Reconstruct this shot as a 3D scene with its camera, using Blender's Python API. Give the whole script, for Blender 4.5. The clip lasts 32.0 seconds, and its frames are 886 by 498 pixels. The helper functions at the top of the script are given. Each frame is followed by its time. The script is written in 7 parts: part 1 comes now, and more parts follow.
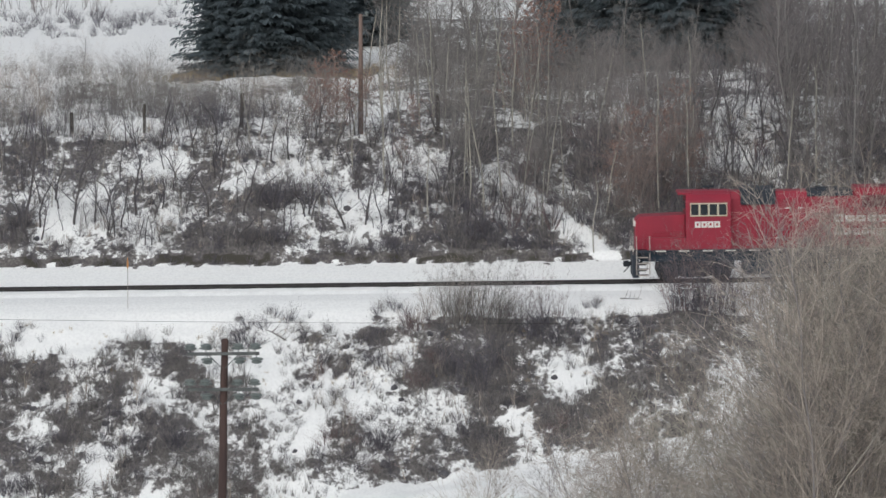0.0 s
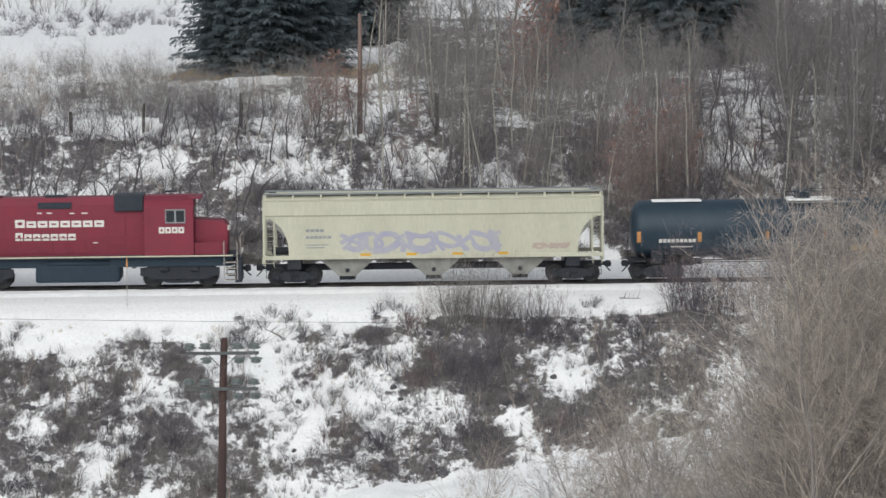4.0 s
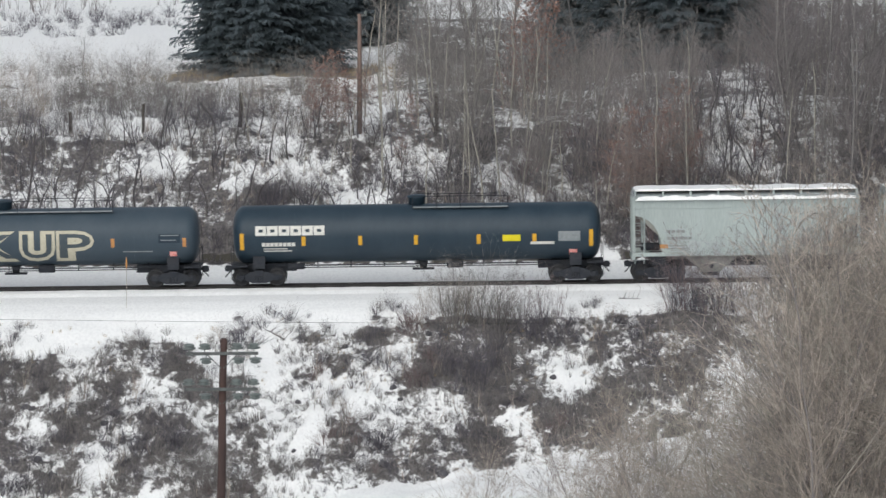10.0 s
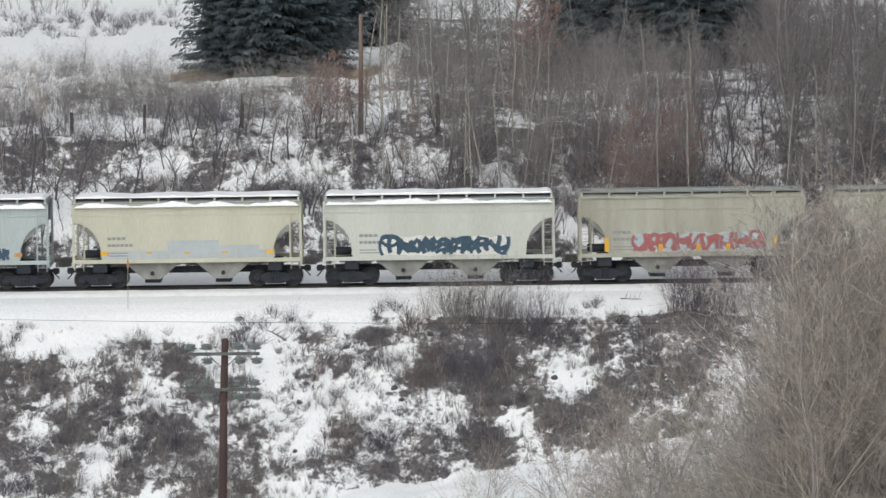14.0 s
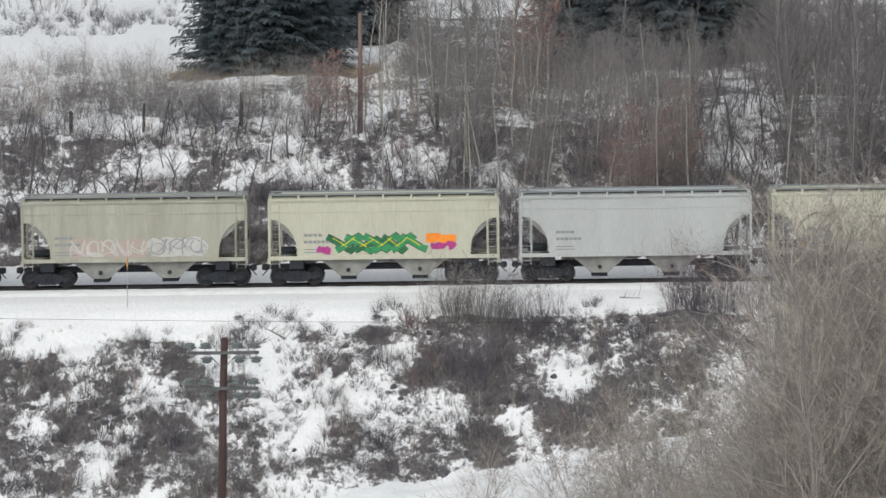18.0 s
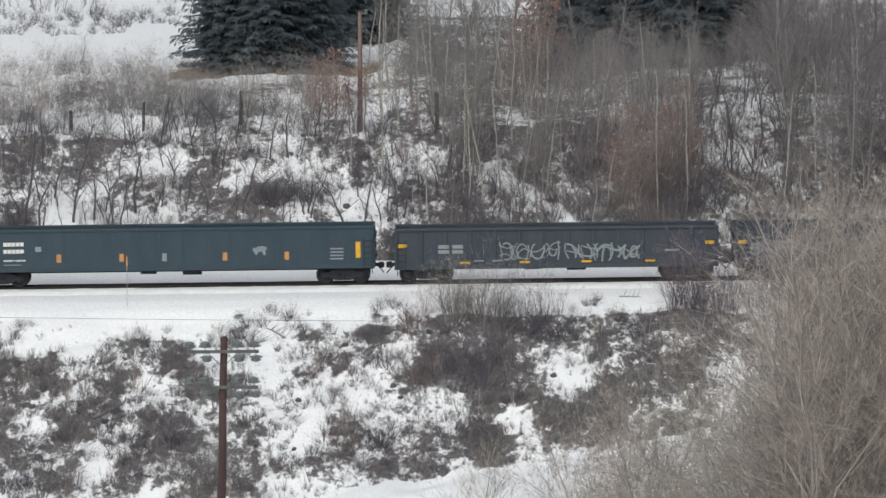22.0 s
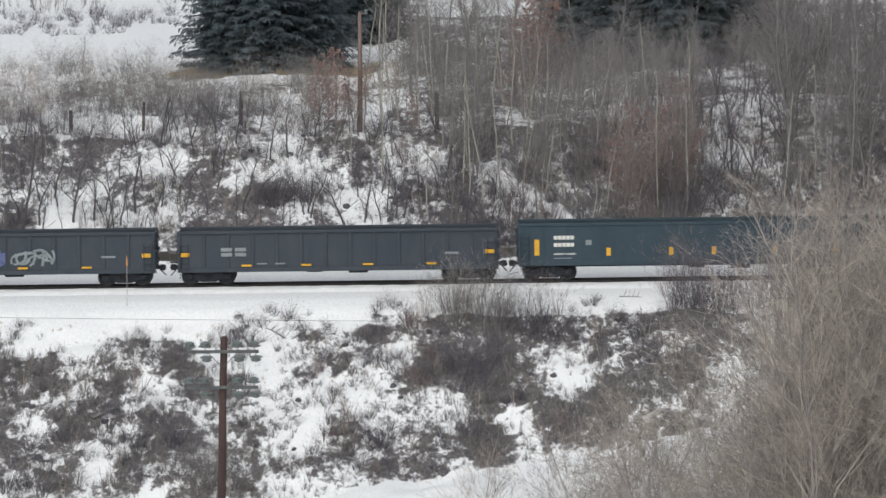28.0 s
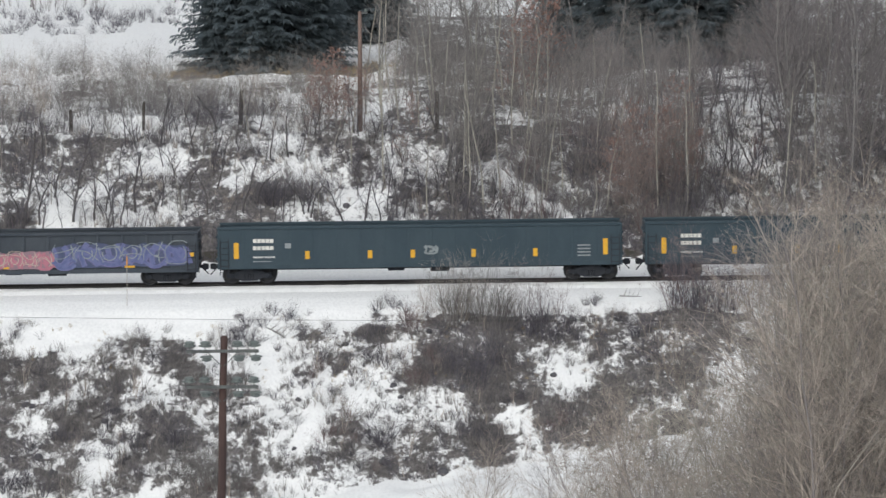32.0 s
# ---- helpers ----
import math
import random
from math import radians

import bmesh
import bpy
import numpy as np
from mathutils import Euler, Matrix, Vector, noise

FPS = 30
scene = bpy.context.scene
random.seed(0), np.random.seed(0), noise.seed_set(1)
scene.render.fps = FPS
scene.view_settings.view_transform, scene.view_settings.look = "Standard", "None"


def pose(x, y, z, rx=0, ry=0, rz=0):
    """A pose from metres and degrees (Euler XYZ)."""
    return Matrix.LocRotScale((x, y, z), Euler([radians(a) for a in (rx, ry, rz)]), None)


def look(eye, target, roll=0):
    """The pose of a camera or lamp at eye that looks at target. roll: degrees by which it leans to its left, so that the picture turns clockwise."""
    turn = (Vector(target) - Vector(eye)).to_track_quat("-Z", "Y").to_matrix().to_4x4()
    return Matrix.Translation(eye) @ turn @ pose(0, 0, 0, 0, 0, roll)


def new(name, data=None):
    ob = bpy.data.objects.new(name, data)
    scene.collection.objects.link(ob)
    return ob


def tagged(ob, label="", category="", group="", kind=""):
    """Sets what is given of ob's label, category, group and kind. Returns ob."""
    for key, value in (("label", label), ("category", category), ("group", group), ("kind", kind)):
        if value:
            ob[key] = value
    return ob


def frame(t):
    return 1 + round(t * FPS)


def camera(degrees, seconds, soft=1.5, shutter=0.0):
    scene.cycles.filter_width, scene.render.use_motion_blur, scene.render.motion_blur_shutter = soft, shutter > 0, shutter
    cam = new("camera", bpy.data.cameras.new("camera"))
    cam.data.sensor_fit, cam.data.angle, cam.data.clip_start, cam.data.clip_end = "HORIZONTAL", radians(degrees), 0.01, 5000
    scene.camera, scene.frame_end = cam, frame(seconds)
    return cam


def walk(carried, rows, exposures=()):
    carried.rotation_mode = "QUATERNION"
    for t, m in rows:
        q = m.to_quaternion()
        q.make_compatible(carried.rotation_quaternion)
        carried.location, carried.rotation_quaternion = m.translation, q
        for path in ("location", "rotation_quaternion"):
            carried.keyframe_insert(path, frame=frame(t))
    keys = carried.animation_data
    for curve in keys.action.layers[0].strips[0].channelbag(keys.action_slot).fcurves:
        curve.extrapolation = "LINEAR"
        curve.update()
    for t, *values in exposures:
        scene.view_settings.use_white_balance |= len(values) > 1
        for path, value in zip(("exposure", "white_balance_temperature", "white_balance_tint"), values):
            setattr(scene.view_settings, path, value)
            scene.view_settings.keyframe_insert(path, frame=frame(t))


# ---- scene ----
# The camera stands on the far side of the valley and looks down at the line; it only trembles and sinks a little.
cam = camera(10.2, 32.0, soft=1.5, shutter=0.12)


def aim(turn, lift):
    return pose(0, -250, 22, 90 - 4.64 + lift, 0, turn)


walk(cam, [
    (0, aim(0.0056, 0.0019)),
    (0.5, aim(0.0039, -0.0135)),
    (1, aim(-0.0030, -0.0081)),
    (1.5, aim(0.0073, -0.0046)),
    (2, aim(-0.0052, -0.0059)),
    (2.5, aim(-0.0039, -0.0090)),
    (3, aim(0.0081, -0.0035)),
    (3.5, aim(-0.0026, -0.0043)),
    (5.5, aim(-0.0035, -0.0035)),
    (6, aim(0.0000, 0.0065)),
    (6.5, aim(-0.0030, 0.0065)),
    (7, aim(-0.0044, 0.0011)),
    (7.5, aim(0.0039, -0.0035)),
    (8, aim(0.0047, 0.0060)),
    (8.5, aim(0.0023, -0.0040)),
    (9, aim(-0.0012, -0.0024)),
    (9.5, aim(-0.0022, 0.0048)),
    (10, aim(-0.0077, -0.0004)),
    (10.5, aim(-0.0030, -0.0004)),
    (11, aim(-0.0022, -0.0040)),
    (11.5, aim(-0.0030, -0.0054)),
    (12, aim(-0.0022, 0.0060)),
    (12.5, aim(0.0040, -0.0082)),
    (13, aim(-0.0030, 0.0055)),
    (13.5, aim(0.0056, -0.0040)),
    (14, aim(0.0073, 0.0036)),
    (14.5, aim(0.0073, -0.0024)),
    (16.5, aim(0.0067, -0.0105)),
    (17, aim(0.0007, -0.0105)),
    (17.5, aim(0.0047, -0.0188)),
    (18, aim(-0.0001, -0.0090)),
    (18.5, aim(-0.0012, -0.0140)),
    (19, aim(0.0007, -0.0055)),
    (19.5, aim(0.0039, -0.0146)),
    (20, aim(-0.0022, -0.0135)),
    (20.5, aim(0.0005, -0.0229)),
    (21, aim(0.0073, -0.0230)),
    (21.5, aim(-0.0043, -0.0230)),
    (22, aim(-0.0030, -0.0225)),
    (22.5, aim(-0.0035, -0.0180)),
    (23, aim(0.0039, -0.0245)),
    (23.5, aim(-0.0022, -0.0334)),
    (24, aim(-0.0022, -0.0153)),
    (24.5, aim(0.0047, -0.0274)),
    (25, aim(-0.0060, -0.0228)),
    (25.5, aim(0.0000, -0.0236)),
    (27.5, aim(-0.0012, -0.0252)),
    (28, aim(-0.0035, -0.0219)),
    (28.5, aim(-0.0006, -0.0281)),
    (29, aim(0.0062, -0.0274)),
    (29.5, aim(0.0055, -0.0353)),
    (30, aim(-0.0005, -0.0324)),
    (30.5, aim(-0.0005, -0.0240)),
    (31, aim(0.0061, -0.0306)),
    (31.5, aim(0.0047, -0.0382)),
    (32, aim(-0.0030, -0.0274)),
], exposures=[(0.0, -0.09, 6470, 7.5), (3.0, 0.04, 6470, 7.5), (32.0, 0.05, 6470, 7.5)])

# ---- world, light ----
world = bpy.data.worlds.new("world")
scene.world = world
world.use_nodes = True
wn = world.node_tree.nodes
sky = wn.new("ShaderNodeTexSky")
sky.sky_type, sky.sun_disc = "NISHITA", False
sky.sun_elevation, sky.sun_rotation = radians(36), radians(200)
sky.air_density, sky.dust_density, sky.ozone_density = 1.0, 2.2, 1.3
wn["Background"].inputs["Strength"].default_value = 0.135
overcast = wn.new("ShaderNodeHueSaturation")
overcast.inputs["Saturation"].default_value = 0.35
world.node_tree.links.new(sky.outputs["Color"], overcast.inputs["Color"])
world.node_tree.links.new(overcast.outputs["Color"], wn["Background"].inputs["Color"])
sun_data = bpy.data.lights.new("sun", "SUN")
sun_data.energy, sun_data.angle, sun_data.color = 1.15, radians(70), (1.0, 0.99, 0.97)
sun = new("sun", sun_data)
sun.matrix_world = look((0, 0, 0), (-math.sin(radians(200)) * math.cos(radians(36)), -math.cos(radians(200)) * math.cos(radians(36)), -math.sin(radians(36))))


# ---- materials ----
def mat(name, base, other=None, rough=0.7, metal=0.0, scale=3.0, mix=0.5, bump=0.0, grain=40.0, island=0.0, stretch=(1, 1, 1), sharp=0.35):
    """A surface whose colour wanders between two tones at two scales, with fine relief."""
    m = bpy.data.materials.new(name)
    m.use_nodes = True
    nt = m.node_tree
    n, l = nt.nodes, nt.links
    b = n["Principled BSDF"]
    other = other or tuple(c * 0.7 for c in base)
    co = n.new("ShaderNodeTexCoord")
    mp = n.new("ShaderNodeMapping")
    mp.inputs["Scale"].default_value = stretch
    l.new(co.outputs["Object"], mp.inputs["Vector"])
    info = n.new("ShaderNodeObjectInfo")
    add = n.new("ShaderNodeVectorMath")
    add.operation = "MULTIPLY_ADD"
    add.inputs[1].default_value = (37, 37, 37)
    l.new(info.outputs["Random"], add.inputs[0])
    l.new(mp.outputs["Vector"], add.inputs[2])
    big = n.new("ShaderNodeTexNoise")
    big.inputs["Scale"].default_value, big.inputs["Detail"].default_value, big.inputs["Roughness"].default_value = scale, 5, 0.6
    fine = n.new("ShaderNodeTexNoise")
    fine.inputs["Scale"].default_value, fine.inputs["Detail"].default_value = grain, 3
    for t in (big, fine):
        l.new(add.outputs[0], t.inputs["Vector"])
    ramp = n.new("ShaderNodeValToRGB")
    lo, hi = 0.5 - sharp / 2 + (0.5 - mix) * 0.5, 0.5 + sharp / 2 + (0.5 - mix) * 0.5
    ramp.color_ramp.elements[0].position, ramp.color_ramp.elements[1].position = max(0, lo), min(1, hi)
    ramp.color_ramp.elements[0].color, ramp.color_ramp.elements[1].color = (*base, 1), (*other, 1)
    l.new(big.outputs["Fac"], ramp.inputs["Fac"])
    hsv = n.new("ShaderNodeHueSaturation")
    l.new(ramp.outputs["Color"], hsv.inputs["Color"])
    val = n.new("ShaderNodeMapRange")
    val.inputs["To Min"].default_value, val.inputs["To Max"].default_value = 0.8, 1.2
    l.new(fine.outputs["Fac"], val.inputs["Value"])
    last = val.outputs["Result"]
    if island:
        geo = n.new("ShaderNodeNewGeometry")
        vary = n.new("ShaderNodeMapRange")
        vary.inputs["To Min"].default_value, vary.inputs["To Max"].default_value = 1 - island, 1 + island
        l.new(geo.outputs["Random Per Island"], vary.inputs["Value"])
        mul = n.new("ShaderNodeMath")
        mul.operation = "MULTIPLY"
        l.new(last, mul.inputs[0])
        l.new(vary.outputs["Result"], mul.inputs[1])
        last = mul.outputs[0]
    l.new(last, hsv.inputs["Value"])
    l.new(hsv.outputs["Color"], b.inputs["Base Color"])
    b.inputs["Roughness"].default_value, b.inputs["Metallic"].default_value = rough, metal
    b.inputs["Specular IOR Level"].default_value = 0.3
    if bump:
        bp = n.new("ShaderNodeBump")
        bp.inputs["Strength"].default_value, bp.inputs["Distance"].default_value = bump, 0.02
        l.new(fine.outputs["Fac"], bp.inputs["Height"])
        l.new(bp.outputs["Normal"], b.inputs["Normal"])
    return m


def ground_material():
    """Snow over litter, dry grass and soil; the cover attribute says how much of the ground lies bare."""
    m = bpy.data.materials.new("snowy_ground")
    m.use_nodes = True
    nt = m.node_tree
    n, l = nt.nodes, nt.links
    b = n["Principled BSDF"]
    co = n.new("ShaderNodeTexCoord")
    patch = n.new("ShaderNodeTexNoise")
    patch.inputs["Scale"].default_value, patch.inputs["Detail"].default_value, patch.inputs["Roughness"].default_value = 1.7, 9, 0.78
    fine = n.new("ShaderNodeTexNoise")
    fine.inputs["Scale"].default_value, fine.inputs["Detail"].default_value = 7.5, 7
    along = n.new("ShaderNodeMapping")
    along.inputs["Scale"].default_value = (1, 0.42, 1)
    l.new(co.outputs["Object"], along.inputs["Vector"])
    for t in (patch, fine):
        l.new(along.outputs["Vector"], t.inputs["Vector"])
    at = n.new("ShaderNodeAttribute")
    at.attribute_name = "cover"
    inv = n.new("ShaderNodeMath")
    inv.operation = "SUBTRACT"
    inv.inputs[0].default_value = 0.82
    half = n.new("ShaderNodeMath")
    half.operation = "MULTIPLY"
    half.inputs[1].default_value = 0.62
    l.new(at.outputs["Fac"], half.inputs[0])
    l.new(half.outputs[0], inv.inputs[1])
    sub = n.new("ShaderNodeMath")
    sub.operation = "SUBTRACT"
    l.new(patch.outputs["Fac"], sub.inputs[0])
    l.new(inv.outputs[0], sub.inputs[1])
    step = n.new("ShaderNodeMapRange")
    step.inputs["From Min"].default_value, step.inputs["From Max"].default_value = -0.03, 0.05
    l.new(sub.outputs[0], step.inputs["Value"])
    soil = n.new("ShaderNodeValToRGB")
    e = soil.color_ramp.elements
    e[0].position, e[0].color = 0.34, (0.070, 0.065, 0.071, 1)
    e[1].position, e[1].color = 0.72, (0.21, 0.20, 0.195, 1)
    mid = e.new(0.5)
    mid.color = (0.118, 0.105, 0.101, 1)
    l.new(fine.outputs["Fac"], soil.inputs["Fac"])
    raw = n.new("ShaderNodeMapRange")
    raw.inputs["From Min"].default_value, raw.inputs["From Max"].default_value = 0.85, 1.0
    l.new(at.outputs["Fac"], raw.inputs["Value"])
    earth = n.new("ShaderNodeMix")
    earth.data_type = "RGBA"
    earth.inputs["B"].default_value = (0.048, 0.043, 0.034, 1)
    l.new(raw.outputs["Result"], earth.inputs["Factor"])
    l.new(soil.outputs["Color"], earth.inputs["A"])
    snow = n.new("ShaderNodeValToRGB")
    snow.color_ramp.elements[0].color, snow.color_ramp.elements[1].color = (0.80, 0.80, 0.80, 1), (0.89, 0.89, 0.885, 1)
    snow.color_ramp.elements[0].position, snow.color_ramp.elements[1].position = 0.3, 0.6
    l.new(fine.outputs["Fac"], snow.inputs["Fac"])
    mixer = n.new("ShaderNodeMix")
    mixer.data_type = "RGBA"
    l.new(step.outputs["Result"], mixer.inputs["Factor"])
    l.new(snow.outputs["Color"], mixer.inputs["A"])
    l.new(earth.outputs["Result"], mixer.inputs["B"])
    l.new(mixer.outputs["Result"], b.inputs["Base Color"])
    b.inputs["Roughness"].default_value = 0.85
    bp = n.new("ShaderNodeBump")
    bp.inputs["Strength"].default_value, bp.inputs["Distance"].default_value = 0.3, 0.06
    l.new(fine.outputs["Fac"], bp.inputs["Height"])
    l.new(bp.outputs["Normal"], b.inputs["Normal"])
    return m


SNOWY = ground_material()
SNOW = mat("packed_snow", (0.90, 0.90, 0.895), (0.80, 0.80, 0.80), 0.85, scale=1.5, bump=0.4, grain=12)
STEEL = mat("rail_steel", (0.030, 0.030, 0.032), (0.050, 0.046, 0.044), 0.6, 0.3, scale=2)
IRON = mat("dark_running_gear", (0.021, 0.025, 0.033), (0.034, 0.036, 0.042), 0.85, 0.0, scale=4, bump=0.2)
WHEEL = mat("wheel_steel", (0.024, 0.026, 0.031), (0.043, 0.042, 0.043), 0.65, 0.1, scale=5)
RED = mat("bright_red_paint", (0.275, 0.021, 0.042), (0.225, 0.021, 0.040), 0.5, scale=0.9, grain=30)
RED_OLD = mat("faded_red_paint", (0.195, 0.026, 0.046), (0.16, 0.026, 0.043), 0.6, scale=0.9, grain=30)
RED_GRILLE = mat("dusty_red_grille", (0.125, 0.020, 0.034), (0.085, 0.018, 0.029), 0.7, scale=2)
BLACK = mat("black_paint", (0.019, 0.026, 0.038), (0.028, 0.034, 0.044), 0.65, scale=1.5)
FRAME_BLUE = mat("dark_blue_grey_tank", (0.014, 0.028, 0.044), (0.021, 0.036, 0.052), 0.65, scale=1.5)
WHITE = mat("white_lettering", (0.66, 0.65, 0.61), (0.54, 0.53, 0.49), 0.6, scale=5)
CREAM = mat("cream_trim", (0.50, 0.47, 0.37), (0.42, 0.39, 0.30), 0.6, scale=5)
YELLOW = mat("yellow_reflector", (0.66, 0.37, 0.03), (0.55, 0.30, 0.03), 0.4, scale=6)
ORANGE = mat("orange_reflector", (0.50, 0.25, 0.09), (0.40, 0.19, 0.07), 0.45, scale=6)
LEMON = mat("lemon_panel", (0.72, 0.62, 0.02), (0.62, 0.52, 0.02), 0.5, scale=6)
GREY = mat("grey_panel", (0.26, 0.28, 0.29), (0.19, 0.21, 0.22), 0.6, scale=6)
RAIL_PAINT = mat("grey_handrail", (0.42, 0.38, 0.35), (0.3, 0.26, 0.24), 0.5, scale=6)
LAMP_RED = mat("red_placard", (0.75, 0.12, 0.10), (0.85, 0.55, 0.5), 0.5, scale=14)
GLASS = mat("cab_glass", (0.02, 0.025, 0.03), (0.04, 0.045, 0.05), 0.08, scale=2)
TANK_BLACK = mat("blue_black_tank_paint", (0.018, 0.034, 0.050), (0.029, 0.046, 0.063), 0.42, scale=0.8, grain=25, stretch=(1, 1, 0.5))
TANK_SLATE = mat("dusty_slate_tank_paint", (0.035, 0.054, 0.073), (0.050, 0.069, 0.088), 0.5, scale=0.7, grain=25, stretch=(1, 1, 0.5))
GON_GREEN = mat("dark_green_gondola_paint", (0.024, 0.043, 0.057), (0.034, 0.054, 0.068), 0.55, scale=1.0, grain=25, stretch=(1, 1, 0.35))
GON_BLACK = mat("sooty_grey_gondola_paint", (0.033, 0.042, 0.055), (0.046, 0.055, 0.067), 0.6, scale=1.0, grain=25, stretch=(1, 1, 0.35))
HOP_CREAM = mat("cream_hopper_paint", (0.485, 0.477, 0.385), (0.425, 0.412, 0.325), 0.55, scale=0.7, grain=20, stretch=(0.9, 1, 0.12))
HOP_PALE = mat("pale_cream_hopper_paint", (0.49, 0.505, 0.46), (0.43, 0.435, 0.38), 0.55, scale=0.7, grain=20, stretch=(0.9, 1, 0.12))
HOP_BLUE = mat("pale_blue_grey_hopper_paint", (0.37, 0.42, 0.412), (0.31, 0.352, 0.345), 0.55, scale=0.7, grain=20, stretch=(0.9, 1, 0.12))
HOP_WHITE = mat("white_grey_hopper_paint", (0.425, 0.44, 0.43), (0.37, 0.382, 0.37), 0.55, scale=0.7, grain=20, stretch=(0.9, 1, 0.12))
HOP_TAN = mat("weathered_tan_hopper_paint", (0.375, 0.375, 0.315), (0.275, 0.262, 0.21), 0.65, scale=0.9, grain=20, stretch=(1.1, 1, 0.10))
DUST = mat("dusty_hopper_chute", (0.28, 0.28, 0.26), (0.17, 0.17, 0.155), 0.75, scale=1.5)
MARK_GREY = mat("dark_grey_stencil_paint", (0.19, 0.205, 0.205), (0.25, 0.26, 0.26), 0.6, scale=6)
GREY_PATCH = mat("grey_cover_paint", (0.40, 0.43, 0.44), (0.34, 0.37, 0.38), 0.6, scale=1.5)
BARK = mat("grey_bark", (0.245, 0.232, 0.224), (0.158, 0.149, 0.146), 0.9, scale=3, bump=0.4, island=0.25)
ASPEN = mat("pale_aspen_bark", (0.42, 0.40, 0.35), (0.27, 0.25, 0.22), 0.85, scale=2, bump=0.3, island=0.2)
TWIG_GREY = mat("grey_brown_twigs", (0.268, 0.250, 0.240), (0.187, 0.175, 0.170), 0.9, scale=0.5, island=0.4)
TWIG_RED = mat("red_brown_twigs", (0.315, 0.283, 0.279), (0.222, 0.203, 0.204), 0.9, scale=0.5, island=0.35)
TWIG_FOX = mat("fox_brown_twigs", (0.34, 0.262, 0.238), (0.245, 0.195, 0.18), 0.9, scale=0.5, island=0.35)
TWIG_BROWN = mat("dark_brown_twigs", (0.235, 0.212, 0.213), (0.168, 0.154, 0.158), 0.9, scale=0.5, island=0.35)
TWIG_OLIVE = mat("olive_grey_willow_twigs", (0.43, 0.40, 0.345), (0.31, 0.287, 0.25), 0.85, scale=0.4, island=0.45)
TWIG_PALE = mat("pale_willow_limbs", (0.50, 0.455, 0.405), (0.37, 0.335, 0.30), 0.8, scale=0.6, island=0.2)
TWIG_TAN = mat("tan_willow_twigs", (0.48, 0.415, 0.362), (0.34, 0.294, 0.260), 0.85, scale=0.4, island=0.45)
TWIG_RUSSET = mat("russet_shrub_twigs", (0.255, 0.190, 0.185), (0.165, 0.128, 0.130), 0.9, scale=0.5, island=0.35)
TWIG_DARK = mat("dark_shrub_twigs", (0.158, 0.146, 0.166), (0.108, 0.102, 0.120), 0.9, scale=0.5, island=0.35)
RUST = mat("rusty_dead_leaves", (0.33, 0.20, 0.165), (0.24, 0.15, 0.125), 0.85, scale=2, island=0.4)
STRAW = mat("dry_grass", (0.42, 0.33, 0.20), (0.28, 0.21, 0.13), 0.9, scale=1, island=0.35)
NEEDLES = mat("dark_spruce_needles", (0.096, 0.120, 0.137), (0.106, 0.130, 0.147), 0.95, scale=0.8, island=0.05)
# Bright translucency evens out the boughs' dark gaps, in place of haze.
haze_lift = NEEDLES.node_tree.nodes.new("ShaderNodeBsdfTranslucent")
haze_lift.inputs["Color"].default_value = (0.27, 0.31, 0.32, 1)
blend = NEEDLES.node_tree.nodes.new("ShaderNodeMixShader")
blend.inputs["Fac"].default_value = 0.55
NEEDLES.node_tree.links.new(NEEDLES.node_tree.nodes["Principled BSDF"].outputs[0], blend.inputs[1])
NEEDLES.node_tree.links.new(haze_lift.outputs[0], blend.inputs[2])
NEEDLES.node_tree.links.new(blend.outputs[0], NEEDLES.node_tree.nodes["Material Output"].inputs["Surface"])
POLE_WOOD = mat("weathered_pole_wood", (0.085, 0.052, 0.045), (0.050, 0.034, 0.033), 0.85, scale=1.5, bump=0.5, stretch=(1, 1, 0.12))
ARM_WOOD = mat("grey_crossarm_wood", (0.13, 0.137, 0.135), (0.085, 0.09, 0.09), 0.85, scale=3, bump=0.3)
INSULATOR = mat("grey_green_glass_insulator", (0.165, 0.188, 0.183), (0.115, 0.135, 0.13), 0.45, scale=8)
SAPLING = mat("dark_sapling_bark", (0.115, 0.105, 0.105), (0.075, 0.070, 0.074), 0.9, scale=3, bump=0.3, island=0.2)
STONE = mat("dark_wet_stone", (0.070, 0.068, 0.077), (0.105, 0.102, 0.112), 0.8, scale=1.2, bump=0.4, grain=5)
POST_WOOD = mat("old_fence_post_wood", (0.055, 0.048, 0.045), (0.09, 0.08, 0.072), 0.9, scale=3, bump=0.4)
CABLE = mat("black_cable", (0.03, 0.03, 0.032), (0.05, 0.05, 0.05), 0.6)
FAR_POLE = mat("sun-bleached_pole_wood", (0.20, 0.145, 0.125), (0.14, 0.10, 0.088), 0.85, scale=1.5, bump=0.4, stretch=(1, 1, 0.12))
G_MAROON = mat("dull_red_spray_paint", (0.36, 0.12, 0.11), (0.28, 0.09, 0.09), 0.65)
G_DEEP_GREEN = mat("deep_green_spray_paint", (0.025, 0.15, 0.06), (0.02, 0.10, 0.045), 0.6)
WHITE_FADED = mat("faded_white_spray_paint", (0.48, 0.47, 0.45), (0.40, 0.385, 0.355), 0.7, scale=2)
G_GREEN = mat("green_spray_paint", (0.045, 0.27, 0.10), (0.03, 0.19, 0.075), 0.6)
G_ORANGE = mat("orange_spray_paint", (0.85, 0.28, 0.03), (0.75, 0.22, 0.03), 0.6)
G_MAGENTA = mat("magenta_spray_paint", (0.42, 0.05, 0.22), (0.3, 0.04, 0.18), 0.6)
G_DARK = mat("dark_blue_spray_paint", (0.045, 0.085, 0.12), (0.03, 0.055, 0.08), 0.6)
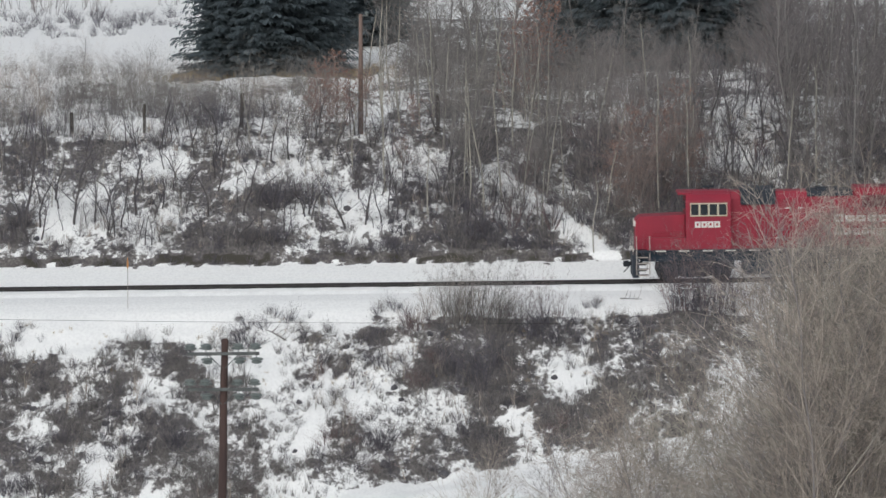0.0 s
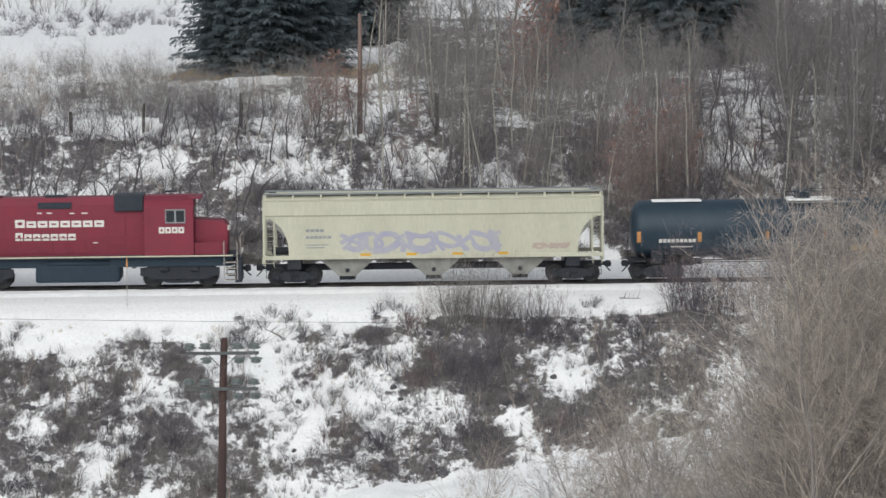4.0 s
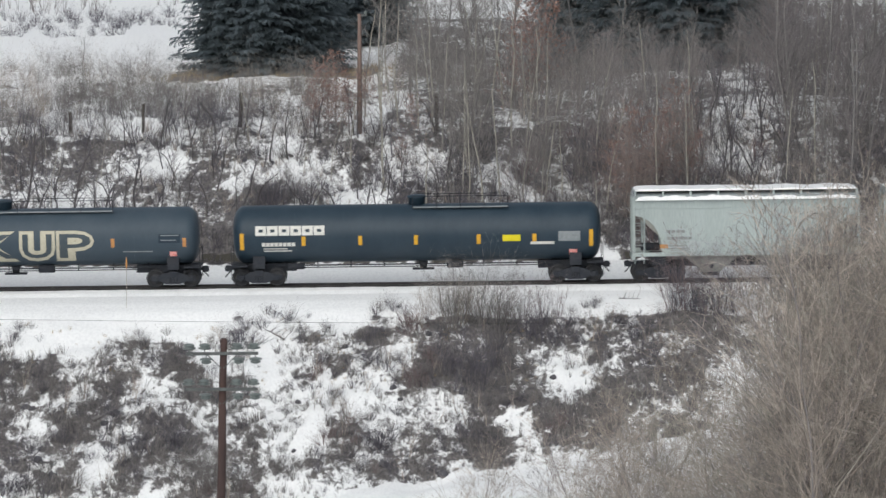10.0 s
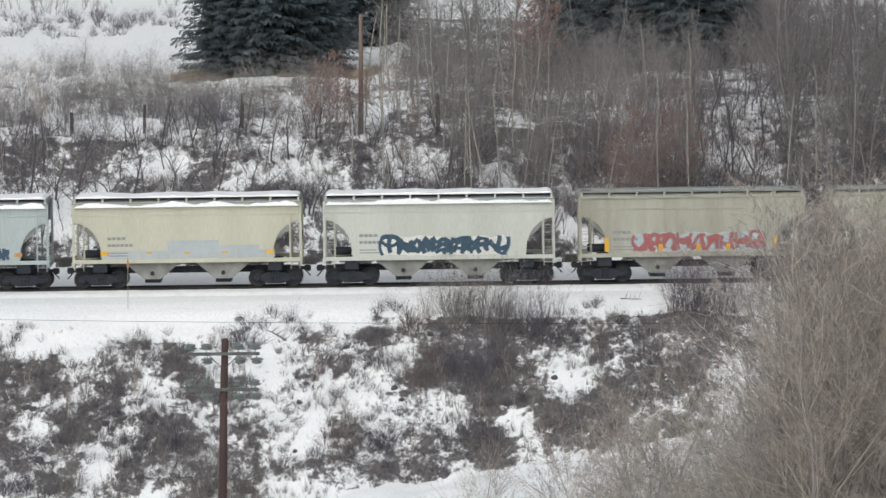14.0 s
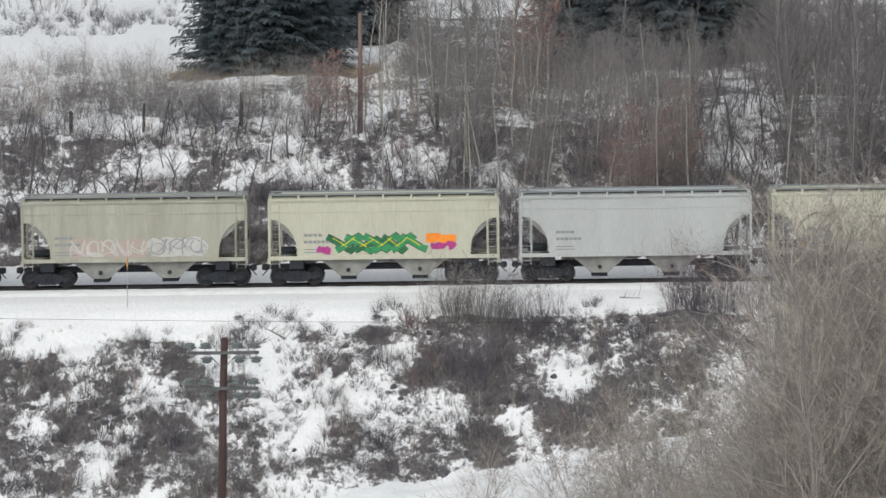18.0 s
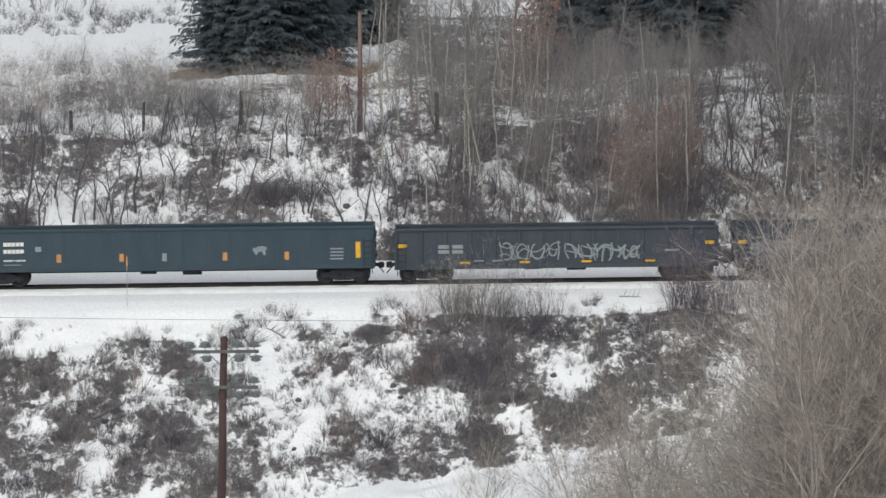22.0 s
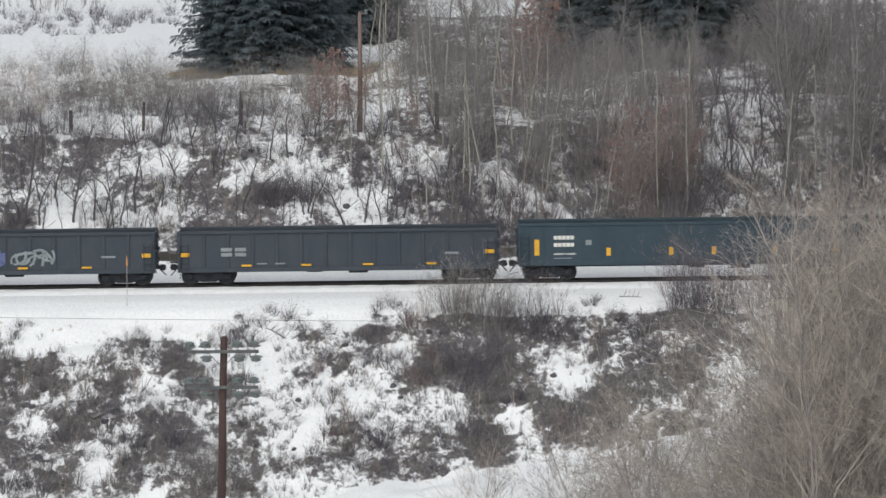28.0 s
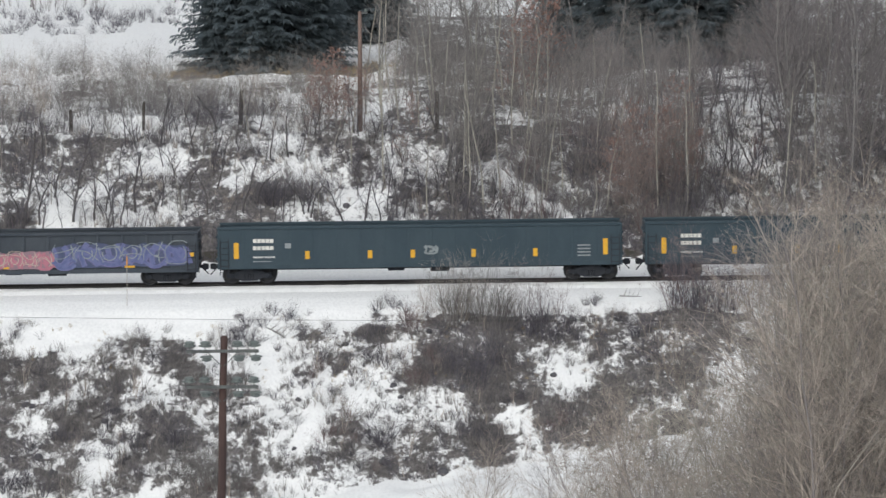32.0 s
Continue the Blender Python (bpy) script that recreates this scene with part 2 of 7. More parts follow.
G_BLACK = mat("black_spray_paint", (0.02, 0.022, 0.025), (0.035, 0.036, 0.04), 0.6)
G_LILAC = mat("faded_lilac_spray_paint", (0.31, 0.31, 0.40), (0.36, 0.36, 0.39), 0.7, scale=1.5)
G_PINK = mat("pink_spray_paint", (0.40, 0.15, 0.20), (0.31, 0.13, 0.17), 0.6)
G_BLUE = mat("blue_violet_spray_paint", (0.07, 0.09, 0.20), (0.13, 0.14, 0.27), 0.6, scale=4)
G_SALMON = mat("faded_salmon_spray_paint", (0.41, 0.325, 0.285), (0.36, 0.30, 0.26), 0.7, scale=2)
G_TEAL = mat("teal_spray_paint", (0.08, 0.30, 0.42), (0.05, 0.22, 0.33), 0.6)
G_VIOLET = mat("violet_spray_paint", (0.15, 0.13, 0.26), (0.11, 0.13, 0.26), 0.6, scale=3)
G_NIGHT = mat("deep_blue_spray_paint", (0.045, 0.06, 0.12), (0.08, 0.09, 0.16), 0.6, scale=3)
G_MAUVE = mat("faded_mauve_spray_paint", (0.26, 0.16, 0.19), (0.20, 0.14, 0.17), 0.65, scale=3)
G_SILVER = mat("pale_silver_spray_paint", (0.25, 0.28, 0.285), (0.17, 0.195, 0.205), 0.6, scale=3)
G_SLATE = mat("slate_blue_spray_paint", (0.042, 0.060, 0.078), (0.062, 0.078, 0.088), 0.55, scale=2)

# ---- ground ----
GRADE = 0.0127  # the line climbs towards +x


def smooth(a, b, v):
    t = np.clip((v - a) / (b - a), 0, 1)
    return t * t * (3 - 2 * t)


PROFILE_Y = [-3000, -420, -262, -250, -236, -150, -120, -90, -60, -40, -6.2, -4.6, -2.4, 2.6, 4.2, 7.8, 8.35, 22.5, 27, 60, 150, 300, 520, 900, 1600, 4000]
PROFILE_Z = [40, 30, 20.6, 20.2, 17.2, 4, -1, -5, -8.2, -8.6, -0.75, -0.42, -0.30, -0.30, -0.28, 0.40, 0.88, 6.2, 6.7, 7.9, 10.2, 18, 40, 75, 110, 140]


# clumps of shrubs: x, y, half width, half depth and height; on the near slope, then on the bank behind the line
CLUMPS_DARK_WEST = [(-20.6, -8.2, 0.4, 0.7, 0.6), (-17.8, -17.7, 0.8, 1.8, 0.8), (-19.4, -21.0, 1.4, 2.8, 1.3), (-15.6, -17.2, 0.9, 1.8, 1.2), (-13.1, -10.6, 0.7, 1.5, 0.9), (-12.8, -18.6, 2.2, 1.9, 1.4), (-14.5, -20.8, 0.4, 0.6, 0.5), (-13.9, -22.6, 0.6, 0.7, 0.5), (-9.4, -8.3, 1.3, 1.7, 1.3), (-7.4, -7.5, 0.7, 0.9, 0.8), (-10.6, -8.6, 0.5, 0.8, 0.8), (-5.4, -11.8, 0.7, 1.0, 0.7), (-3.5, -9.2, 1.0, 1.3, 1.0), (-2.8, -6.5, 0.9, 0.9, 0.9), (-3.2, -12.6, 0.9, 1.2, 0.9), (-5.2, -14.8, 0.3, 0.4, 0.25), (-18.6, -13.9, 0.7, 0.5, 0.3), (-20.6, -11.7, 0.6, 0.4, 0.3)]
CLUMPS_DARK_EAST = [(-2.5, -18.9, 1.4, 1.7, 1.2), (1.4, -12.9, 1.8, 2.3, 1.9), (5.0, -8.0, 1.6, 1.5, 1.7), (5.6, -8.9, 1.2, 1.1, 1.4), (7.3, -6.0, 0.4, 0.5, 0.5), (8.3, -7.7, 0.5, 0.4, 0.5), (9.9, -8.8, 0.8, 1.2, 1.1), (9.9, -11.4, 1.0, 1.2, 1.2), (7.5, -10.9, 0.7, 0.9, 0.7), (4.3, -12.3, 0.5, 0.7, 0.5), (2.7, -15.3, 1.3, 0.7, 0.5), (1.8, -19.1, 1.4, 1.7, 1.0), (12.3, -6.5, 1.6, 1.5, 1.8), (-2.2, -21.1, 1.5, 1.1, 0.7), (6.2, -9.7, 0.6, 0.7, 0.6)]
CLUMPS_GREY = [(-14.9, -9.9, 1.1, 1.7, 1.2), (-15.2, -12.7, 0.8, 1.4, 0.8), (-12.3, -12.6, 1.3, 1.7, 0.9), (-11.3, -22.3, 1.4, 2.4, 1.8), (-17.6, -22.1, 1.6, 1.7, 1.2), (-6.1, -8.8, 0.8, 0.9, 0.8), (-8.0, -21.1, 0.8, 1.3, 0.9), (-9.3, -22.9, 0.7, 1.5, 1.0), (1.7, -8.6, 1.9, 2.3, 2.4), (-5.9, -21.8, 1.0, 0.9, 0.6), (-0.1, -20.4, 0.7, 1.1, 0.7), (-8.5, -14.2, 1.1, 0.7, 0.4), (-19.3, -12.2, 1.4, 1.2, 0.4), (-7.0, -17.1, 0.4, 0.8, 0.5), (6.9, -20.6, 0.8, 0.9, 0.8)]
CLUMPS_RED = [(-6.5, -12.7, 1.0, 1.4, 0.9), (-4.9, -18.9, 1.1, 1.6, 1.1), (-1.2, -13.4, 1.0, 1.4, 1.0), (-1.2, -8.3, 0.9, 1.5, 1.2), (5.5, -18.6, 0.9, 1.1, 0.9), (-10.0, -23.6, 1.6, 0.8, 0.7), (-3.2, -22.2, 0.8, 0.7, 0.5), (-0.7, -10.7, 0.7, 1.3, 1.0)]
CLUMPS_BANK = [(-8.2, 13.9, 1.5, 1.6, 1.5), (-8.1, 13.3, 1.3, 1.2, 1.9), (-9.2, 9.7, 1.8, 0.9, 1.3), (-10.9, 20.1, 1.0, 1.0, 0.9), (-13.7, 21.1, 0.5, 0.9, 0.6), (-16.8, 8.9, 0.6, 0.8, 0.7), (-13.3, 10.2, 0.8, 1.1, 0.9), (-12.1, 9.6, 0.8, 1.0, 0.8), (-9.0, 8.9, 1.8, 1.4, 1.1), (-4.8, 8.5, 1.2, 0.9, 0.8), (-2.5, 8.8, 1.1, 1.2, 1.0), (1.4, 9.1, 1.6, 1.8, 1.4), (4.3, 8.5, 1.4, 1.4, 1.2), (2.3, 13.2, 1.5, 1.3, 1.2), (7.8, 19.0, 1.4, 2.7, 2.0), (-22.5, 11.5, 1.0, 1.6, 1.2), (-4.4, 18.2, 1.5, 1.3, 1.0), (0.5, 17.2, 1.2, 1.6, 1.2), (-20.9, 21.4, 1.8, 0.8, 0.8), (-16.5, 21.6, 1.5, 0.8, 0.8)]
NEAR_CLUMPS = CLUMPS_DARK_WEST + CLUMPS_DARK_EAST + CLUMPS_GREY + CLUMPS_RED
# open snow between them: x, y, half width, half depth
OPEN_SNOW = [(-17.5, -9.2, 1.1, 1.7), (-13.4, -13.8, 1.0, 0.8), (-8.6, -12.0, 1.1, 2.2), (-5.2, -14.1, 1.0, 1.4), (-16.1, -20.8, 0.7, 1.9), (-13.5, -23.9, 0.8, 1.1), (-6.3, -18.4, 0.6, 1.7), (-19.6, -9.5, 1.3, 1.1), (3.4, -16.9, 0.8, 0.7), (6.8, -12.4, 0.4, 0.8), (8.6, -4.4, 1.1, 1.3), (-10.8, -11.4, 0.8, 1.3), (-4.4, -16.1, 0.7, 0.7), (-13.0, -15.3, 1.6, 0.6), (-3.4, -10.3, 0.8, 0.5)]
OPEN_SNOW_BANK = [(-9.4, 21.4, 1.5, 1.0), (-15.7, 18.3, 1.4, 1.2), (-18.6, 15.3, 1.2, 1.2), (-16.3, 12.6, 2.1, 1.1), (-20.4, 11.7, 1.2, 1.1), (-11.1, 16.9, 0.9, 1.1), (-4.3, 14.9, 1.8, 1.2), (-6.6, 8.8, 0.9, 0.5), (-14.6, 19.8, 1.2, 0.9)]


def rough_noise(x, y, size, seed):
    return np.array([noise.noise(Vector((a / size, b / size, seed))) for a, b in zip(np.ravel(x), np.ravel(y))]).reshape(np.shape(x))


def base_height(x, y):
    """The lie of the land without its small unevenness."""
    x, y = np.asarray(x, float), np.asarray(y, float)
    z = np.interp(y, PROFILE_Y, PROFILE_Z)
    # the near slope runs down to a snowed-up track that climbs to the right
    slope = -0.75 + (y + 6.2) * 0.392
    floor = np.clip(-7.2 + 0.14 * x, -11.1, -5.1) + (y + 22) * 0.02
    near = np.maximum(slope, floor)
    z = np.where((y < -6.2) & (y > -60), np.where(y > -42, near, near + (np.interp(y, PROFILE_Y, PROFILE_Z) - near) * smooth(-42, -60, y)), z)
    # the hillside bulges and stands steeper to the right, with a gully behind the line
    hill = smooth(8, 24, y) * (1 - smooth(120, 260, y))
    z = z + hill * (0.5 * smooth(4, 22, x) - 0.5 * np.exp(-((x - 6.5 - 0.0 * y) / 2.2) ** 2))
    return z + GRADE * np.clip(x, -600, 600)


def height(x, y):
    """Ground height with hummocks; flat on the track's bench."""
    z = base_height(x, y)
    y = np.asarray(y, float)
    free = np.maximum(smooth(-5.5, -8.5, y), smooth(7.6, 10.0, y))
    bench = 0.5 * np.maximum(smooth(-2.6, -4.5, y), smooth(2.8, 4.5, y))
    lump = 0.42 * rough_noise(x, y, 3.2, 1.7) + 0.22 * rough_noise(x, y, 1.1, 5.2) + 0.3 * rough_noise(x, y, 9.0, 8.1) * free
    far = np.clip(1 - np.abs(y) / 900, 0.1, 1)
    return z + lump * np.maximum(free, 0.12 * bench) * far + 0.06 * bench * rough_noise(x, y, 1.7, 3.3)


def bare_cover(x, y):
    """How much of the ground shows through the snow."""
    c = np.zeros(np.shape(x))
    start = -8.6 + 1.7 * smooth(-6, 2, x)
    c = np.where(y < start, 0.43 + 0.05 * smooth(-10, -19, y) + 0.09 * smooth(-6, 3, x), c)
    slope = -0.75 + (y + 6.2) * 0.392
    floor = np.clip(-7.2 + 0.14 * x, -11.1, -5.1) + (y + 22) * 0.02
    c = np.where((y < -8) & (floor > slope), 0.14, c)
    c = np.where(y < -60, 0.55, c)
    edge = 0.30 * rough_noise(x, x * 0 + 1.0, 1.3, 2.2) + 0.55 * rough_noise(x, x * 0 + 4.0, 0.45, 6.1)
    c = np.where((y > 7.72 + edge) & (y < 8.3 + edge), 0.93 + 0.45 * rough_noise(x, y, 0.9, 7.7), c)
    c = np.where((y >= 8.3 + edge) & (y < 24), 0.55 + 0.06 * smooth(-8, -1, x), c)
    c = np.where((y >= 22.5) & (y < 54), 0.43, c)
    c = np.where((y >= 54) & (y < 400), 0.26 - 0.16 * smooth(60, 66, y), c)
    c = np.where((y > 57) & (y < 63) & (x > -17) & (x < -4), 0.85, c)
    c = np.where((y >= 22) & (y < 120) & (x > -3), 0.57, c)
    c = np.where((y >= 12) & (y < 36) & (x > 13.9) & (x < 18.0), 0.47, c)
    c = np.where(y >= 400, 0.7, c)
    u = x + 0.9 * rough_noise(x, y, 1.3, 21.0) + 0.8 * rough_noise(x, y, 0.5, 22.0)
    v = y + 1.6 * rough_noise(x, y, 1.5, 23.0) + 1.3 * rough_noise(x, y, 0.6, 24.0)
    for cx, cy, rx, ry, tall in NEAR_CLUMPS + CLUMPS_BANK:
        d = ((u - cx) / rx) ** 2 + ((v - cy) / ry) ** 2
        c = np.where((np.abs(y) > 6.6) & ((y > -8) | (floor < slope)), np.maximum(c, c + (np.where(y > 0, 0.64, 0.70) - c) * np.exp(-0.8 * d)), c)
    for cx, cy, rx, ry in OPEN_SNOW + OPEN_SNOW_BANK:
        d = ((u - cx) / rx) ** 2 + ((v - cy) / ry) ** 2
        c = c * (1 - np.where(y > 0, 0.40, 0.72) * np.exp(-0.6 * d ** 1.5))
    # a snowed-up path slants down to the line
    path = np.exp(-((x - (8.9 - (y - 7.5) * 0.62)) / 0.7) ** 2)
    c = np.where((y > 7.2) & (y < 19), c * (1 - 0.95 * path), c)
    near = np.where(y < -6, 0.28, 0.24)
    return c + (0.12 * rough_noise(x, y, 5.0, 12.3) + near * rough_noise(x, y * 0.5, 2.2, 4.6)) * (c > 0.05)


def axis(points):
    out = []
    for (a, step), (b, _) in zip(points, points[1:]):
        out += list(np.arange(a, b, step))
    return np.array(out + [points[-1][0]])


def grid_sheet(name, xs, ys):
    X, Y = np.meshgrid(xs, ys)
    Z = height(X, Y)
    verts = np.stack([X, Y, Z], -1).reshape(-1, 3)
    w = len(xs)
    i = np.arange(len(ys) - 1)[:, None] * w + np.arange(w - 1)[None, :]
    quads = np.stack([i, i + 1, i + w + 1, i + w], -1).reshape(-1, 4)
    me = bpy.data.meshes.new(name)
    me.from_pydata(verts.tolist(), [], quads.tolist())
    me.polygons.foreach_set("use_smooth", [True] * len(me.polygons))
    at = me.attributes.new("cover", "FLOAT", "POINT")
    at.data.foreach_set("value", np.clip(bare_cover(X, Y), 0, 1.1).ravel().astype(np.float32))
    return me


xs = axis([(-4000, 500), (-1000, 120), (-400, 30), (-100, 6), (-34, 0.4), (34, 6), (100, 30), (400, 120), (1000, 500), (4000, 1)])
ys = axis([(-3000, 400), (-600, 60), (-260, 6), (-160, 4), (-40, 1.0), (-30, 0.4), (-6.4, 0.35), (7.0, 0.14), (9.0, 0.4), (30, 0.8), (66, 3), (160, 12), (420, 60), (1000, 300), (4000, 1)])
ground_mesh = grid_sheet("ground", xs, ys)
ground_mesh.materials.append(SNOWY)
tagged(new("ground", ground_mesh), "snow-covered valley slopes with bare litter and soil showing", "ground", kind="structure")


def zat(x, y):
    return float(height(np.array([x]), np.array([y]))[0])


# ---- mesh helpers ----
def part(name, bm, material, parent=None, label=""):
    """Links a bmesh as one mesh object under a thing or a part."""
    me = bpy.data.meshes.new(name)
    bm.to_mesh(me)
    bm.free()
    return mesh_part(name, me, material, parent, label)


def mesh_part(name, me, material, parent=None, label=""):
    if material and not me.materials:
        me.materials.append(material)
    ob = new(name, me)
    ob.parent = parent
    return tagged(ob, label)


def box(bm, x0, x1, y0, y1, z0, z1, bevel=0.0):
    m = Matrix.LocRotScale(((x0 + x1) / 2, (y0 + y1) / 2, (z0 + z1) / 2), None, (abs(x1 - x0), abs(y1 - y0), abs(z1 - z0)))
    r = bmesh.ops.create_cube(bm, size=1, matrix=m)
    if bevel:
        es = list({e for v in r["verts"] for e in v.link_edges})
        bmesh.ops.bevel(bm, geom=es, offset=bevel, segments=2, affect="EDGES", profile=0.5)
    return bm


def rod(bm, a, b, r, r2=None, sides=6):
    a, b = Vector(a), Vector(b)
    q = (b - a).to_track_quat("Z", "Y")
    m = Matrix.LocRotScale((a + b) / 2, q, None)
    bmesh.ops.create_cone(bm, cap_ends=True, segments=sides, radius1=r, radius2=r if r2 is None else r2, depth=(b - a).length, matrix=m)
    return bm


def prism(bm, outline, y0, y1, bevel=0.0):
    """A solid with an outline in x and z, from y0 to y1."""
    a = [bm.verts.new((x, y0, z)) for x, z in outline]
    b = [bm.verts.new((x, y1, z)) for x, z in outline]
    fs = [bm.faces.new(a), bm.faces.new(b[::-1])]
    n = len(a)
    for i in range(n):
        fs.append(bm.faces.new((a[i], b[i], b[(i + 1) % n], a[(i + 1) % n])))
    bmesh.ops.recalc_face_normals(bm, faces=fs)
    if bevel:
        bmesh.ops.bevel(bm, geom=list({e for f in fs for e in f.edges}), offset=bevel, segments=2, affect="EDGES", profile=0.5)
    return bm


def lathe(bm, rings, axis_dir="X", sides=24, at=(0, 0, 0)):
    """A turned body: rings of (place along the axis, radius)."""
    loops = []
    for d, r in rings:
        loop = []
        for k in range(sides):
            a = 2 * math.pi * k / sides
            c, s = r * math.cos(a), r * math.sin(a)
            p = {"X": (d, c, s), "Y": (c, d, s), "Z": (c, s, d)}[axis_dir]
            loop.append(bm.verts.new(Vector(p) + Vector(at)))
        loops.append(loop)
    fs = []
    for p, q in zip(loops, loops[1:]):
        for k in range(sides):
            fs.append(bm.faces.new((p[k], p[(k + 1) % sides], q[(k + 1) % sides], q[k])))
    fs += [bm.faces.new(loops[0]), bm.faces.new(loops[-1])]
    bmesh.ops.recalc_face_normals(bm, faces=fs)
    for f in fs[:-2]:
        f.smooth = True
    return bm


def empty(name, m=None):
    ob = new(name)
    ob.empty_display_size = 0.2
    if m:
        ob.matrix_world = m
    return ob


# ---- the railway line ----
TILT = math.degrees(math.atan(GRADE))


def track_bed():
    bm = bmesh.new()
    prof = [(-2.7, -0.42), (-1.75, -0.15), (-0.97, -0.08), (-0.66, -0.17), (0, -0.17), (0.66, -0.17), (0.97, -0.08), (1.75, -0.15), (2.7, -0.42)]
    xsb = list(np.arange(-40, 40.1, 0.5))
    xsb = [-520, -200, -80] + xsb + [80, 200, 520]
    rows = []
    rnd = random.Random(4)
    for x in xsb:
        rows.append([bm.verts.new((x, y + rnd.uniform(-0.05, 0.05), z + x * GRADE + rnd.uniform(-0.012, 0.012))) for y, z in prof])
    for p, q in zip(rows, rows[1:]):
        for k in range(8):
            bm.faces.new((p[k], q[k], q[k + 1], p[k + 1]))
    ob = part("ballast_bed", bm, SNOW)
    tagged(ob, "snow-filled ballast shoulder under the track", "track bed", kind="structure")
    for y in (-0.755, 0.755):
        bm = bmesh.new()
        prof = [(-0.07, -0.172), (0.07, -0.172), (0.07, -0.155), (0.012, -0.13), (0.012, -0.045), (0.036, -0.03), (0.036, 0), (-0.036, 0), (-0.036, -0.03), (-0.012, -0.045), (-0.012, -0.13), (-0.07, -0.155)]
        a = [bm.verts.new((-520, y + u, v - 520 * GRADE)) for u, v in prof]
        b = [bm.verts.new((520, y + u, v + 520 * GRADE)) for u, v in prof]
        for k in range(len(prof)):
            bm.faces.new((a[k], a[(k + 1) % len(prof)], b[(k + 1) % len(prof)], b[k]))
        bm.faces.new(a), bm.faces.new(b[::-1])
        tagged(part("rail", bm, STEEL), "dark worn steel rail of the snowy single line", "rail", "rails", "structure")


track_bed()

# ---- rolling stock ----
TRAIN = []  # every vehicle with its place in the train: metres from the line's middle at the start
WHEELSETS = []  # every wheelset with its vehicle and its own resting pose
CACHE = {}


def shared(name, key, maker, material, parent, m=None, label=""):
    """A part whose mesh is built once and then used for all its repeats."""
    if (key, material.name) not in CACHE:
        bm = maker()
        me = bpy.data.meshes.new(name)
        bm.to_mesh(me)
        bm.free()
        me.materials.append(material)
        CACHE[key, material.name] = me
    ob = new(name, CACHE[key, material.name])
    ob.parent = parent
    if m:
        ob.matrix_basis = m
    return tagged(ob, label)


def wheelset_bm(r):
    bm = bmesh.new()
    for s in (-1, 1):
        y = s * 0.755
        lathe(bm, [(y - s * 0.09, r + 0.028), (y - s * 0.055, r + 0.026), (y - s * 0.05, r), (y + s * 0.055, r - 0.006), (y + s * 0.06, r - 0.07), (y + s * 0.02, r - 0.09), (y + s * 0.01, 0.15), (y + s * 0.07, 0.13), (y + s * 0.08, 0.02)], "Y", 16)
        for k in range(2):
            a = math.pi * k + 0.4
            box(bm, 0.28 * math.cos(a) - 0.035, 0.28 * math.cos(a) + 0.035, y + s * 0.015, y + s * 0.03, 0.28 * math.sin(a) - 0.035, 0.28 * math.sin(a) + 0.035)
    rod(bm, (0, -1.02, 0), (0, 1.02, 0), 0.085, sides=10)
    return bm


def side_frame_bm(base, r):
    h = base / 2
    bm = bmesh.new()
    out = [(-h - 0.24, r - 0.10), (-h - 0.24, r + 0.14), (-h + 0.16, r + 0.17), (-h * 0.45, r + 0.30), (h * 0.45, r + 0.30), (h - 0.16, r + 0.17), (h + 0.24, r + 0.14), (h + 0.24, r - 0.10),
           (h - 0.20, r - 0.12), (h * 0.42, r - 0.27), (-h * 0.42, r - 0.27), (-h + 0.20, r - 0.12)]
    prism(bm, out, -0.06, 0.06, 0.015)
    for s in (-1, 1):
        lathe(bm, [(-0.14, 0.13), (-0.06, 0.15), (0.06, 0.15), (0.13, 0.11)], "Y", 12, (s * h, 0, r))
    return bm


def spring_bm():
    bm = bmesh.new()
    for k in (-1, 0, 1):
        lathe(bm, [(0.02, 0.06), (0.08, 0.075), (0.14, 0.06), (0.2, 0.075), (0.26, 0.06)], "Z", 8, (k * 0.16, 0, 0))
    return bm


def bogie(car, x, base=1.78, r=0.457, body=IRON):
    """A two-axle truck: side frames, bolster, spring nests and two wheelsets."""
    b = empty("bogie")
    b.parent, b.matrix_basis = car, pose(x, 0, 0)
    for s in (-1, 1):
        shared("side_frame", f"side_frame{base}{r}", lambda: side_frame_bm(base, r), body, b, pose(0, s * 1.02, 0))
        shared("spring_nest", "spring_nest", spring_bm, IRON, b, pose(0, s * 1.06, r - 0.2))
        w = shared("wheelset", f"wheelset{r}", lambda: wheelset_bm(r), WHEEL, b, pose(s * base / 2, 0, r), "worn steel wheels on one axle")
        WHEELSETS.append((w, car, s * base / 2, r))
    shared("bolster", "bolster", lambda: box(bmesh.new(), -0.22, 0.22, -1.1, 1.1, r + 0.02, r + 0.32, 0.03), body, b)
    shared("brake_beam", "brake_beam", lambda: box(box(bmesh.new(), -0.36, -0.30, -0.9, 0.9, 0.35, 0.45, 0.01), 0.30, 0.36, -0.9, 0.9, 0.35, 0.45, 0.01), IRON, b)
    return b


def coupler_bm():
    bm = box(bmesh.new(), -0.55, 0.22, -0.08, 0.08, 0.78, 0.96, 0.02)
    prism(bm, [(0.15, 0.70), (0.42, 0.72), (0.45, 0.86), (0.42, 1.0), (0.15, 1.02)], -0.16, 0.13, 0.03)
    rod(bm, (0.1, 0.22, 0.8), (0.42, 0.26, 0.45), 0.03)
    return bm


def couplers(car, half):
    for s in (-1, 1):
        shared("coupler", "coupler", coupler_bm, IRON, car, pose(s * half, 0, 0, 0, 0, 0 if s > 0 else 180))


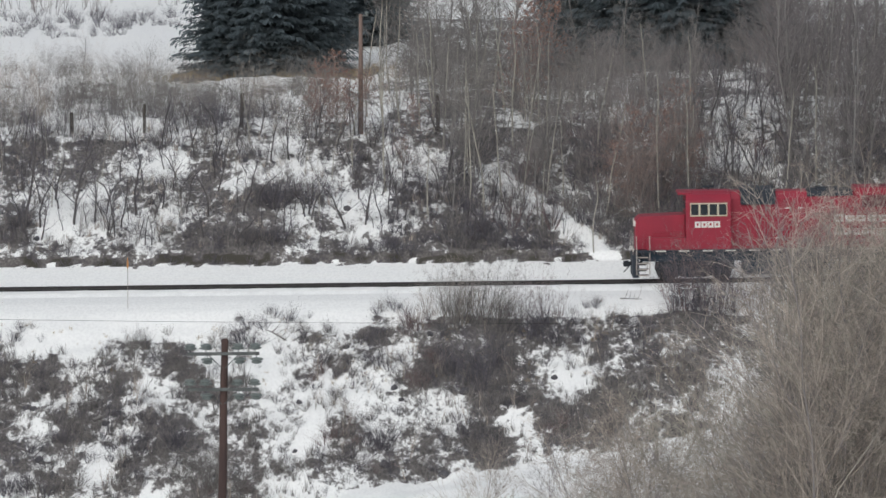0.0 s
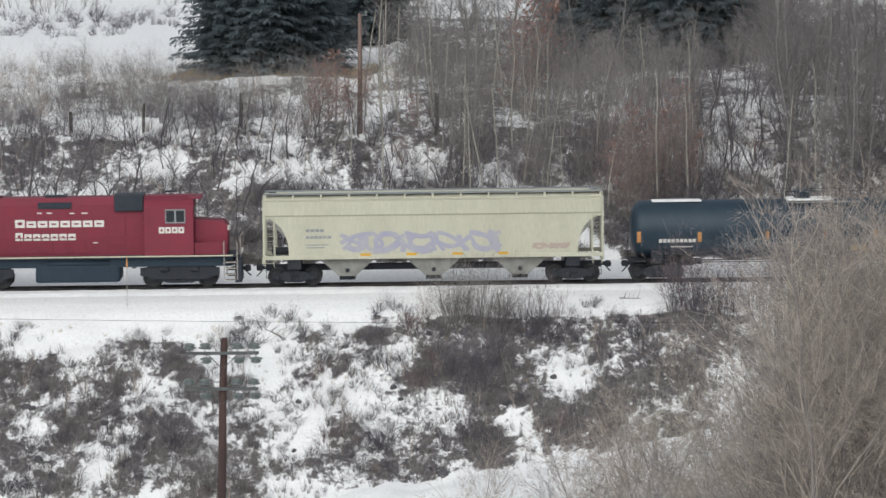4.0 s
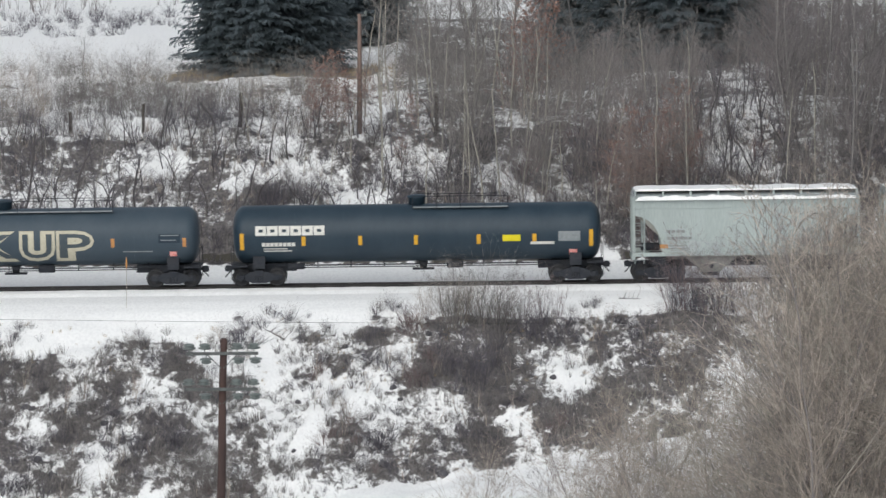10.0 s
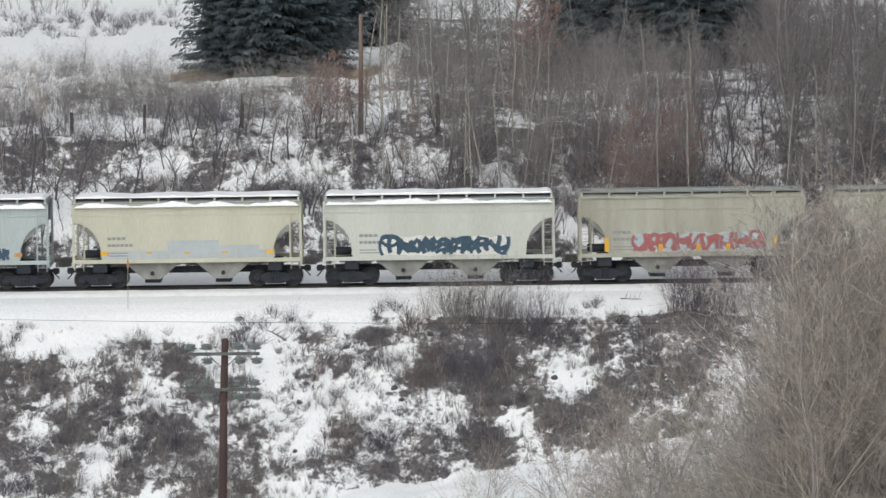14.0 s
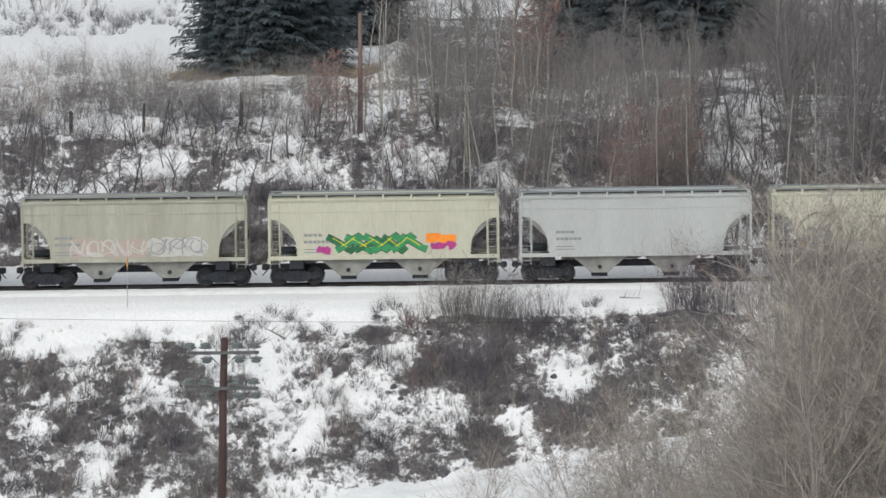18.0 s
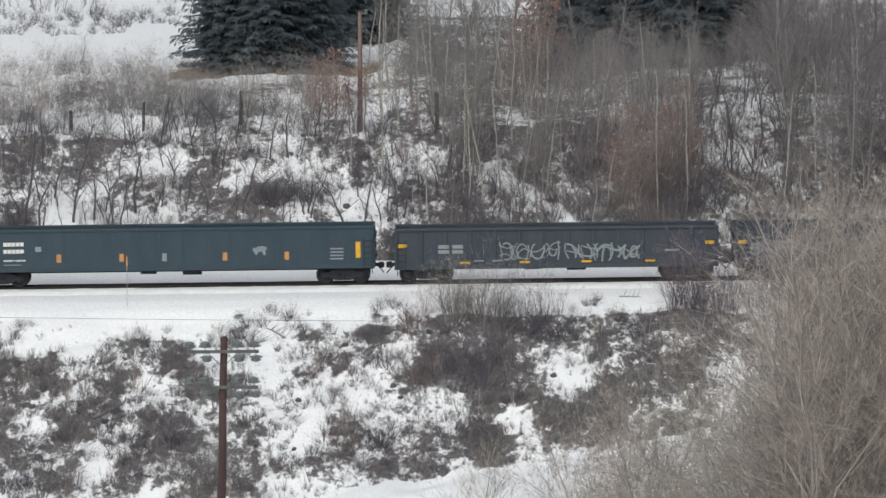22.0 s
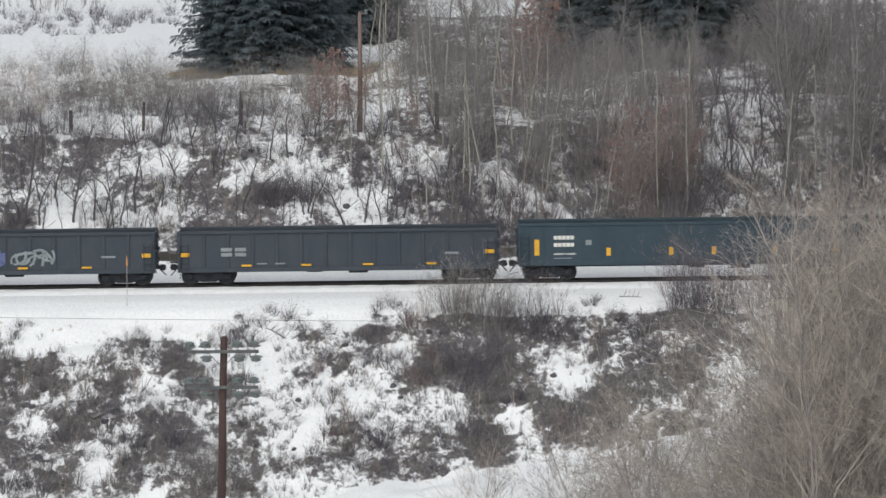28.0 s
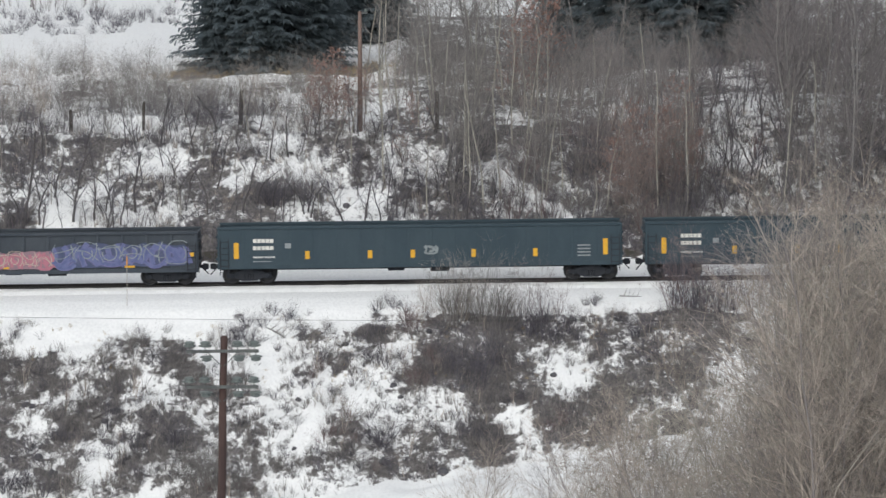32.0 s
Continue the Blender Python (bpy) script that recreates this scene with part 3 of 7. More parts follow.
def ladder(parent, x, y, z0, z1, width, material, rungs=6, name="ladder"):
    """A ladder in the plane of the side."""
    def make():
        bm = bmesh.new()
        for s in (-0.5, 0.5):
            rod(bm, (s * width, 0, 0), (s * width, 0, z1 - z0), 0.02)
        for k in range(rungs):
            z = (k + 0.5) / rungs * (z1 - z0)
            rod(bm, (-width / 2, 0, z), (width / 2, 0, z), 0.014)
        return bm
    return shared(name, f"ladder{width}{z1 - z0:.2f}{rungs}", make, material, parent, pose(x, y, z0))


def flat_y(y):
    return lambda z: y


def decal(name, parent, rects, material, yfun, lift=0.006, label=""):
    """Flat paint or plates on a side: rectangles of x0, x1, z0, z1, with a little thickness, following the side's curve."""
    if name == "data_line" and len(rects) > 1:
        return [decal(name, parent, [r], material, yfun, lift, label) for r in rects]
    bm = bmesh.new()
    for x0, x1, z0, z1 in rects:
        n = 3
        rows = [z0 + (z1 - z0) * k / n for k in range(n + 1)]
        front = [[bm.verts.new((x, yfun(z) - lift, z)) for x in (x0, x1)] for z in rows]
        back = [[bm.verts.new((x, yfun(z) + 0.02, z)) for x in (x0, x1)] for z in rows]
        for p, q in zip(front, front[1:]):
            bm.faces.new((p[0], p[1], q[1], q[0]))
        for k in (0, 1):
            for i in range(n):
                bm.faces.new((front[i][k], back[i][k], back[i + 1][k], front[i + 1][k]))
        for i in (0, n):
            bm.faces.new((front[i][0], front[i][1], back[i][1], back[i][0]))
    return part(name, bm, material, parent, label)


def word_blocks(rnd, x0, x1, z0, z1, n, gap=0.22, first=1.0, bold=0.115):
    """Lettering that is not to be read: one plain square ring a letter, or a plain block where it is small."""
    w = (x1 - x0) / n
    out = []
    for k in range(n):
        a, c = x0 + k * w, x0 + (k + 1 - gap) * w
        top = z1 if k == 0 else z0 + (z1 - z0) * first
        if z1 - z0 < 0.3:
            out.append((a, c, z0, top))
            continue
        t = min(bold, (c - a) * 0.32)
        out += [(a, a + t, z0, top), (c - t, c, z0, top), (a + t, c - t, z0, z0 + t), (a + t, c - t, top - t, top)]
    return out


def ribbon(bm, pts, width, yfun, lift):
    """A painted stroke along points in x and z."""
    pts = [Vector((x, z)) for x, z in pts]
    rows = []
    for i, p in enumerate(pts):
        d = (pts[min(i + 1, len(pts) - 1)] - pts[max(i - 1, 0)]).normalized()
        o = Vector((-d.y, d.x)) * width / 2
        rows.append([(p + o), p, (p - o)])
    vs = [[bm.verts.new((q.x, yfun(q.y) - lift, q.y)) for q in r] for r in rows]
    for a, b in zip(vs, vs[1:]):
        for k in (0, 1):
            bm.faces.new((a[k], a[k + 1], b[k + 1], b[k]))


def graffiti(car, seed, x0, x1, z0, z1, letters, fill, line, yfun, width=0.14, label="spray-painted graffiti", wild=0.5, back=None):
    """Wild-style letters that cannot be read: each one a few slanting strokes with their outline."""
    rnd = random.Random(seed)
    g = empty("graffiti")
    g.parent = car
    tagged(g, label)
    w = (x1 - x0) / letters
    h = z1 - z0
    if back:
        # a sprayed ground with an uneven rim behind the letters
        bm = bmesh.new()
        n = max(8, letters * 3)
        rim = []
        for k in range(n + 1):
            x = x0 - 0.12 + (x1 - x0 + 0.24) * k / n
            edge = 0.3 * h if k in (0, n) else 0.0
            lo, hi = z0 - 0.03 + edge + rnd.uniform(0, 0.08) * h, z1 + 0.05 - edge - rnd.uniform(0, 0.2) * h
            rim.append((bm.verts.new((x, yfun(lo) - 0.003, lo)), bm.verts.new((x, yfun(hi) - 0.003, hi))))
        for p, q in zip(rim, rim[1:]):
            bm.faces.new((p[0], q[0], q[1], p[1]))
        part("backing", bm, back, g)
    for k in range(letters):
        strokes = []
        a = x0 + k * w
        lean = rnd.uniform(-0.12, 0.12) * w
        # two or three slanting stems, tied by a bowl or a cross stroke
        spots = [a + w * f for f in ((0.12, 0.82) if wild < 0.8 else (0.05, 0.5, 0.95))]
        for x in spots:
            top, bot = z1 - rnd.uniform(0, 0.25) * h, z0 + rnd.uniform(0, 0.25) * h
            bulge = rnd.uniform(-0.22, 0.22) * w
            strokes.append([(x - lean + bulge * math.sin(math.pi * i / 6) + lean * 2 * i / 6, bot + (top - bot) * i / 6) for i in range(7)])
        for j in range(2):
            za, zb = z0 + rnd.uniform(0.05, 0.95) * h, z0 + rnd.uniform(0.05, 0.95) * h
            arch = rnd.uniform(-0.35, 0.35) * h
            strokes.append([(a + w * (0.02 + 0.98 * i / 6), min(z1, max(z0, za + (zb - za) * i / 6 + arch * math.sin(math.pi * i / 6)))) for i in range(7)])
        if rnd.random() < 0.45:
            ph, r = rnd.uniform(0, 6.28), rnd.uniform(0.2, 0.42)
            strokes.append([(a + w * 0.5 + math.cos(ph + 4.2 * i / 8) * w * r, min(z1, max(z0, z0 + h * 0.5 + math.sin(ph + 4.2 * i / 8) * h * r))) for i in range(9)])
        bm = bmesh.new()
        looks = [(fill, width, 0.011)] if line is None else [(line, width * 1.5, 0.006), (fill, width, 0.011)]
        for slot, (material, wd, lift) in enumerate(looks):
            old = set(bm.faces)
            for i, p in enumerate(strokes):
                ribbon(bm, p, wd * (0.7 + 0.5 * ((i * 37) % 10) / 10), yfun, lift + 0.0002 * i + 0.0001 * (k % 2))
            for f in bm.faces:
                if f not in old:
                    f.material_index = slot
        me = bpy.data.meshes.new("letter")
        bm.to_mesh(me)
        bm.free()
        for material, wd, lift in looks:
            me.materials.append(material)
        mesh_part("letter", me, None, g)
    return g


def weave(car, x0, x1, z0, z1, yfun):
    """Interlaced arrow-like sprayed bands: green with black rims and yellow lights."""
    rnd = random.Random(58)
    g = empty("graffiti")
    g.parent = car
    tagged(g, "interlaced green spray-painted letters")
    h = z1 - z0
    n = 9
    for k in range(n):
        a = x0 + (x1 - x0 - 1.2) * k / (n - 1)
        rise = 1 if k % 2 else -1
        lo, hi = z0 + h * rnd.uniform(0.10, 0.22), z1 - h * rnd.uniform(0.08, 0.30)
        za, zb = (lo, hi) if rise > 0 else (hi, lo)
        run = rnd.uniform(0.9, 1.3)
        pts = [(a + run * t + 0.10 * math.sin(3 * t), za + (zb - za) * t) for t in (0, 0.2, 0.4, 0.6, 0.8, 1.0)]
        tip = pts[-1]
        pts.append((min(x1, tip[0] + 0.25), min(z1, max(z0, tip[1] - rise * 0.22 * h))))
        for name, material, width, dz, lift in (("rim", G_BLACK, 0.36, 0.0, 0.006), ("band", G_GREEN if k % 3 else G_DEEP_GREEN, 0.29, 0.0, 0.0085), ("light", LEMON, 0.035, 0.07, 0.011)):
            bm = bmesh.new()
            ribbon(bm, [(x, min(z1, max(z0, z + dz))) for x, z in (pts if name != "light" else pts[1:5])], width, yfun, lift + 0.0004 * k)
            part(name, bm, material, g)


def vehicle(name, start, length, label, category, group):
    """An Empty on the rails at the vehicle's middle; start is where its left end stands at the clip's start."""
    car = empty(name)
    TRAIN.append((car, start + length / 2))
    return tagged(car, label, category, group)


# -- locomotives --
def handrail(loco, X, x0, x1, y, z0, z1, n, material):
    bm = bmesh.new()
    rod(bm, (X(x0), y, z1), (X(x1), y, z1), 0.02)
    for k in range(n):
        x = x0 + (x1 - x0) * k / (n - 1)
        rod(bm, (X(x), y, z0), (X(x), y, z1), 0.017)
    part("handrail", bm, material, loco)


def steps(loco, x, side, material):
    st = empty("stairwell")
    st.parent, st.matrix_basis = loco, pose(x, side * 1.32, 0)
    for k in range(4):
        shared("step", "loco_step", lambda: box(bmesh.new(), -0.27, 0.27, -0.16, 0.16, -0.025, 0.025, 0.008), IRON, st, pose(0, 0, 0.38 + k * 0.30))
        shared("step_edge", "loco_step_edge", lambda: box(bmesh.new(), -0.26, 0.26, -0.02, 0.0, -0.03, 0.03), RAIL_PAINT, st, pose(0, side * 0.18, 0.38 + k * 0.30))
    for s in (-1, 1):
        shared("grab_rail", "grab_rail", lambda: rod(bmesh.new(), (0, 0, 0.4), (0, 0, 2.35), 0.028), RAIL_PAINT, st, pose(s * 0.33, side * 0.15, 0))


def locomotive(start, length, paint, old, flip, label):
    loco = vehicle("locomotive", start, length, label, "locomotive", "locomotives")
    h = length / 2
    X = (lambda x: h - x) if flip else (lambda x: x - h)

    def b(name, x0, x1, y0, y1, z0, z1, m, bevel=0.03, lab=""):
        a, c = sorted((X(x0), X(x1)))
        return part(name, box(bmesh.new(), a, c, y0, y1, z0, z1, bevel), m, loco, lab)

    if not flip:
        nose, cab0, cab1, hood1, cabtop, hoodtop = (0.25, 2.78, 5.05, 16.45, 4.42, 4.50)
        text0, text1, text2, tz = 10.25, 14.75, 13.45, 2.92
    else:
        nose, cab0, cab1, hood1, cabtop, hoodtop = (0.75, 2.45, 4.95, 16.35, 4.48, 4.42)
        text0, text1, text2, tz = 6.9, 11.45, 8.3, 2.95
    # frame, walkway and pilots
    b("walkway", 0.35, length - 0.35, -1.53, 1.53, 1.38, 1.50, BLACK, 0.01)
    b("frame_sill", 0.5, length - 0.5, -1.25, 1.25, 0.92, 1.38, FRAME_BLUE, 0.02)
    for x0, x1 in ((0.08, 0.42), (length - 0.42, length - 0.08)):
        b("pilot", x0, x1, -1.45, 1.45, 0.25, 1.42, BLACK, 0.04)
    # nose with sloped face
    bm = bmesh.new()
    prism(bm, [(X(nose), 1.50), (X(nose), 2.95), (X(nose + 0.25), 3.18), (X(cab0), 3.26), (X(cab0), 1.50)], -0.95, 0.95, 0.05)
    part("short_hood", bm, paint, loco)
    b("battery_box", 0.8, cab0, -1.35, -0.97, 1.50, 2.12, paint, 0.03)
    # cab
    bm = bmesh.new()
    sec = [(-1.5, 1.50), (-1.5, 3.95), (-1.2, 4.25), (-0.7, cabtop - 0.02), (0.7, cabtop - 0.02), (1.2, 4.25), (1.5, 3.95), (1.5, 1.50)]
    a = [bm.verts.new((X(cab0), y, z)) for y, z in sec]
    c = [bm.verts.new((X(cab1), y, z)) for y, z in sec]
    bm.faces.new(a), bm.faces.new(c[::-1])
    for k in range(len(sec)):
        bm.faces.new((a[k], c[k], c[(k + 1) % len(sec)], a[(k + 1) % len(sec)]))
    bmesh.ops.recalc_face_normals(bm, faces=bm.faces[:])
    bmesh.ops.bevel(bm, geom=bm.edges[:], offset=0.03, segments=2, affect="EDGES", profile=0.5)
    cab = part("cab", bm, paint, loco)
    b("cab_roof_visor", cab0 - 0.38, cab0 + 0.3, -1.15, 1.15, cabtop - 0.18, cabtop - 0.06, paint, 0.02)
    # side windows in cream frames
    if not flip:
        w0, w1, z0, z1, panes = cab0 + 0.22, cab0 + 2.08, 3.17, 3.84, 4
    else:
        w0, w1, z0, z1, panes = cab0 + 0.42, cab0 + 1.42, 3.12, 3.82, 2
    bm = bmesh.new()
    x0, x1 = sorted((X(w0), X(w1)))
    for e in ((x0, x1, z0, z0 + 0.06), (x0, x1, z1 - 0.06, z1)):
        box(bm, e[0], e[1], -1.545, -1.49, e[2], e[3])
    for k in range(panes + 1):
        x = x0 + (x1 - x0) * k / panes
        box(bm, max(x0, x - 0.045), min(x1, x + 0.045), -1.545, -1.49, z0 + 0.06, z1 - 0.06)
    part("window_frame", bm, CREAM if not flip else GREY, cab)
    for k in range(panes):
        xa, xb = x0 + (x1 - x0) * k / panes, x0 + (x1 - x0) * (k + 1) / panes
        part("pane", box(bmesh.new(), xa + 0.05, xb - 0.05, -1.515, -1.50, z0 + 0.07, z1 - 0.07), GLASS, cab)
    part("pane", box(bmesh.new(), X(cab0) - 0.02, X(cab0) + 0.02, -0.9, 0.9, 3.45, 3.9), GLASS, cab)
    # long hood, with its roof chamfered
    bm = bmesh.new()
    sec = [(-1.0, 1.50), (-1.0, hoodtop - 0.35), (-0.78, hoodtop), (0.78, hoodtop), (1.0, hoodtop - 0.35), (1.0, 1.50)]
    a = [bm.verts.new((X(cab1), y, z)) for y, z in sec]
    c = [bm.verts.new((X(hood1), y, z)) for y, z in sec]
    bm.faces.new(a), bm.faces.new(c[::-1])
    for k in range(len(sec)):
        bm.faces.new((a[k], c[k], c[(k + 1) % len(sec)], a[(k + 1) % len(sec)]))
    bmesh.ops.recalc_face_normals(bm, faces=bm.faces[:])
    hood = part("long_hood", bm, paint, loco)
    # doors along the hood
    n = 11
    d0, d1 = cab1 + 2.2, hood1 - 0.4
    for k in range(n):
        xa, xb = sorted((X(d0 + (d1 - d0) * k / n), X(d0 + (d1 - d0) * (k + 1) / n)))
        part("hood_door", box(bmesh.new(), xa + 0.03, xb - 0.03, -1.022, -0.99, 1.62, 3.5, 0.008), paint, hood)
    part("hood_door", box(bmesh.new(), *sorted((X(cab1 + 0.95), X(cab1 + 1.85))), -1.03, -0.99, 2.0, 3.5, 0.01), paint, hood)
    # radiators, dynamic-brake and filter housings
    if not flip:
        rad = ((11.65, 13.65), (13.85, 15.95))
        b("radiator_housing", 11.3, hood1, -1.28, 1.28, 3.55, 4.72, paint, 0.06)
        b("filter_housing", 5.55, 7.3, -1.22, 1.22, 3.85, 4.66, BLACK, 0.05)
        b("fan_hatch", 8.9, 11.2, -1.02, 1.02, 4.22, 4.52, BLACK, 0.03)
        b("exhaust", 9.4, 10.6, -0.5, 0.5, 4.5, 4.62, BLACK, 0.04)
        ry = -1.28
    else:
        rad = ((13.0, 15.7),)
        b("radiator_housing", 12.4, 14.6, -1.15, 1.15, 4.30, 4.62, paint, 0.06)
        b("filter_housing", 4.98, 6.45, -1.18, 1.18, 3.72, 4.52, BLACK, 0.05)
        b("fan_hatch", 8.6, 10.3, -1.06, 1.06, 3.88, 4.2, BLACK, 0.03)
        b("exhaust", 8.9, 10.0, -0.5, 0.5, 4.4, 4.5, BLACK, 0.04)
        ry = -1.0
    for x0, x1 in rad:
        xa, xb = sorted((X(x0), X(x1)))
        grille = part("radiator_grille", box(bmesh.new(), xa, xb, ry - 0.02, ry + 0.03, 3.66, 4.28, 0.01), RED_GRILLE if not flip else BLACK, loco)
        for k in range(7):
            shared("louvre", f"louvre{x1 - x0:.2f}", lambda: box(bmesh.new(), -(x1 - x0) / 2 + 0.04, (x1 - x0) / 2 - 0.04, -0.03, 0.0, -0.02, 0.02), RED_GRILLE if not flip else BLACK, grille, pose((xa + xb) / 2, ry - 0.02, 3.72 + k * 0.083))
    for k in range(3):
        x = hood1 - 1.0 - k * 1.35
        part("cooling_fan", lathe(bmesh.new(), [(0, 0.55), (0.06, 0.55), (0.09, 0.48), (0.09, 0.1)], "Z", 16, (X(x), 0, hoodtop - 0.02 + (0.22 if not flip else 0.1))), RED_GRILLE, loco)
    part("horn", rod(rod(bmesh.new(), (X(cab0 + 1.2), -0.2, cabtop), (X(cab0 + 1.2), -0.2, cabtop + 0.16), 0.03), (X(cab0 + 0.9), -0.2, cabtop + 0.16), (X(cab0 + 1.5), -0.2, cabtop + 0.16), 0.05), BLACK, loco)
    part("headlight", lathe(bmesh.new(), [(-0.02, 0.12), (0.06, 0.12), (0.07, 0.02)], "X", 12, (X(nose) - (0.05 if not flip else -0.02), 0.0, 2.75)), WHITE, loco)
    for y in (-0.75, 0.75):
        part("number_light", box(bmesh.new(), *sorted((X(nose - 0.04), X(nose + 0.08))), y - 0.18, y + 0.18, 2.68, 2.95, 0.01), WHITE, loco)
    for y in (-0.7, 0.7):
        part("ditch_light", lathe(bmesh.new(), [(-0.02, 0.1), (0.06, 0.1), (0.07, 0.02)], "X", 10, (X(0.12), y, 1.6)), WHITE, loco)
    # lettering blocks, number blocks and small marks
    rnd = random.Random(start)
    xa, xb = sorted((X(text0), X(text1)))
    hz = 0.40
    ly = flat_y(-1.024)
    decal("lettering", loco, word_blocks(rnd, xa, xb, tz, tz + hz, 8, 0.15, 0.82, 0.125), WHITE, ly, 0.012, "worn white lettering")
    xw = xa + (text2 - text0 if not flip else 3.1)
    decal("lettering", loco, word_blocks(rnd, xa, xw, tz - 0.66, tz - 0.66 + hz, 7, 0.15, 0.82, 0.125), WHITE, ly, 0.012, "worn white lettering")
    nx = sorted((X(cab0 + 0.45), X(cab0 + 1.75)))
    decal("number", loco, word_blocks(rnd, nx[0], nx[1], 2.62, 2.93, 4, 0.12, 1.0), WHITE, flat_y(-1.5), 0.012)
    for x0, x1, z in ((7.8, 8.1, 3.62), (8.45, 8.7, 3.62), (9.6, 9.85, 3.64), (10.1, 10.35, 3.64), (7.3, 7.55, 2.12), (15.2, 15.45, 3.2)):
        decal("stencil", loco, [(*sorted((X(x0), X(x1))), z, z + 0.06)], WHITE, ly, 0.012)
    if old:
        decal("sill_stripe", loco, [(-h + 0.5, h - 0.5, 1.43, 1.50)], CREAM, flat_y(-1.53), 0.006)
        decal("emblem", loco, [(X(14.2) - 0.16, X(14.2) + 0.16, 2.75, 3.05)], WHITE, ly, 0.012)
    else:
        for k in range(13):
            x = 1.25 + k * 1.17
            if abs(x - 5.3) > 0.5:
                decal("reflector", loco, [(*sorted((X(x), X(x + 0.52))), 1.42, 1.495)], WHITE, flat_y(-1.53), 0.006)
    # fuel tank, air reservoirs and trucks
    aft = 0.5 if flip else 0.0
    b("fuel_tank", 5.7 + aft, 9.95 + aft, -1.30, 1.30, 0.33, 1.22, FRAME_BLUE, 0.12)
    part("air_reservoir", lathe(bmesh.new(), [(-1.6, 0.05), (-1.55, 0.15), (1.55, 0.15), (1.6, 0.05)], "X", 12, (X(7.8 + aft), -1.18, 1.30)), FRAME_BLUE, loco)
    for x in (-5.18, 5.18):
        bg = bogie(loco, x, 2.74, 0.508)
        shared("truck_frame", "loco_truck_frame", lambda: prism(bmesh.new(), [(-2.0, 0.62), (-2.0, 1.02), (-0.9, 1.10), (0.9, 1.10), (2.0, 1.02), (2.0, 0.62), (1.0, 0.42), (-1.0, 0.42)], -1.18, -1.05, 0.02), IRON, bg)
        for s in (-1, 1):
            shared("brake_cylinder", "brake_cylinder", lambda: lathe(bmesh.new(), [(-0.22, 0.05), (-0.2, 0.14), (0.2, 0.14), (0.22, 0.05)], "X", 10), IRON, bg, pose(s * 0.75, -1.22, 0.95))
    for s in (-1, 1):
        steps(loco, X(0.62), s, paint), steps(loco, X(length - 0.62), s, paint)
    handrail(loco, X, 1.1, length - 1.1, -1.46, 1.5, 2.45, 14, paint)
    for x in (0.1, length - 0.1):
        part("end_rail", rod(rod(rod(bmesh.new(), (X(x), -1.4, 2.45), (X(x), 1.4, 2.45), 0.02), (X(x), -1.4, 1.4), (X(x), -1.4, 2.45), 0.02), (X(x), 1.4, 1.4), (X(x), 1.4, 2.45), 0.02), RAIL_PAINT, loco)
    couplers(loco, h - 0.1)
    # how high each part rides over the nominal deck
    ride = {"cab": 0.15, "cab_roof_visor": 0.15, "horn": 0.15, "short_hood": 0.13, "battery_box": 0.13, "walkway": 0.13, "frame_sill": 0.13, "reflector": 0.13, "number": 0.13,
            "headlight": 0.13, "number_light": 0.13, "handrail": 0.1, "radiator_housing": -0.06, "cooling_fan": -0.06}
    grounded = ("bogie", "coupler", "stairwell", "fuel_tank", "air_reservoir", "pilot")
    for ob in loco.children:
        kind = ob.name.split(".")[0]
        rise = (0.0 if kind in grounded else 0.08 if kind in ("radiator_housing", "cooling_fan") else 0.16) if flip else ride.get(kind, 0.0)
        if rise:
            ob.matrix_basis = pose(0, 0, rise) @ ob.matrix_basis
    return loco


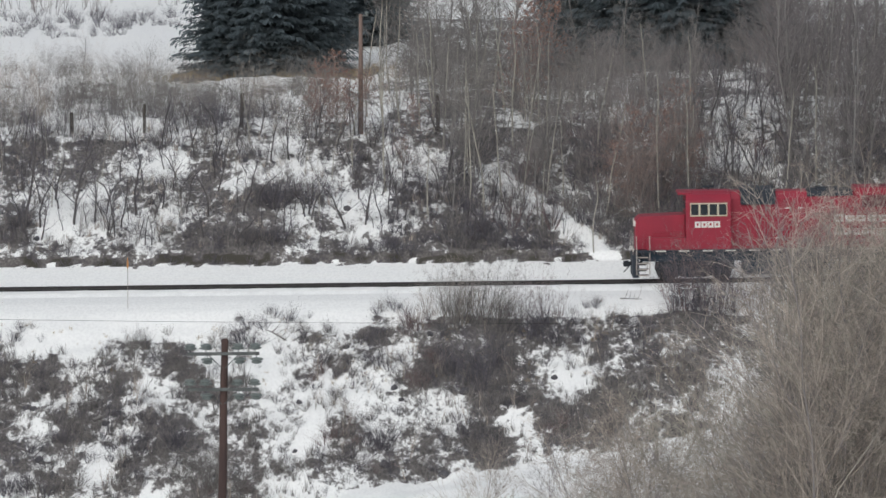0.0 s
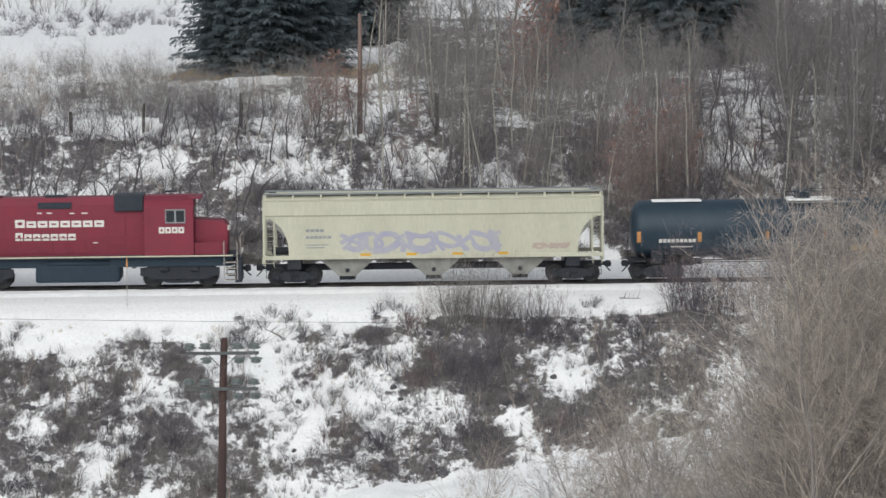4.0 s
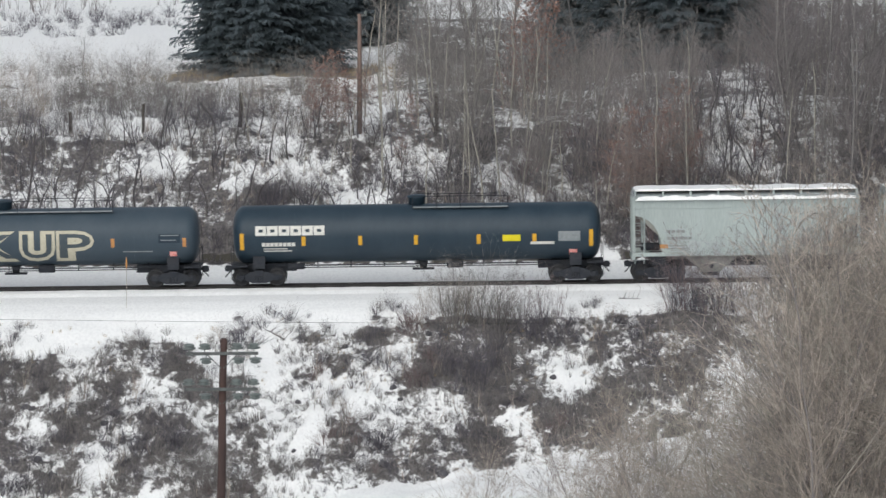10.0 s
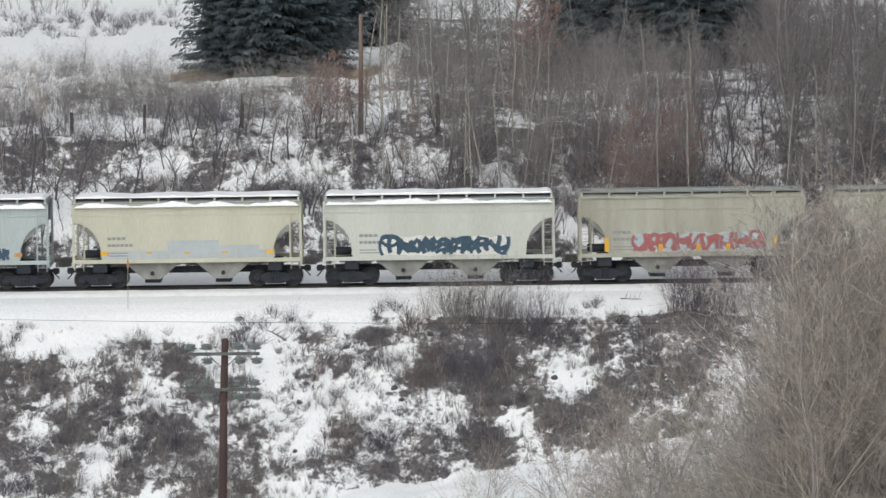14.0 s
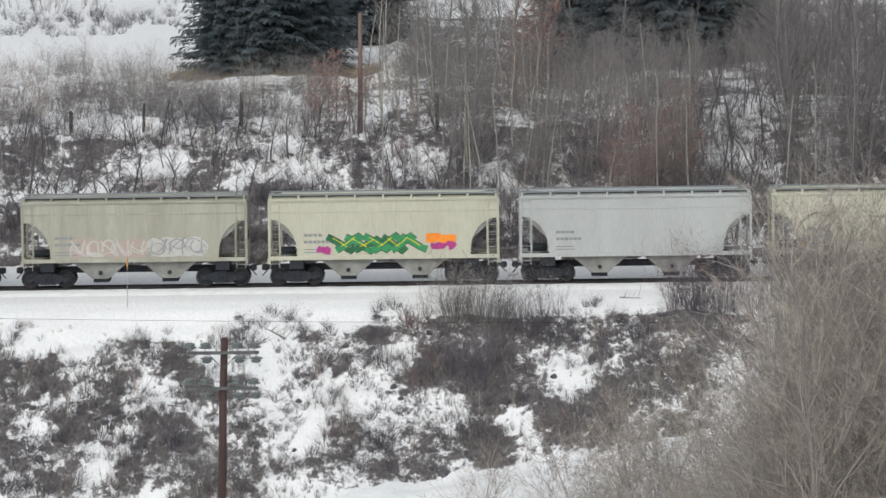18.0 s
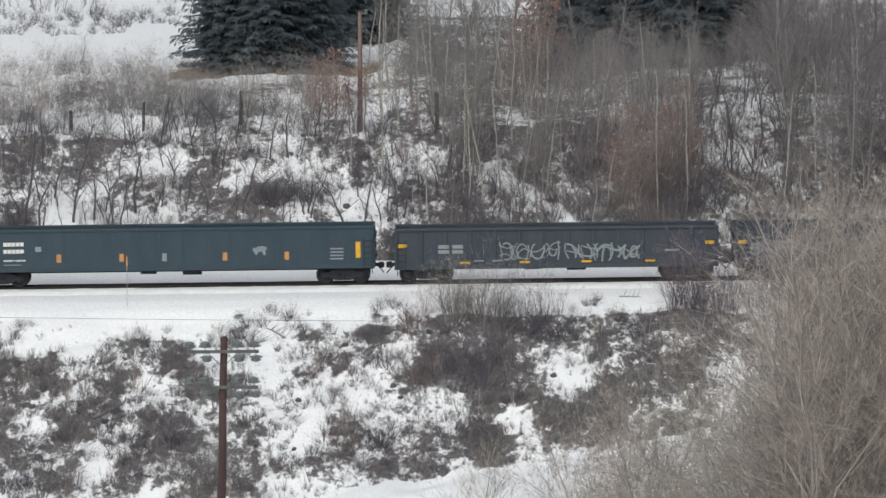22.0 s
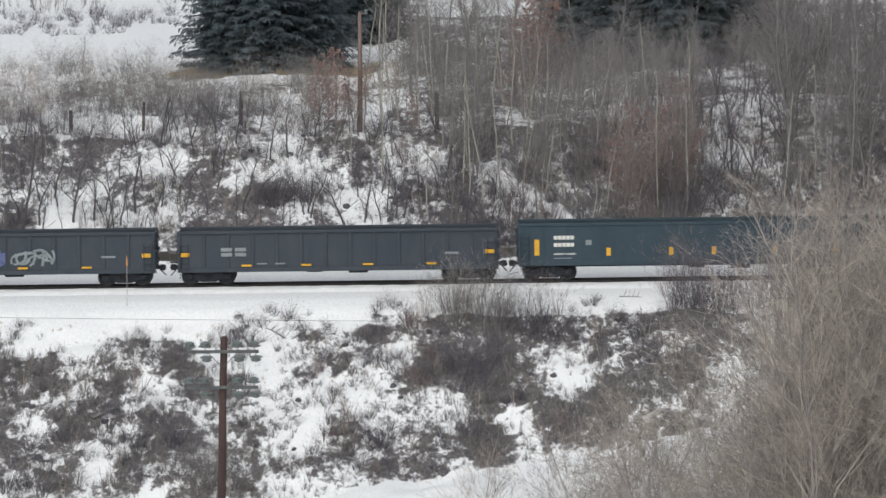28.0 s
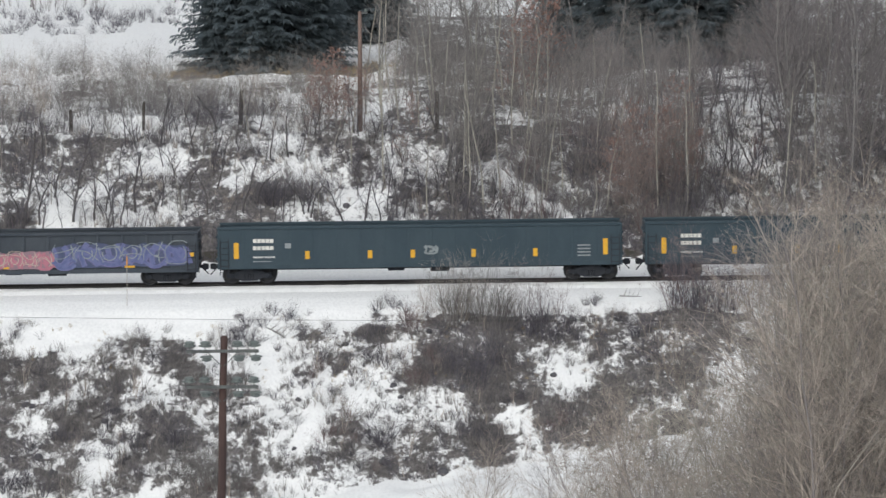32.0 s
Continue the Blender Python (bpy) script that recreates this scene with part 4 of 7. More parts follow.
# -- covered hoppers --
def hopper(start, length, paint, label, bays=2, snow=0.0, chute=None, top=4.55, sill=1.46, bogie_at=4.4, cut=1.35, bulge=False):
    """A covered hopper: curved side sheets cut away at the ends, slope sheets, chutes, roof with hatches and walkway."""
    car = vehicle("covered_hopper", start, length, label, "freight car", "covered hoppers")
    h = length / 2
    eave = top - 0.24
    # side sheets with rounded end cuts
    for s in (-1, 1):
        bm = bmesh.new()
        out = [(-h + 0.05, eave), (-h + 0.05, eave - 0.95)]
        for k in range(1, 7):
            a = k / 6 * math.pi / 2
            out.append((-h + 0.05 + cut * math.sin(a), eave - 0.95 - (eave - 0.95 - sill - 0.25) * (1 - math.cos(a))))
        out += [(-h + 0.05 + cut, sill)]
        out += [(-x, z) for x, z in out[::-1]]
        prism(bm, out, s * 1.52, s * 1.46)
        part("side_sheet", bm, paint, car)
        part("top_chord", box(bmesh.new(), -h, h, s * 1.575, s * 1.5, eave - 0.06, eave + 0.08, 0.02), paint, car)
        part("side_sill", box(bmesh.new(), -h, h, s * 1.56, s * 1.44, sill - 0.14, sill + 0.06, 0.02), paint, car)
        part("side_ridge", box(bmesh.new(), -h + 0.06, h - 0.06, s * 1.545, s * 1.515, eave - 0.60, eave - 0.54, 0.008), paint, car)
        if bulge:
            part("side_bulge", box(bmesh.new(), -h + 0.05, h - 0.05, s * 1.60, s * 1.5, eave - 0.8, eave - 0.06, 0.05), paint, car)
        n = int(length / 1.45)
        for k in range(1, n):
            x = -h + length * k / n
            if abs(x) < h - cut - 0.1:
                shared("side_seam", f"seam{eave - sill:.2f}", lambda: box(bmesh.new(), -0.012, 0.012, -0.007, 0.02, 0, eave - sill - 0.1), paint, car, pose(x, s * 1.521, sill + 0.06, 0, 0, 0 if s < 0 else 180))
        # end posts and corner ladders
        for e in (-1, 1):
            part("end_post", box(bmesh.new(), e * h - 0.05, e * h + 0.05, s * 1.55, s * 1.45, sill - 0.1, eave, 0.01), paint, car)
            part("end_brace", rod(bmesh.new(), (e * (h - 0.55), s * 1.48, sill), (e * (h - 0.55), s * 1.48, eave - 0.7), 0.035), paint, car)
            ladder(car, e * (h - 0.28), s * 1.55, sill - 0.5, eave, 0.45, paint, 9)
    # slope sheets inside
    bm = bmesh.new()
    prism(bm, [(-h + 0.12, eave), (-h + 0.12, eave - 0.9), (-h + cut + 0.75, sill + 0.1), (h - cut - 0.75, sill + 0.1), (h - 0.12, eave - 0.9), (h - 0.12, eave)], -1.45, 1.45)
    part("body", bm, chute or DUST, car)
    # roof with overhanging eaves
    bm = bmesh.new()
    sec = [(-1.6, eave + 0.05), (-1.2, top - 0.06), (-0.5, top), (0.5, top), (1.2, top - 0.06), (1.6, eave + 0.05), (1.6, eave), (-1.6, eave)]
    a = [bm.verts.new((-h - 0.03, y, z)) for y, z in sec]
    c = [bm.verts.new((h + 0.03, y, z)) for y, z in sec]
    bm.faces.new(a), bm.faces.new(c[::-1])
    for k in range(len(sec)):
        bm.faces.new((a[k], c[k], c[(k + 1) % len(sec)], a[(k + 1) % len(sec)]))
    bmesh.ops.recalc_face_normals(bm, faces=bm.faces[:])
    roof = part("roof", bm, GREY if snow else paint, car)
    part("hatch_cover", box(bmesh.new(), -h + 0.6, h - 0.6, -0.35, 0.35, top - 0.01, top + 0.07, 0.03), paint, roof)
    for s in (-1, 1):
        part("roof_walkway", box(bmesh.new(), -h, h, s * 1.42, s * 0.85, top + 0.03, top + 0.07), GREY, roof)
        for k in range(int(length / 1.4) + 1):
            x = -h + 0.1 + (length - 0.2) * k / int(length / 1.4)
            shared("walkway_bracket", "walkway_bracket", lambda: box(bmesh.new(), -0.05, 0.05, -0.3, 0.3, -0.2, 0.03), paint, roof, pose(x, s * 1.2, top))
    if snow:
        for s, y0, y1, z0, thick in ((-1, -1.5, 1.45, top + 0.06, 0.20), (-1, -1.74, -1.54, eave - 0.16, 0.33)):
            bm = bmesh.new()
            rnd = random.Random(start + y0)
            n = 60
            rows = []
            for k in range(n + 1):
                x = -h + 0.08 + (length - 0.16) * k / n
                t = thick * (0.55 + 0.5 * noise.noise(Vector((x * 0.9, start, y0))) + rnd.uniform(-0.1, 0.1)) * snow
                t = max(0.02, t) if 0 < k < n else 0.01
                rows.append([bm.verts.new((x, y0, z0)), bm.verts.new((x, y0 + 0.02, z0 + t * 0.8)), bm.verts.new((x, (y0 + y1) / 2, z0 + t)), bm.verts.new((x, y1, z0 + t * 0.7)), bm.verts.new((x, y1, z0))])
            for p, q in zip(rows, rows[1:]):
                for k in range(5):
                    bm.faces.new((p[k], p[(k + 1) % 5], q[(k + 1) % 5], q[k]))
            bm.faces.new(rows[0]), bm.faces.new(rows[-1][::-1])
            bmesh.ops.recalc_face_normals(bm, faces=bm.faces[:])
            part("snow_cap", bm, SNOW, roof, "wind-packed snow on the roof")
    # chutes
    room = length - 2 * cut - 1.6
    for k in range(bays):
        x = -room / 2 + room * (k + 0.5) / bays
        w = min(1.55, room / bays * 0.47)
        bm = bmesh.new()
        prism(bm, [(x - w, sill), (x - 0.42, 0.48), (x + 0.42, 0.48), (x + w, sill)], -1.2, 1.2, 0.02)
        c = part("hopper_bay", bm, chute or DUST, car)
        part("outlet_gate", box(bmesh.new(), x - 0.4, x + 0.4, -0.95, 0.95, 0.28, 0.48, 0.02), IRON, c)
        part("gate_pinion", lathe(bmesh.new(), [(-1.32, 0.11), (-1.2, 0.11), (-1.18, 0.05)], "Y", 10, (x, 0, 0.78)), IRON, c)
    # centre sill, end platforms, brake gear, hose
    part("centre_sill", box(bmesh.new(), -h + 0.05, h - 0.05, -0.3, 0.3, 0.72, 1.02, 0.02), IRON, car)
    for e in (-1, 1):
        part("end_sill", box(bmesh.new(), e * h - 0.1, e * h + 0.06, -1.5, 1.5, sill - 0.32, sill - 0.05, 0.02), paint, car)
        part("bolster_plate", box(bmesh.new(), e * bogie_at - 0.35, e * bogie_at + 0.35, -1.4, 1.4, 0.86, sill - 0.1, 0.03), IRON, car)
        part("sill_step", rod(rod(rod(bmesh.new(), (e * (h - 0.1), -1.5, 0.45), (e * (h - 0.5), -1.5, 0.45), 0.02), (e * (h - 0.1), -1.5, 0.45), (e * (h - 0.1), -1.5, sill), 0.02), (e * (h - 0.5), -1.5, 0.45), (e * (h - 0.5), -1.5, sill), 0.02), IRON, car)
        bogie(car, e * bogie_at)
    part("brake_reservoir", lathe(bmesh.new(), [(-0.5, 0.05), (-0.45, 0.2), (0.45, 0.2), (0.5, 0.05)], "X", 12, (-h + 0.85, -0.6, 1.75)), IRON, car)
    part("brake_wheel", lathe(bmesh.new(), [(0, 0.28), (0.04, 0.28)], "X", 14, (h + 0.06, -0.7, 2.6)), IRON, car)
    couplers(car, h)
    return car


def marks(car, x0, z, paint, rnd, y=-1.52, rows=2):
    """Reporting marks and data as small dark bars."""
    for k in range(rows):
        decal("marking", car, word_blocks(rnd, x0, x0 + (0.95 if k == 0 else 1.3), z - k * 0.34, z - k * 0.34 + 0.14, 4 if k == 0 else 6, 0.18), paint, flat_y(y))
    for k in range(2):
        decal("data_line", car, [(x0, x0 + rnd.uniform(0.8, 1.2), z - rows * 0.34 - k * 0.14, z - rows * 0.34 - k * 0.14 + 0.05)], paint, flat_y(y))


# -- tank cars --
def tank_car(start, length, paint, label, dome, platform, radius=1.45, mid=2.58):
    """A tank car: one welded barrel with domed ends, saddle bolsters, top platform with railings, draft sills and underslung gear."""
    car = vehicle("tank_car", start, length, label, "tank car", "tank cars")
    h = length / 2
    rings = [(-h + 0.02, 0.45), (-h + 0.07, 0.88), (-h + 0.16, 1.14), (-h + 0.30, 1.32), (-h + 0.5, radius - 0.01)]
    rings += [(-h + 0.7 + (length - 1.4) * k / 14, radius) for k in range(15)]
    rings += [(-x, r) for x, r in rings[4::-1]]
    barrel = part("barrel", lathe(bmesh.new(), rings, "X", 48, (0, 0, mid)), paint, car)
    for k in range(1, 7):
        x = -h + 0.7 + (length - 1.4) * k / 7
        shared("weld_seam", f"weld{radius}", lambda: lathe(bmesh.new(), [(-0.012, radius + 0.004), (0.012, radius + 0.004)], "X", 48), paint, barrel, pose(x, 0, mid))
    # top fittings
    x = dome
    d = part("manway", lathe(bmesh.new(), [(mid + radius - 0.08, 0.42), (mid + radius + 0.28, 0.42), (mid + radius + 0.32, 0.5), (mid + radius + 0.40, 0.5), (mid + radius + 0.46, 0.3), (mid + radius + 0.48, 0.05)], "Z", 18, (x, 0, 0)), TANK_BLACK, car)
    p0, p1 = platform
    top = mid + radius
    for s in (-1, 1):
        part("platform", box(bmesh.new(), p0, p1, s * 0.95, s * 0.45, top - 0.16, top - 0.11), GREY, car)
        bm = bmesh.new()
        n = 5
        for k in range(n):
            xx = p0 + (p1 - p0) * k / (n - 1)
            rod(bm, (xx, s * 0.95, top - 0.2), (xx, s * 0.95, top + 0.42), 0.018)
        rod(bm, (p0, s * 0.95, top + 0.42), (p1, s * 0.95, top + 0.42), 0.016)
        part("platform_rail", bm, IRON, car)
    # underframe
    for e in (-1, 1):
        part("draft_sill", box(bmesh.new(), *sorted((e * (h - 3.2), e * (h - 0.02))), -0.32, 0.32, 0.72, 1.12, 0.03), IRON, car)
        bm = bmesh.new()
        sec = [(-1.12, 0.92), (-1.12, 1.2), (-0.95, 1.7), (0.95, 1.7), (1.12, 1.2), (1.12, 0.92)]
        a = [bm.verts.new((e * (h - 1.32) - 0.3, y, z)) for y, z in sec]
        c = [bm.verts.new((e * (h - 1.32) + 0.3, y, z)) for y, z in sec]
        bm.faces.new(a), bm.faces.new(c[::-1])
        for k in range(6):
            bm.faces.new((a[k], c[k], c[(k + 1) % 6], a[(k + 1) % 6]))
        bmesh.ops.recalc_face_normals(bm, faces=bm.faces[:])
        part("saddle", bm, IRON, car)
        part("end_platform", box(bmesh.new(), *sorted((e * (h - 0.75), e * (h + 0.1))), -1.45, 1.45, 1.02, 1.08, 0.01), IRON, car)
        bm = bmesh.new()
        for s in (-1.42, 1.42):
            rod(bm, (e * (h + 0.05), s, 1.05), (e * (h + 0.05), s, 1.95), 0.022)
            rod(bm, (e * (h + 0.05), s, 0.4), (e * (h + 0.05), s, 1.05), 0.022)
            rod(bm, (e * (h - 0.35), s, 0.4), (e * (h - 0.35), s, 1.05), 0.022)
            rod(bm, (e * (h - 0.35), s, 0.4), (e * (h + 0.05), s, 0.4), 0.022)
        rod(bm, (e * (h + 0.05), -1.42, 1.95), (e * (h + 0.05), 1.42, 1.95), 0.022)
        part("end_rail", bm, IRON, car)
        bogie(car, e * (h - 1.32))
    bm = bmesh.new()
    rod(bm, (-h + 2.3, -0.55, 1.02), (h - 2.3, -0.55, 1.02), 0.035)
    rod(bm, (-h + 2.3, -0.2, 0.88), (h - 2.3, -0.2, 0.88), 0.025)
    for k in range(9):
        xx = -h + 2.6 + (length - 5.2) * k / 8
        rod(bm, (xx, -0.5, 0.86), (xx, -0.5, 1.35), 0.03)
    part("brake_pipe", bm, IRON, car)
    part("bottom_outlet", lathe(bmesh.new(), [(0.72, 0.16), (0.95, 0.2), (1.3, 0.32)], "Z", 14, (0.3, 0, 0)), IRON, car)
    part("outlet_skid", box(bmesh.new(), -0.25, 0.85, -0.3, 0.3, 0.7, 0.78, 0.02), IRON, car)
    part("brake_cylinder", lathe(bmesh.new(), [(-0.42, 0.05), (-0.4, 0.16), (0.4, 0.16), (0.42, 0.05)], "X", 12, (-h + 3.2, -0.6, 0.98)), IRON, car)
    part("air_reservoir", lathe(bmesh.new(), [(-0.42, 0.05), (-0.4, 0.2), (0.4, 0.2), (0.42, 0.05)], "X", 12, (1.9, -0.5, 1.0)), IRON, car)
    couplers(car, h)
    car_y = lambda z: -math.sqrt(max(0.05, radius ** 2 - (z - mid) ** 2))
    return car, car_y


# -- gondolas --
def gondola(start, length, paint, label, ribs, top=2.86, floor=1.02, bogie_at=6.55, rib_w=0.16):
    """An open gondola: deep ribbed sides, top chord, ends, floor, centre sill."""
    car = vehicle("gondola_car", start, length, label, "freight car", "gondola cars")
    h = length / 2
    for s in (-1, 1):
        part("side_sheet", box(bmesh.new(), -h, h, s * 1.50, s * 1.45, floor, top, 0.006), paint, car)
        part("top_chord", box(bmesh.new(), -h, h, s * 1.60, s * 1.42, top - 0.05, top + 0.09, 0.025), paint, car)
        part("side_sill", box(bmesh.new(), -h, h, s * 1.56, s * 1.40, floor - 0.16, floor + 0.06, 0.02), paint, car)
        if length > 18:
            part("side_panel", box(bmesh.new(), -h + 0.15, h - 0.15, s * 1.562, s * 1.49, floor + 0.05, top - 0.06, 0.006), paint, car)
        for k in range(ribs + 1):
            x = -h + 0.12 + (length - 0.24) * k / ribs
            shared("rib", f"rib{top - floor:.2f}{rib_w}", lambda: prism(bmesh.new(), [(-rib_w / 2, 0), (-rib_w / 2, top - floor - 0.1), (rib_w / 2, top - floor - 0.1), (rib_w / 2, 0)], -0.072, 0.0, 0.034), paint, car, pose(x, s * 1.497, floor + 0.05, 0, 0, 0 if s < 0 else 180))
        for e in (-1, 1):
            ladder(car, e * (h - 0.35), s * 1.62, floor - 0.45, top - 0.5, 0.42, IRON, 6)
    for e in (-1, 1):
        part("end_sheet", box(bmesh.new(), *sorted((e * h, e * (h - 0.08))), -1.45, 1.45, floor, top, 0.01), paint, car)
        for k in range(3):
            part("end_rib", box(bmesh.new(), *sorted((e * h, e * (h + 0.08))), -1.4, 1.4, floor + 0.3 + k * 0.55, floor + 0.42 + k * 0.55, 0.02), paint, car)
        bogie(car, e * bogie_at)
        part("bolster_plate", box(bmesh.new(), e * bogie_at - 0.3, e * bogie_at + 0.3, -1.4, 1.4, 0.84, floor, 0.03), IRON, car)
    part("deck", box(bmesh.new(), -h + 0.08, h - 0.08, -1.45, 1.45, floor - 0.05, floor + 0.05), IRON, car)
    part("centre_sill", box(bmesh.new(), -h + 0.1, h - 0.1, -0.3, 0.3, 0.66, floor - 0.05, 0.02), IRON, car)
    part("brake_cylinder", lathe(bmesh.new(), [(-0.42, 0.05), (-0.4, 0.16), (0.4, 0.16), (0.42, 0.05)], "X", 12, (-1.2, -0.8, 0.76)), IRON, car)
    part("air_reservoir", lathe(bmesh.new(), [(-0.5, 0.05), (-0.47, 0.2), (0.47, 0.2), (0.5, 0.05)], "X", 12, (1.0, -0.8, 0.74)), IRON, car)
    couplers(car, h)
    return car


def build_train():
    rnd = random.Random(77)
    Y = flat_y(-1.52)
    # the left ends stand this far from the line's middle at the start
    locomotive(9.43, 16.8, RED, False, False, "bright red diesel locomotive with a low nose, leading the train")
    locomotive(27.26, 16.74, RED_OLD, True, True, "faded dark red diesel locomotive coupled cab to the rear")

    big = hopper(45.06, 17.03, HOP_CREAM, "long cream covered hopper with faded lilac graffiti", 3, 0, DUST, 4.6, 1.5, 7.0, 1.2, True)
    marks(big, -6.4, 2.75, GREY, rnd)
    graffiti(big, 5, -4.7, 3.4, 1.65, 2.75, 5, G_LILAC, None, Y, 0.26, "faded lilac spray-painted letters")
    graffiti(big, 6, 5.0, 6.8, 1.75, 2.1, 3, G_SALMON, None, Y, 0.12, "faded salmon spray-painted scrawl")
    for x in (-3.4, -1.1, 1.2, 3.5):
        decal("reflector", big, [(x - 0.26, x + 0.26, 1.52, 1.64)], YELLOW, flat_y(-1.56))

    tanks = [(63.49, 18.03, TANK_BLACK, "blue-black tank car with snow on its platform and pale scrawl", -0.3, (-1.2, 2.6)),
             (83.17, 18.66, TANK_BLACK, "blue-black tank car with white block lettering and yellow panel", -0.02, (-4.9, 1.05)),
             (103.34, 19.23, TANK_SLATE, "dusty slate-grey tank car with large cream graffiti", -0.25, (-1.1, 5.3)),
             (124.26, 18.57, TANK_BLACK, "blue-black tank car with white block lettering and lemon panel", 0.0, (-0.2, 4.6))]
    made = []
    for start, ln, paint, label, dome, plat in tanks:
        made.append(tank_car(start, ln, paint, label, dome, plat))
    # first tank
    car, cy = made[0]
    for x in (-8.6, -5.55):
        decal("reflector", car, [(x - 0.1, x + 0.1, 2.0, 2.55 if x < -8 else 2.5)], ORANGE, cy)
    for x in (-2.15, 0.78, 3.28, 5.36, 8.55):
        decal("reflector", car, [(x - 0.1, x + 0.1, 2.0, 2.5)], ORANGE, cy)
    decal("panel", car, [(2.05, 2.85, 1.42, 1.75)], YELLOW, cy)
    decal("marking", car, word_blocks(rnd, -7.6, -5.7, 1.98, 2.16, 9, 0.2), WHITE, cy)
    decal("data_line", car, [(-7.0, -5.9, 1.72, 1.78)], WHITE, cy)
    decal("data_panel", car, [(7.25, 8.4, 2.0, 2.55)], GREY, cy)
    decal("marking", car, word_blocks(rnd, 5.0, 7.4, 1.82, 1.92, 9, 0.2), GREY, cy)
    decal("placard", car, [(7.75, 8.1, 1.45, 1.75)], LAMP_RED, cy)
    graffiti(car, 8, -4.2, -0.6, 1.5, 2.25, 7, GREY, None, cy, 0.05, "thin pale spray-painted scrawl")
    graffiti(car, 9, -0.5, 3.3, 1.85, 2.2, 8, GREY, None, cy, 0.04, "thin pale spray-painted scrawl")
    part("snow_patch", box(bmesh.new(), -1.1, 1.2, -1.0, 1.0, 3.98, 4.07, 0.03), SNOW, car, "snow lying along the top")
    part("snow_patch", box(bmesh.new(), -7.9, -5.4, -0.6, 0.6, 3.97, 4.04, 0.02), SNOW, car, "snow lying along the top")
    # second and fourth tanks carry a block word, reflectors and panels
    for i, panel_x in ((1, -1.1), (3, 5.15)):
        car, cy = made[i]
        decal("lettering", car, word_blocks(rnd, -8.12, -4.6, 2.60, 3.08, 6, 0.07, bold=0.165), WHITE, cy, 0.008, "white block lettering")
        decal("marking", car, word_blocks(rnd, -7.8, -6.1, 2.05, 2.24, 8, 0.15), GREY if i == 1 else WHITE, cy)
        decal("data_line", car, [(-7.7, -6.3, 1.78, 1.84), (-7.7, -6.5, 1.9, 1.95)], GREY if i == 1 else WHITE, cy)
        for x in ((-8.6, -5.1, -2.95, -0.82, 2.15, 5.0, 8.5) if i == 1 else (-8.8, -5.7, -2.85, -0.05, 3.1, 5.9, 8.75)):
            tall = 0.42 if abs(x) > 8 else 0.24
            decal("reflector", car, [(x - 0.1, x + 0.1, 2.3 - tall, 2.3 + tall)], YELLOW, cy)
        decal("panel", car, [(panel_x - 0.85, panel_x + 0.05, 2.18, 2.5)], LEMON, cy)
        decal("data_panel", car, [(7.1, 8.2, 2.15, 2.65)], GREY, cy)
        decal("placard", car, [(7.65, 8.05, 1.42, 1.72)], LAMP_RED, cy)
        decal("label_plate", car, [(6.3, 6.95, 2.08, 2.42)] if i == 1 else [(5.7, 6.9, 2.0, 2.14)], WHITE, cy)
        graffiti(car, 30 + i, -3.0, -0.8, 1.5, 1.75, 5, G_SILVER, None, cy, 0.03, "faint scrawl") if i == 1 else None
    # third tank: large cream letters
    car, cy = made[2]
    for letter, xa, xb in (("W", -6.22, -3.56), ("A", -3.66, -1.65), ("K", -1.66, 0.58), ("U", 0.60, 2.40), ("P", 2.46, 4.37)):
        big_word(car, letter, xa, xb, 1.42, 2.98, cy)
    decal("yellow_patch", car, [(-5.12, -4.72, 1.72, 1.88), (-5.02, -4.82, 1.88, 2.04)], LEMON, cy, 0.02, "yellow sprayed patch")
    for x in (-9.1, 5.3, 8.9):
        decal("reflector", car, [(x - 0.09, x + 0.09, 2.1, 2.55)], ORANGE, cy)
    decal("marking", car, word_blocks(rnd, -8.2, -6.6, 2.15, 2.32, 8, 0.2), GREY, cy)
    decal("data_line", car, [(-8.1, -6.4, 1.85, 1.9)], GREY, cy)
    decal("data_panel", car, [(7.6, 8.7, 2.3, 2.75)], FRAME_BLUE, cy)
    decal("data_line", car, [(7.7, 8.6, 2.66, 2.7), (7.7, 8.5, 2.42, 2.46), (5.8, 7.3, 1.85, 1.9)], GREY, cy)
    decal("placard", car, [(8.15, 8.5, 1.6, 1.85)], LAMP_RED, cy)

    # ten short covered hoppers
    short = [(144.43, 11.31, HOP_BLUE, "pale blue-grey covered hopper with snow on its roof", 1.0),
             (157.06, 11.29, HOP_BLUE, "pale blue-grey covered hopper with snow and dark blue graffiti", 1.0),
             (169.63, 11.43, HOP_CREAM, "cream covered hopper with snow and grey cover-up paint", 1.0),
             (182.23, 11.54, HOP_PALE, "pale cream covered hopper with snow and black-white graffiti", 1.0),
             (195.09, 11.26, HOP_TAN, "weathered tan covered hopper with red graffiti", 0.0),
             (207.63, 11.26, HOP_TAN, "weathered tan covered hopper with white graffiti and rust", 0.0),
             (220.31, 11.26, HOP_TAN, "dusty cream covered hopper with pinkish-white graffiti", 0.0),
             (232.71, 11.51, HOP_CREAM, "cream covered hopper with bright green graffiti", 0.0),
             (245.34, 11.57, HOP_WHITE, "white-grey clean covered hopper", 0.0),
             (258.0, 11.51, HOP_CREAM, "cream covered hopper with yellow reflectors", 0.0)]
